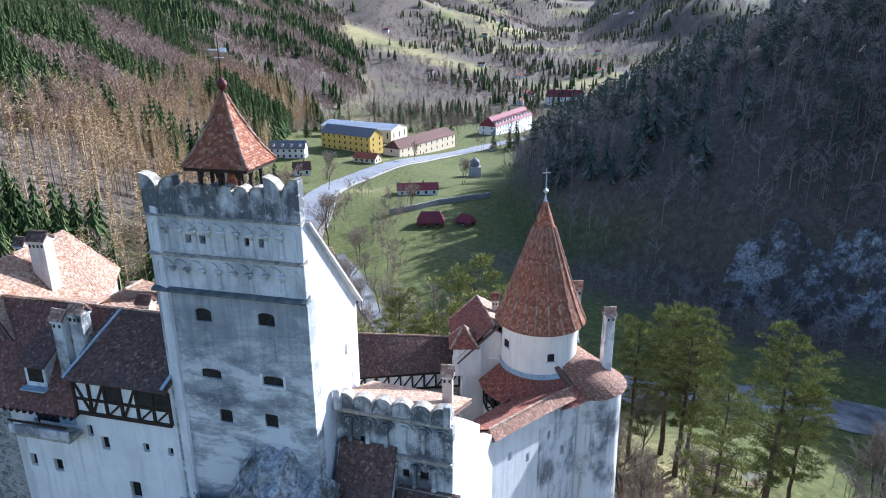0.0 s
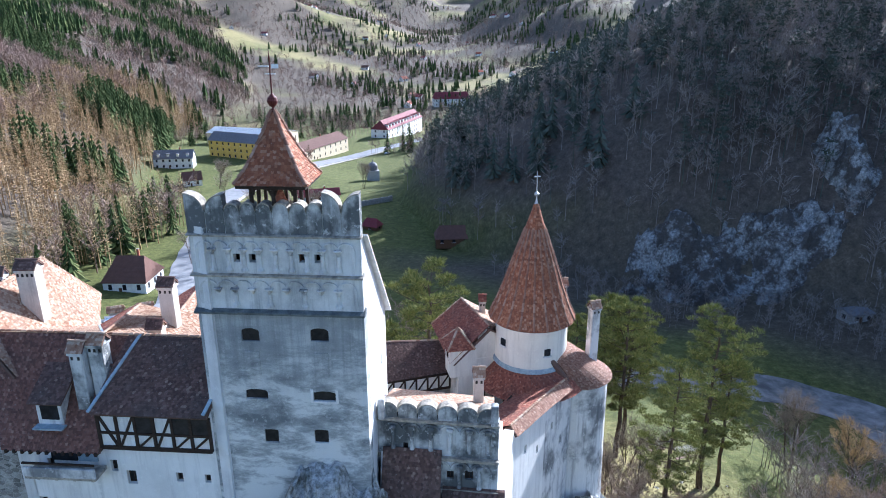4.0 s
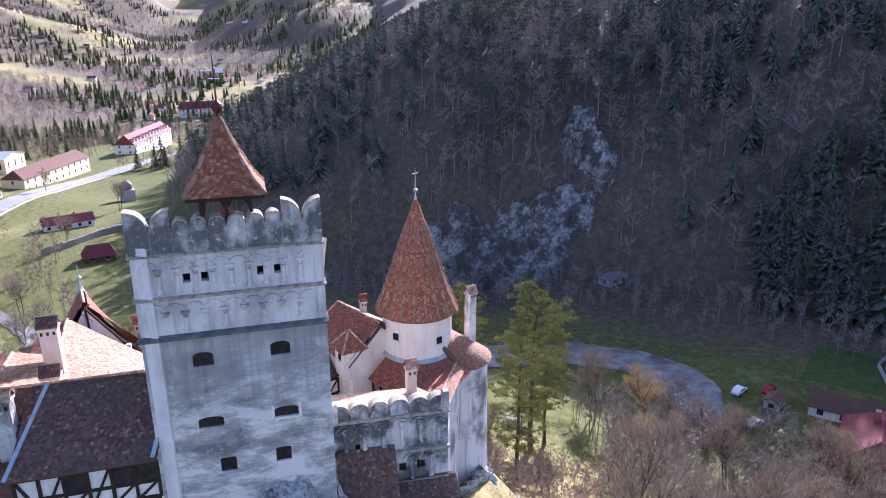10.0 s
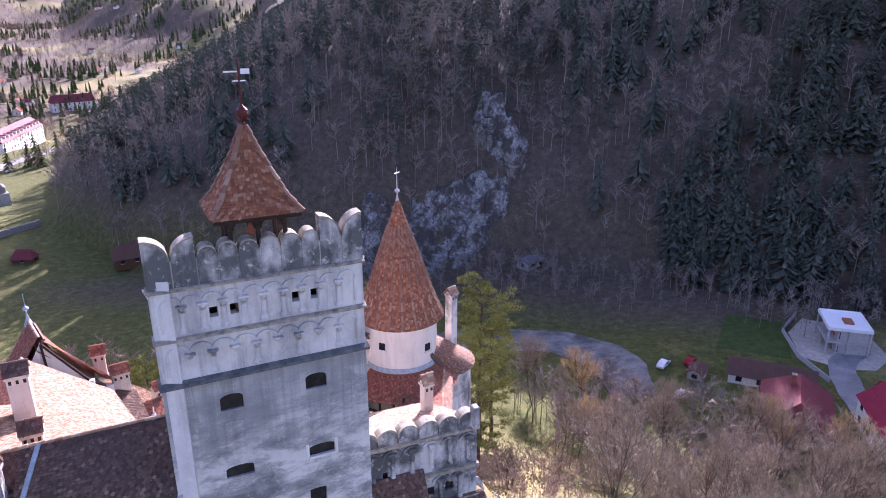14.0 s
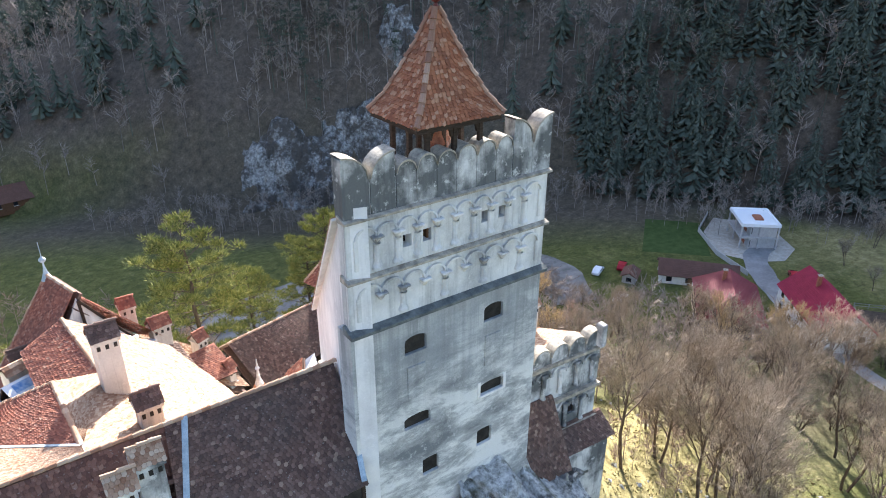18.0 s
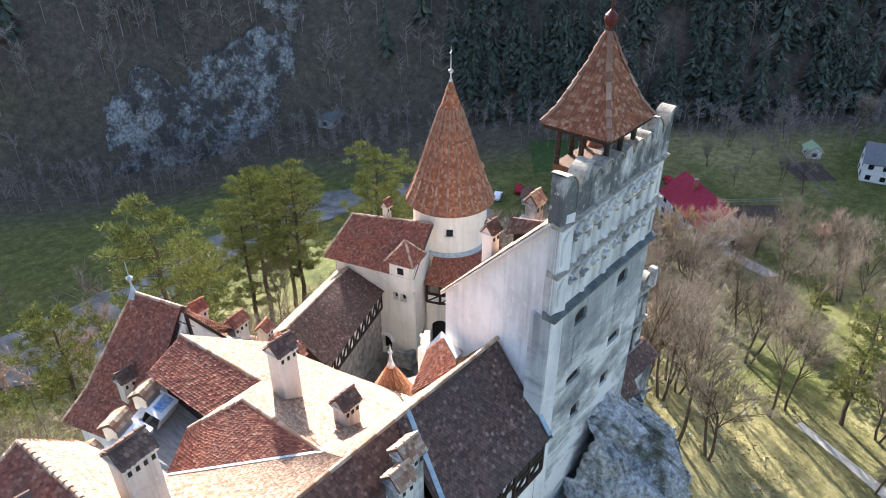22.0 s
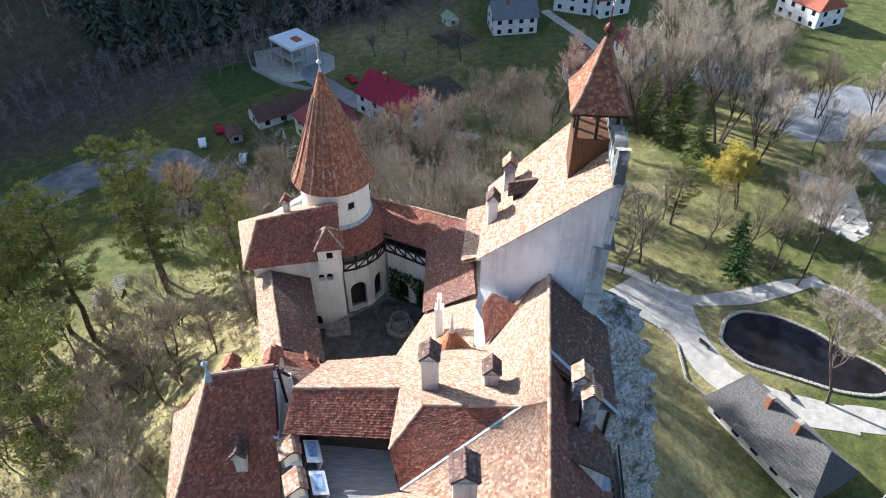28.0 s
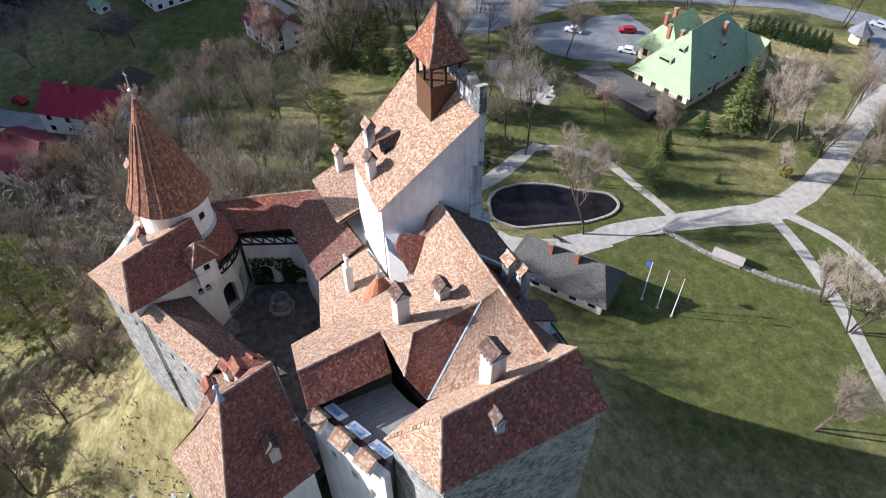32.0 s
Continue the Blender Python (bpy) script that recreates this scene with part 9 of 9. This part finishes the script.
# benches and pergola on the lawn
for x, y, r in ((30.8, -35.9, 20), (39, -25.7, 35)):
    bn = thing("park_bench", "dark wooden park bench beside the gravel path", "bench", "park benches", at=(x, y, ground_z(x, y)))
    bn.rotation_euler = (0, 0, radians(r))
    for k in range(3):
        part("seat_slat", box((0, -0.17 + 0.17 * k, 0.45), (1.8, 0.14, 0.05)), TIMBER, bn)
    for k in range(2):
        part("back_slat", box((0, 0.3, 0.66 + 0.2 * k), (1.8, 0.05, 0.15)), TIMBER, bn)
    for sx in (-0.7, 0.7):
        part("leg", box((sx, 0.04, 0.2), (0.08, 0.5, 0.46)), CONCRETE, bn)
        part("back_post", box((sx, 0.34, 0.55), (0.07, 0.06, 0.75)), TIMBER, bn)
for x, y, r in ((39, 69, 20), (43, 67.5, 24)):
    pg = thing("pergola", "weathered grey slatted garden pergola with a bench", "pergola", "garden pergolas", at=(x, y, ground_z(x, y)))
    pg.rotation_euler = (0, 0, radians(r))
    for sx in (-1.6, 1.6):
        for sy in (-0.7, 0.7):
            part("post", box((sx, sy, 1.1), (0.12, 0.12, 2.2)), TIMBER, pg)
    for k in range(9):
        part("slat", box((-1.8 + 0.45 * k, 0, 2.25), (0.12, 2.0, 0.08)), DECK, pg)
    part("seat", box((0, 0.3, 0.45), (3.0, 0.5, 0.08)), WOOD_BROWN, pg)


def car(x, y, rot, paint, label):
    z = ground_z(x, y)
    c = thing("car", label, "car", "parked cars", at=(x, y, z + 0.1))
    c.rotation_euler = (0, 0, radians(rot))
    bm = bmesh.new()
    prof_ = [(-2.2, 0.25), (2.2, 0.25), (2.25, 0.7), (1.3, 0.88), (0.7, 1.42), (-1.2, 1.45), (-2.0, 0.95), (-2.25, 0.85)]
    a = [bm.verts.new((px_, -0.86, pz)) for px_, pz in prof_]
    b = [bm.verts.new((px_, 0.86, pz)) for px_, pz in prof_]
    bm.faces.new(a)
    bm.faces.new(b[::-1])
    for i in range(len(prof_)):
        j = (i + 1) % len(prof_)
        bm.faces.new((a[i], b[i], b[j], a[j]))
    bmesh.ops.recalc_face_normals(bm, faces=bm.faces)
    bmesh.ops.bevel(bm, geom=bm.edges[:], offset=0.08, segments=2, affect="EDGES")
    part("body", bm, paint, c)
    for s in (-1, 1):
        part("side_window", box((-0.25, s * 0.84, 1.15), (1.7, 0.08, 0.36)), DARK_GLASS, c)
        for u in (-1.35, 1.4):
            bm = bmesh.new()
            bmesh.ops.create_cone(bm, cap_ends=True, segments=14, radius1=0.32, radius2=0.32, depth=0.2, matrix=pose(u, s * 0.8, 0.24, 90))
            part("wheel", bm, DARK_FILL, c)
    part("windscreen", box((1.0, 0, 1.15), (0.1, 1.4, 0.45)), DARK_GLASS, c)


SILVER = simple("silver_car_paint", (0.50, 0.52, 0.54), (0.60, 0.62, 0.64), 1, 0.3, 0.4)
REDCAR = simple("red_car_paint", (0.30, 0.02, 0.03), (0.36, 0.03, 0.04), 1, 0.3)
WHITECAR = simple("white_car_paint", (0.72, 0.73, 0.74), (0.8, 0.8, 0.8), 1, 0.3)
car(94, 65, 15, SILVER, "silver saloon parked on grass")
car(133, 48, 40, REDCAR, "dark red car parked on the lane")
car(106, 75, 30, REDCAR, "red car parked beside the shed")
car(100, 77, 25, WHITECAR, "white car parked beside the shed")
car(-112, 262, 100, REDCAR, "red car on the valley road")
car(86, -92, 60, REDCAR, "red car in the car park")
car(78, -86, 40, WHITECAR, "white van-like car in the car park")
car(92, -80, 40, WHITECAR, "white car in the car park")
car(60, -150, 20, SILVER, "silver car by the lane")
car(-70, 480, 50, SILVER, "grey car on the valley road")


# ---------------------------------------------------------------- rough grass and stones on the castle slope
rg = random.Random(91)
tv, tf, sv, sf = [], [], [], []
xs = np.array([rg.uniform(-45, 98) for _ in range(30000)])
ys = np.array([rg.uniform(-32, 82) for _ in range(30000)])
dd = plan_distance(xs, ys)
zs = heights(xs, ys)
for x, y, z, d in zip(xs, ys, zs, dd):
    if d < 2.0 or d > 48 or (y < -7 and d > 9) or math.sin(x * 0.31) + math.sin(y * 0.27 + x * 0.11) < -0.9:
        continue
    size = rg.uniform(0.18, 0.5)
    for _ in range(3):
        blade(tv, tf, Vector((x + rg.gauss(0, 0.15), y + rg.gauss(0, 0.15), z - 0.03)), Vector((rg.gauss(0, 0.5), rg.gauss(0, 0.5), 0.7)) * size, size * 0.22, rg)
    if rg.random() < 0.04:
        r = rg.uniform(0.12, 0.45)
        i = len(sv)
        for sx, sy, sz in ((1, 0, 0), (0, 1, 0), (-1, 0, 0), (0, -1, 0), (0, 0, 0.8), (0, 0, -0.6)):
            sv.append((x + r * (sx + rg.gauss(0, 0.2)), y + r * (sy + rg.gauss(0, 0.2)), z + r * (sz + rg.gauss(0, 0.15))))
        for a, b, c in ((0, 1, 4), (1, 2, 4), (2, 3, 4), (3, 0, 4), (1, 0, 5), (2, 1, 5), (3, 2, 5), (0, 3, 5)):
            sf.append((i + a, i + b, i + c))
tagged(data_object("rough_grass", tv, tf, TUFT), "tufts of dry yellow grass on the castle slope", "grass", kind="stuff")
tagged(data_object("loose_stones", sv, sf, ROCK), "loose limestone lumps on the castle slope", "stones", kind="stuff")
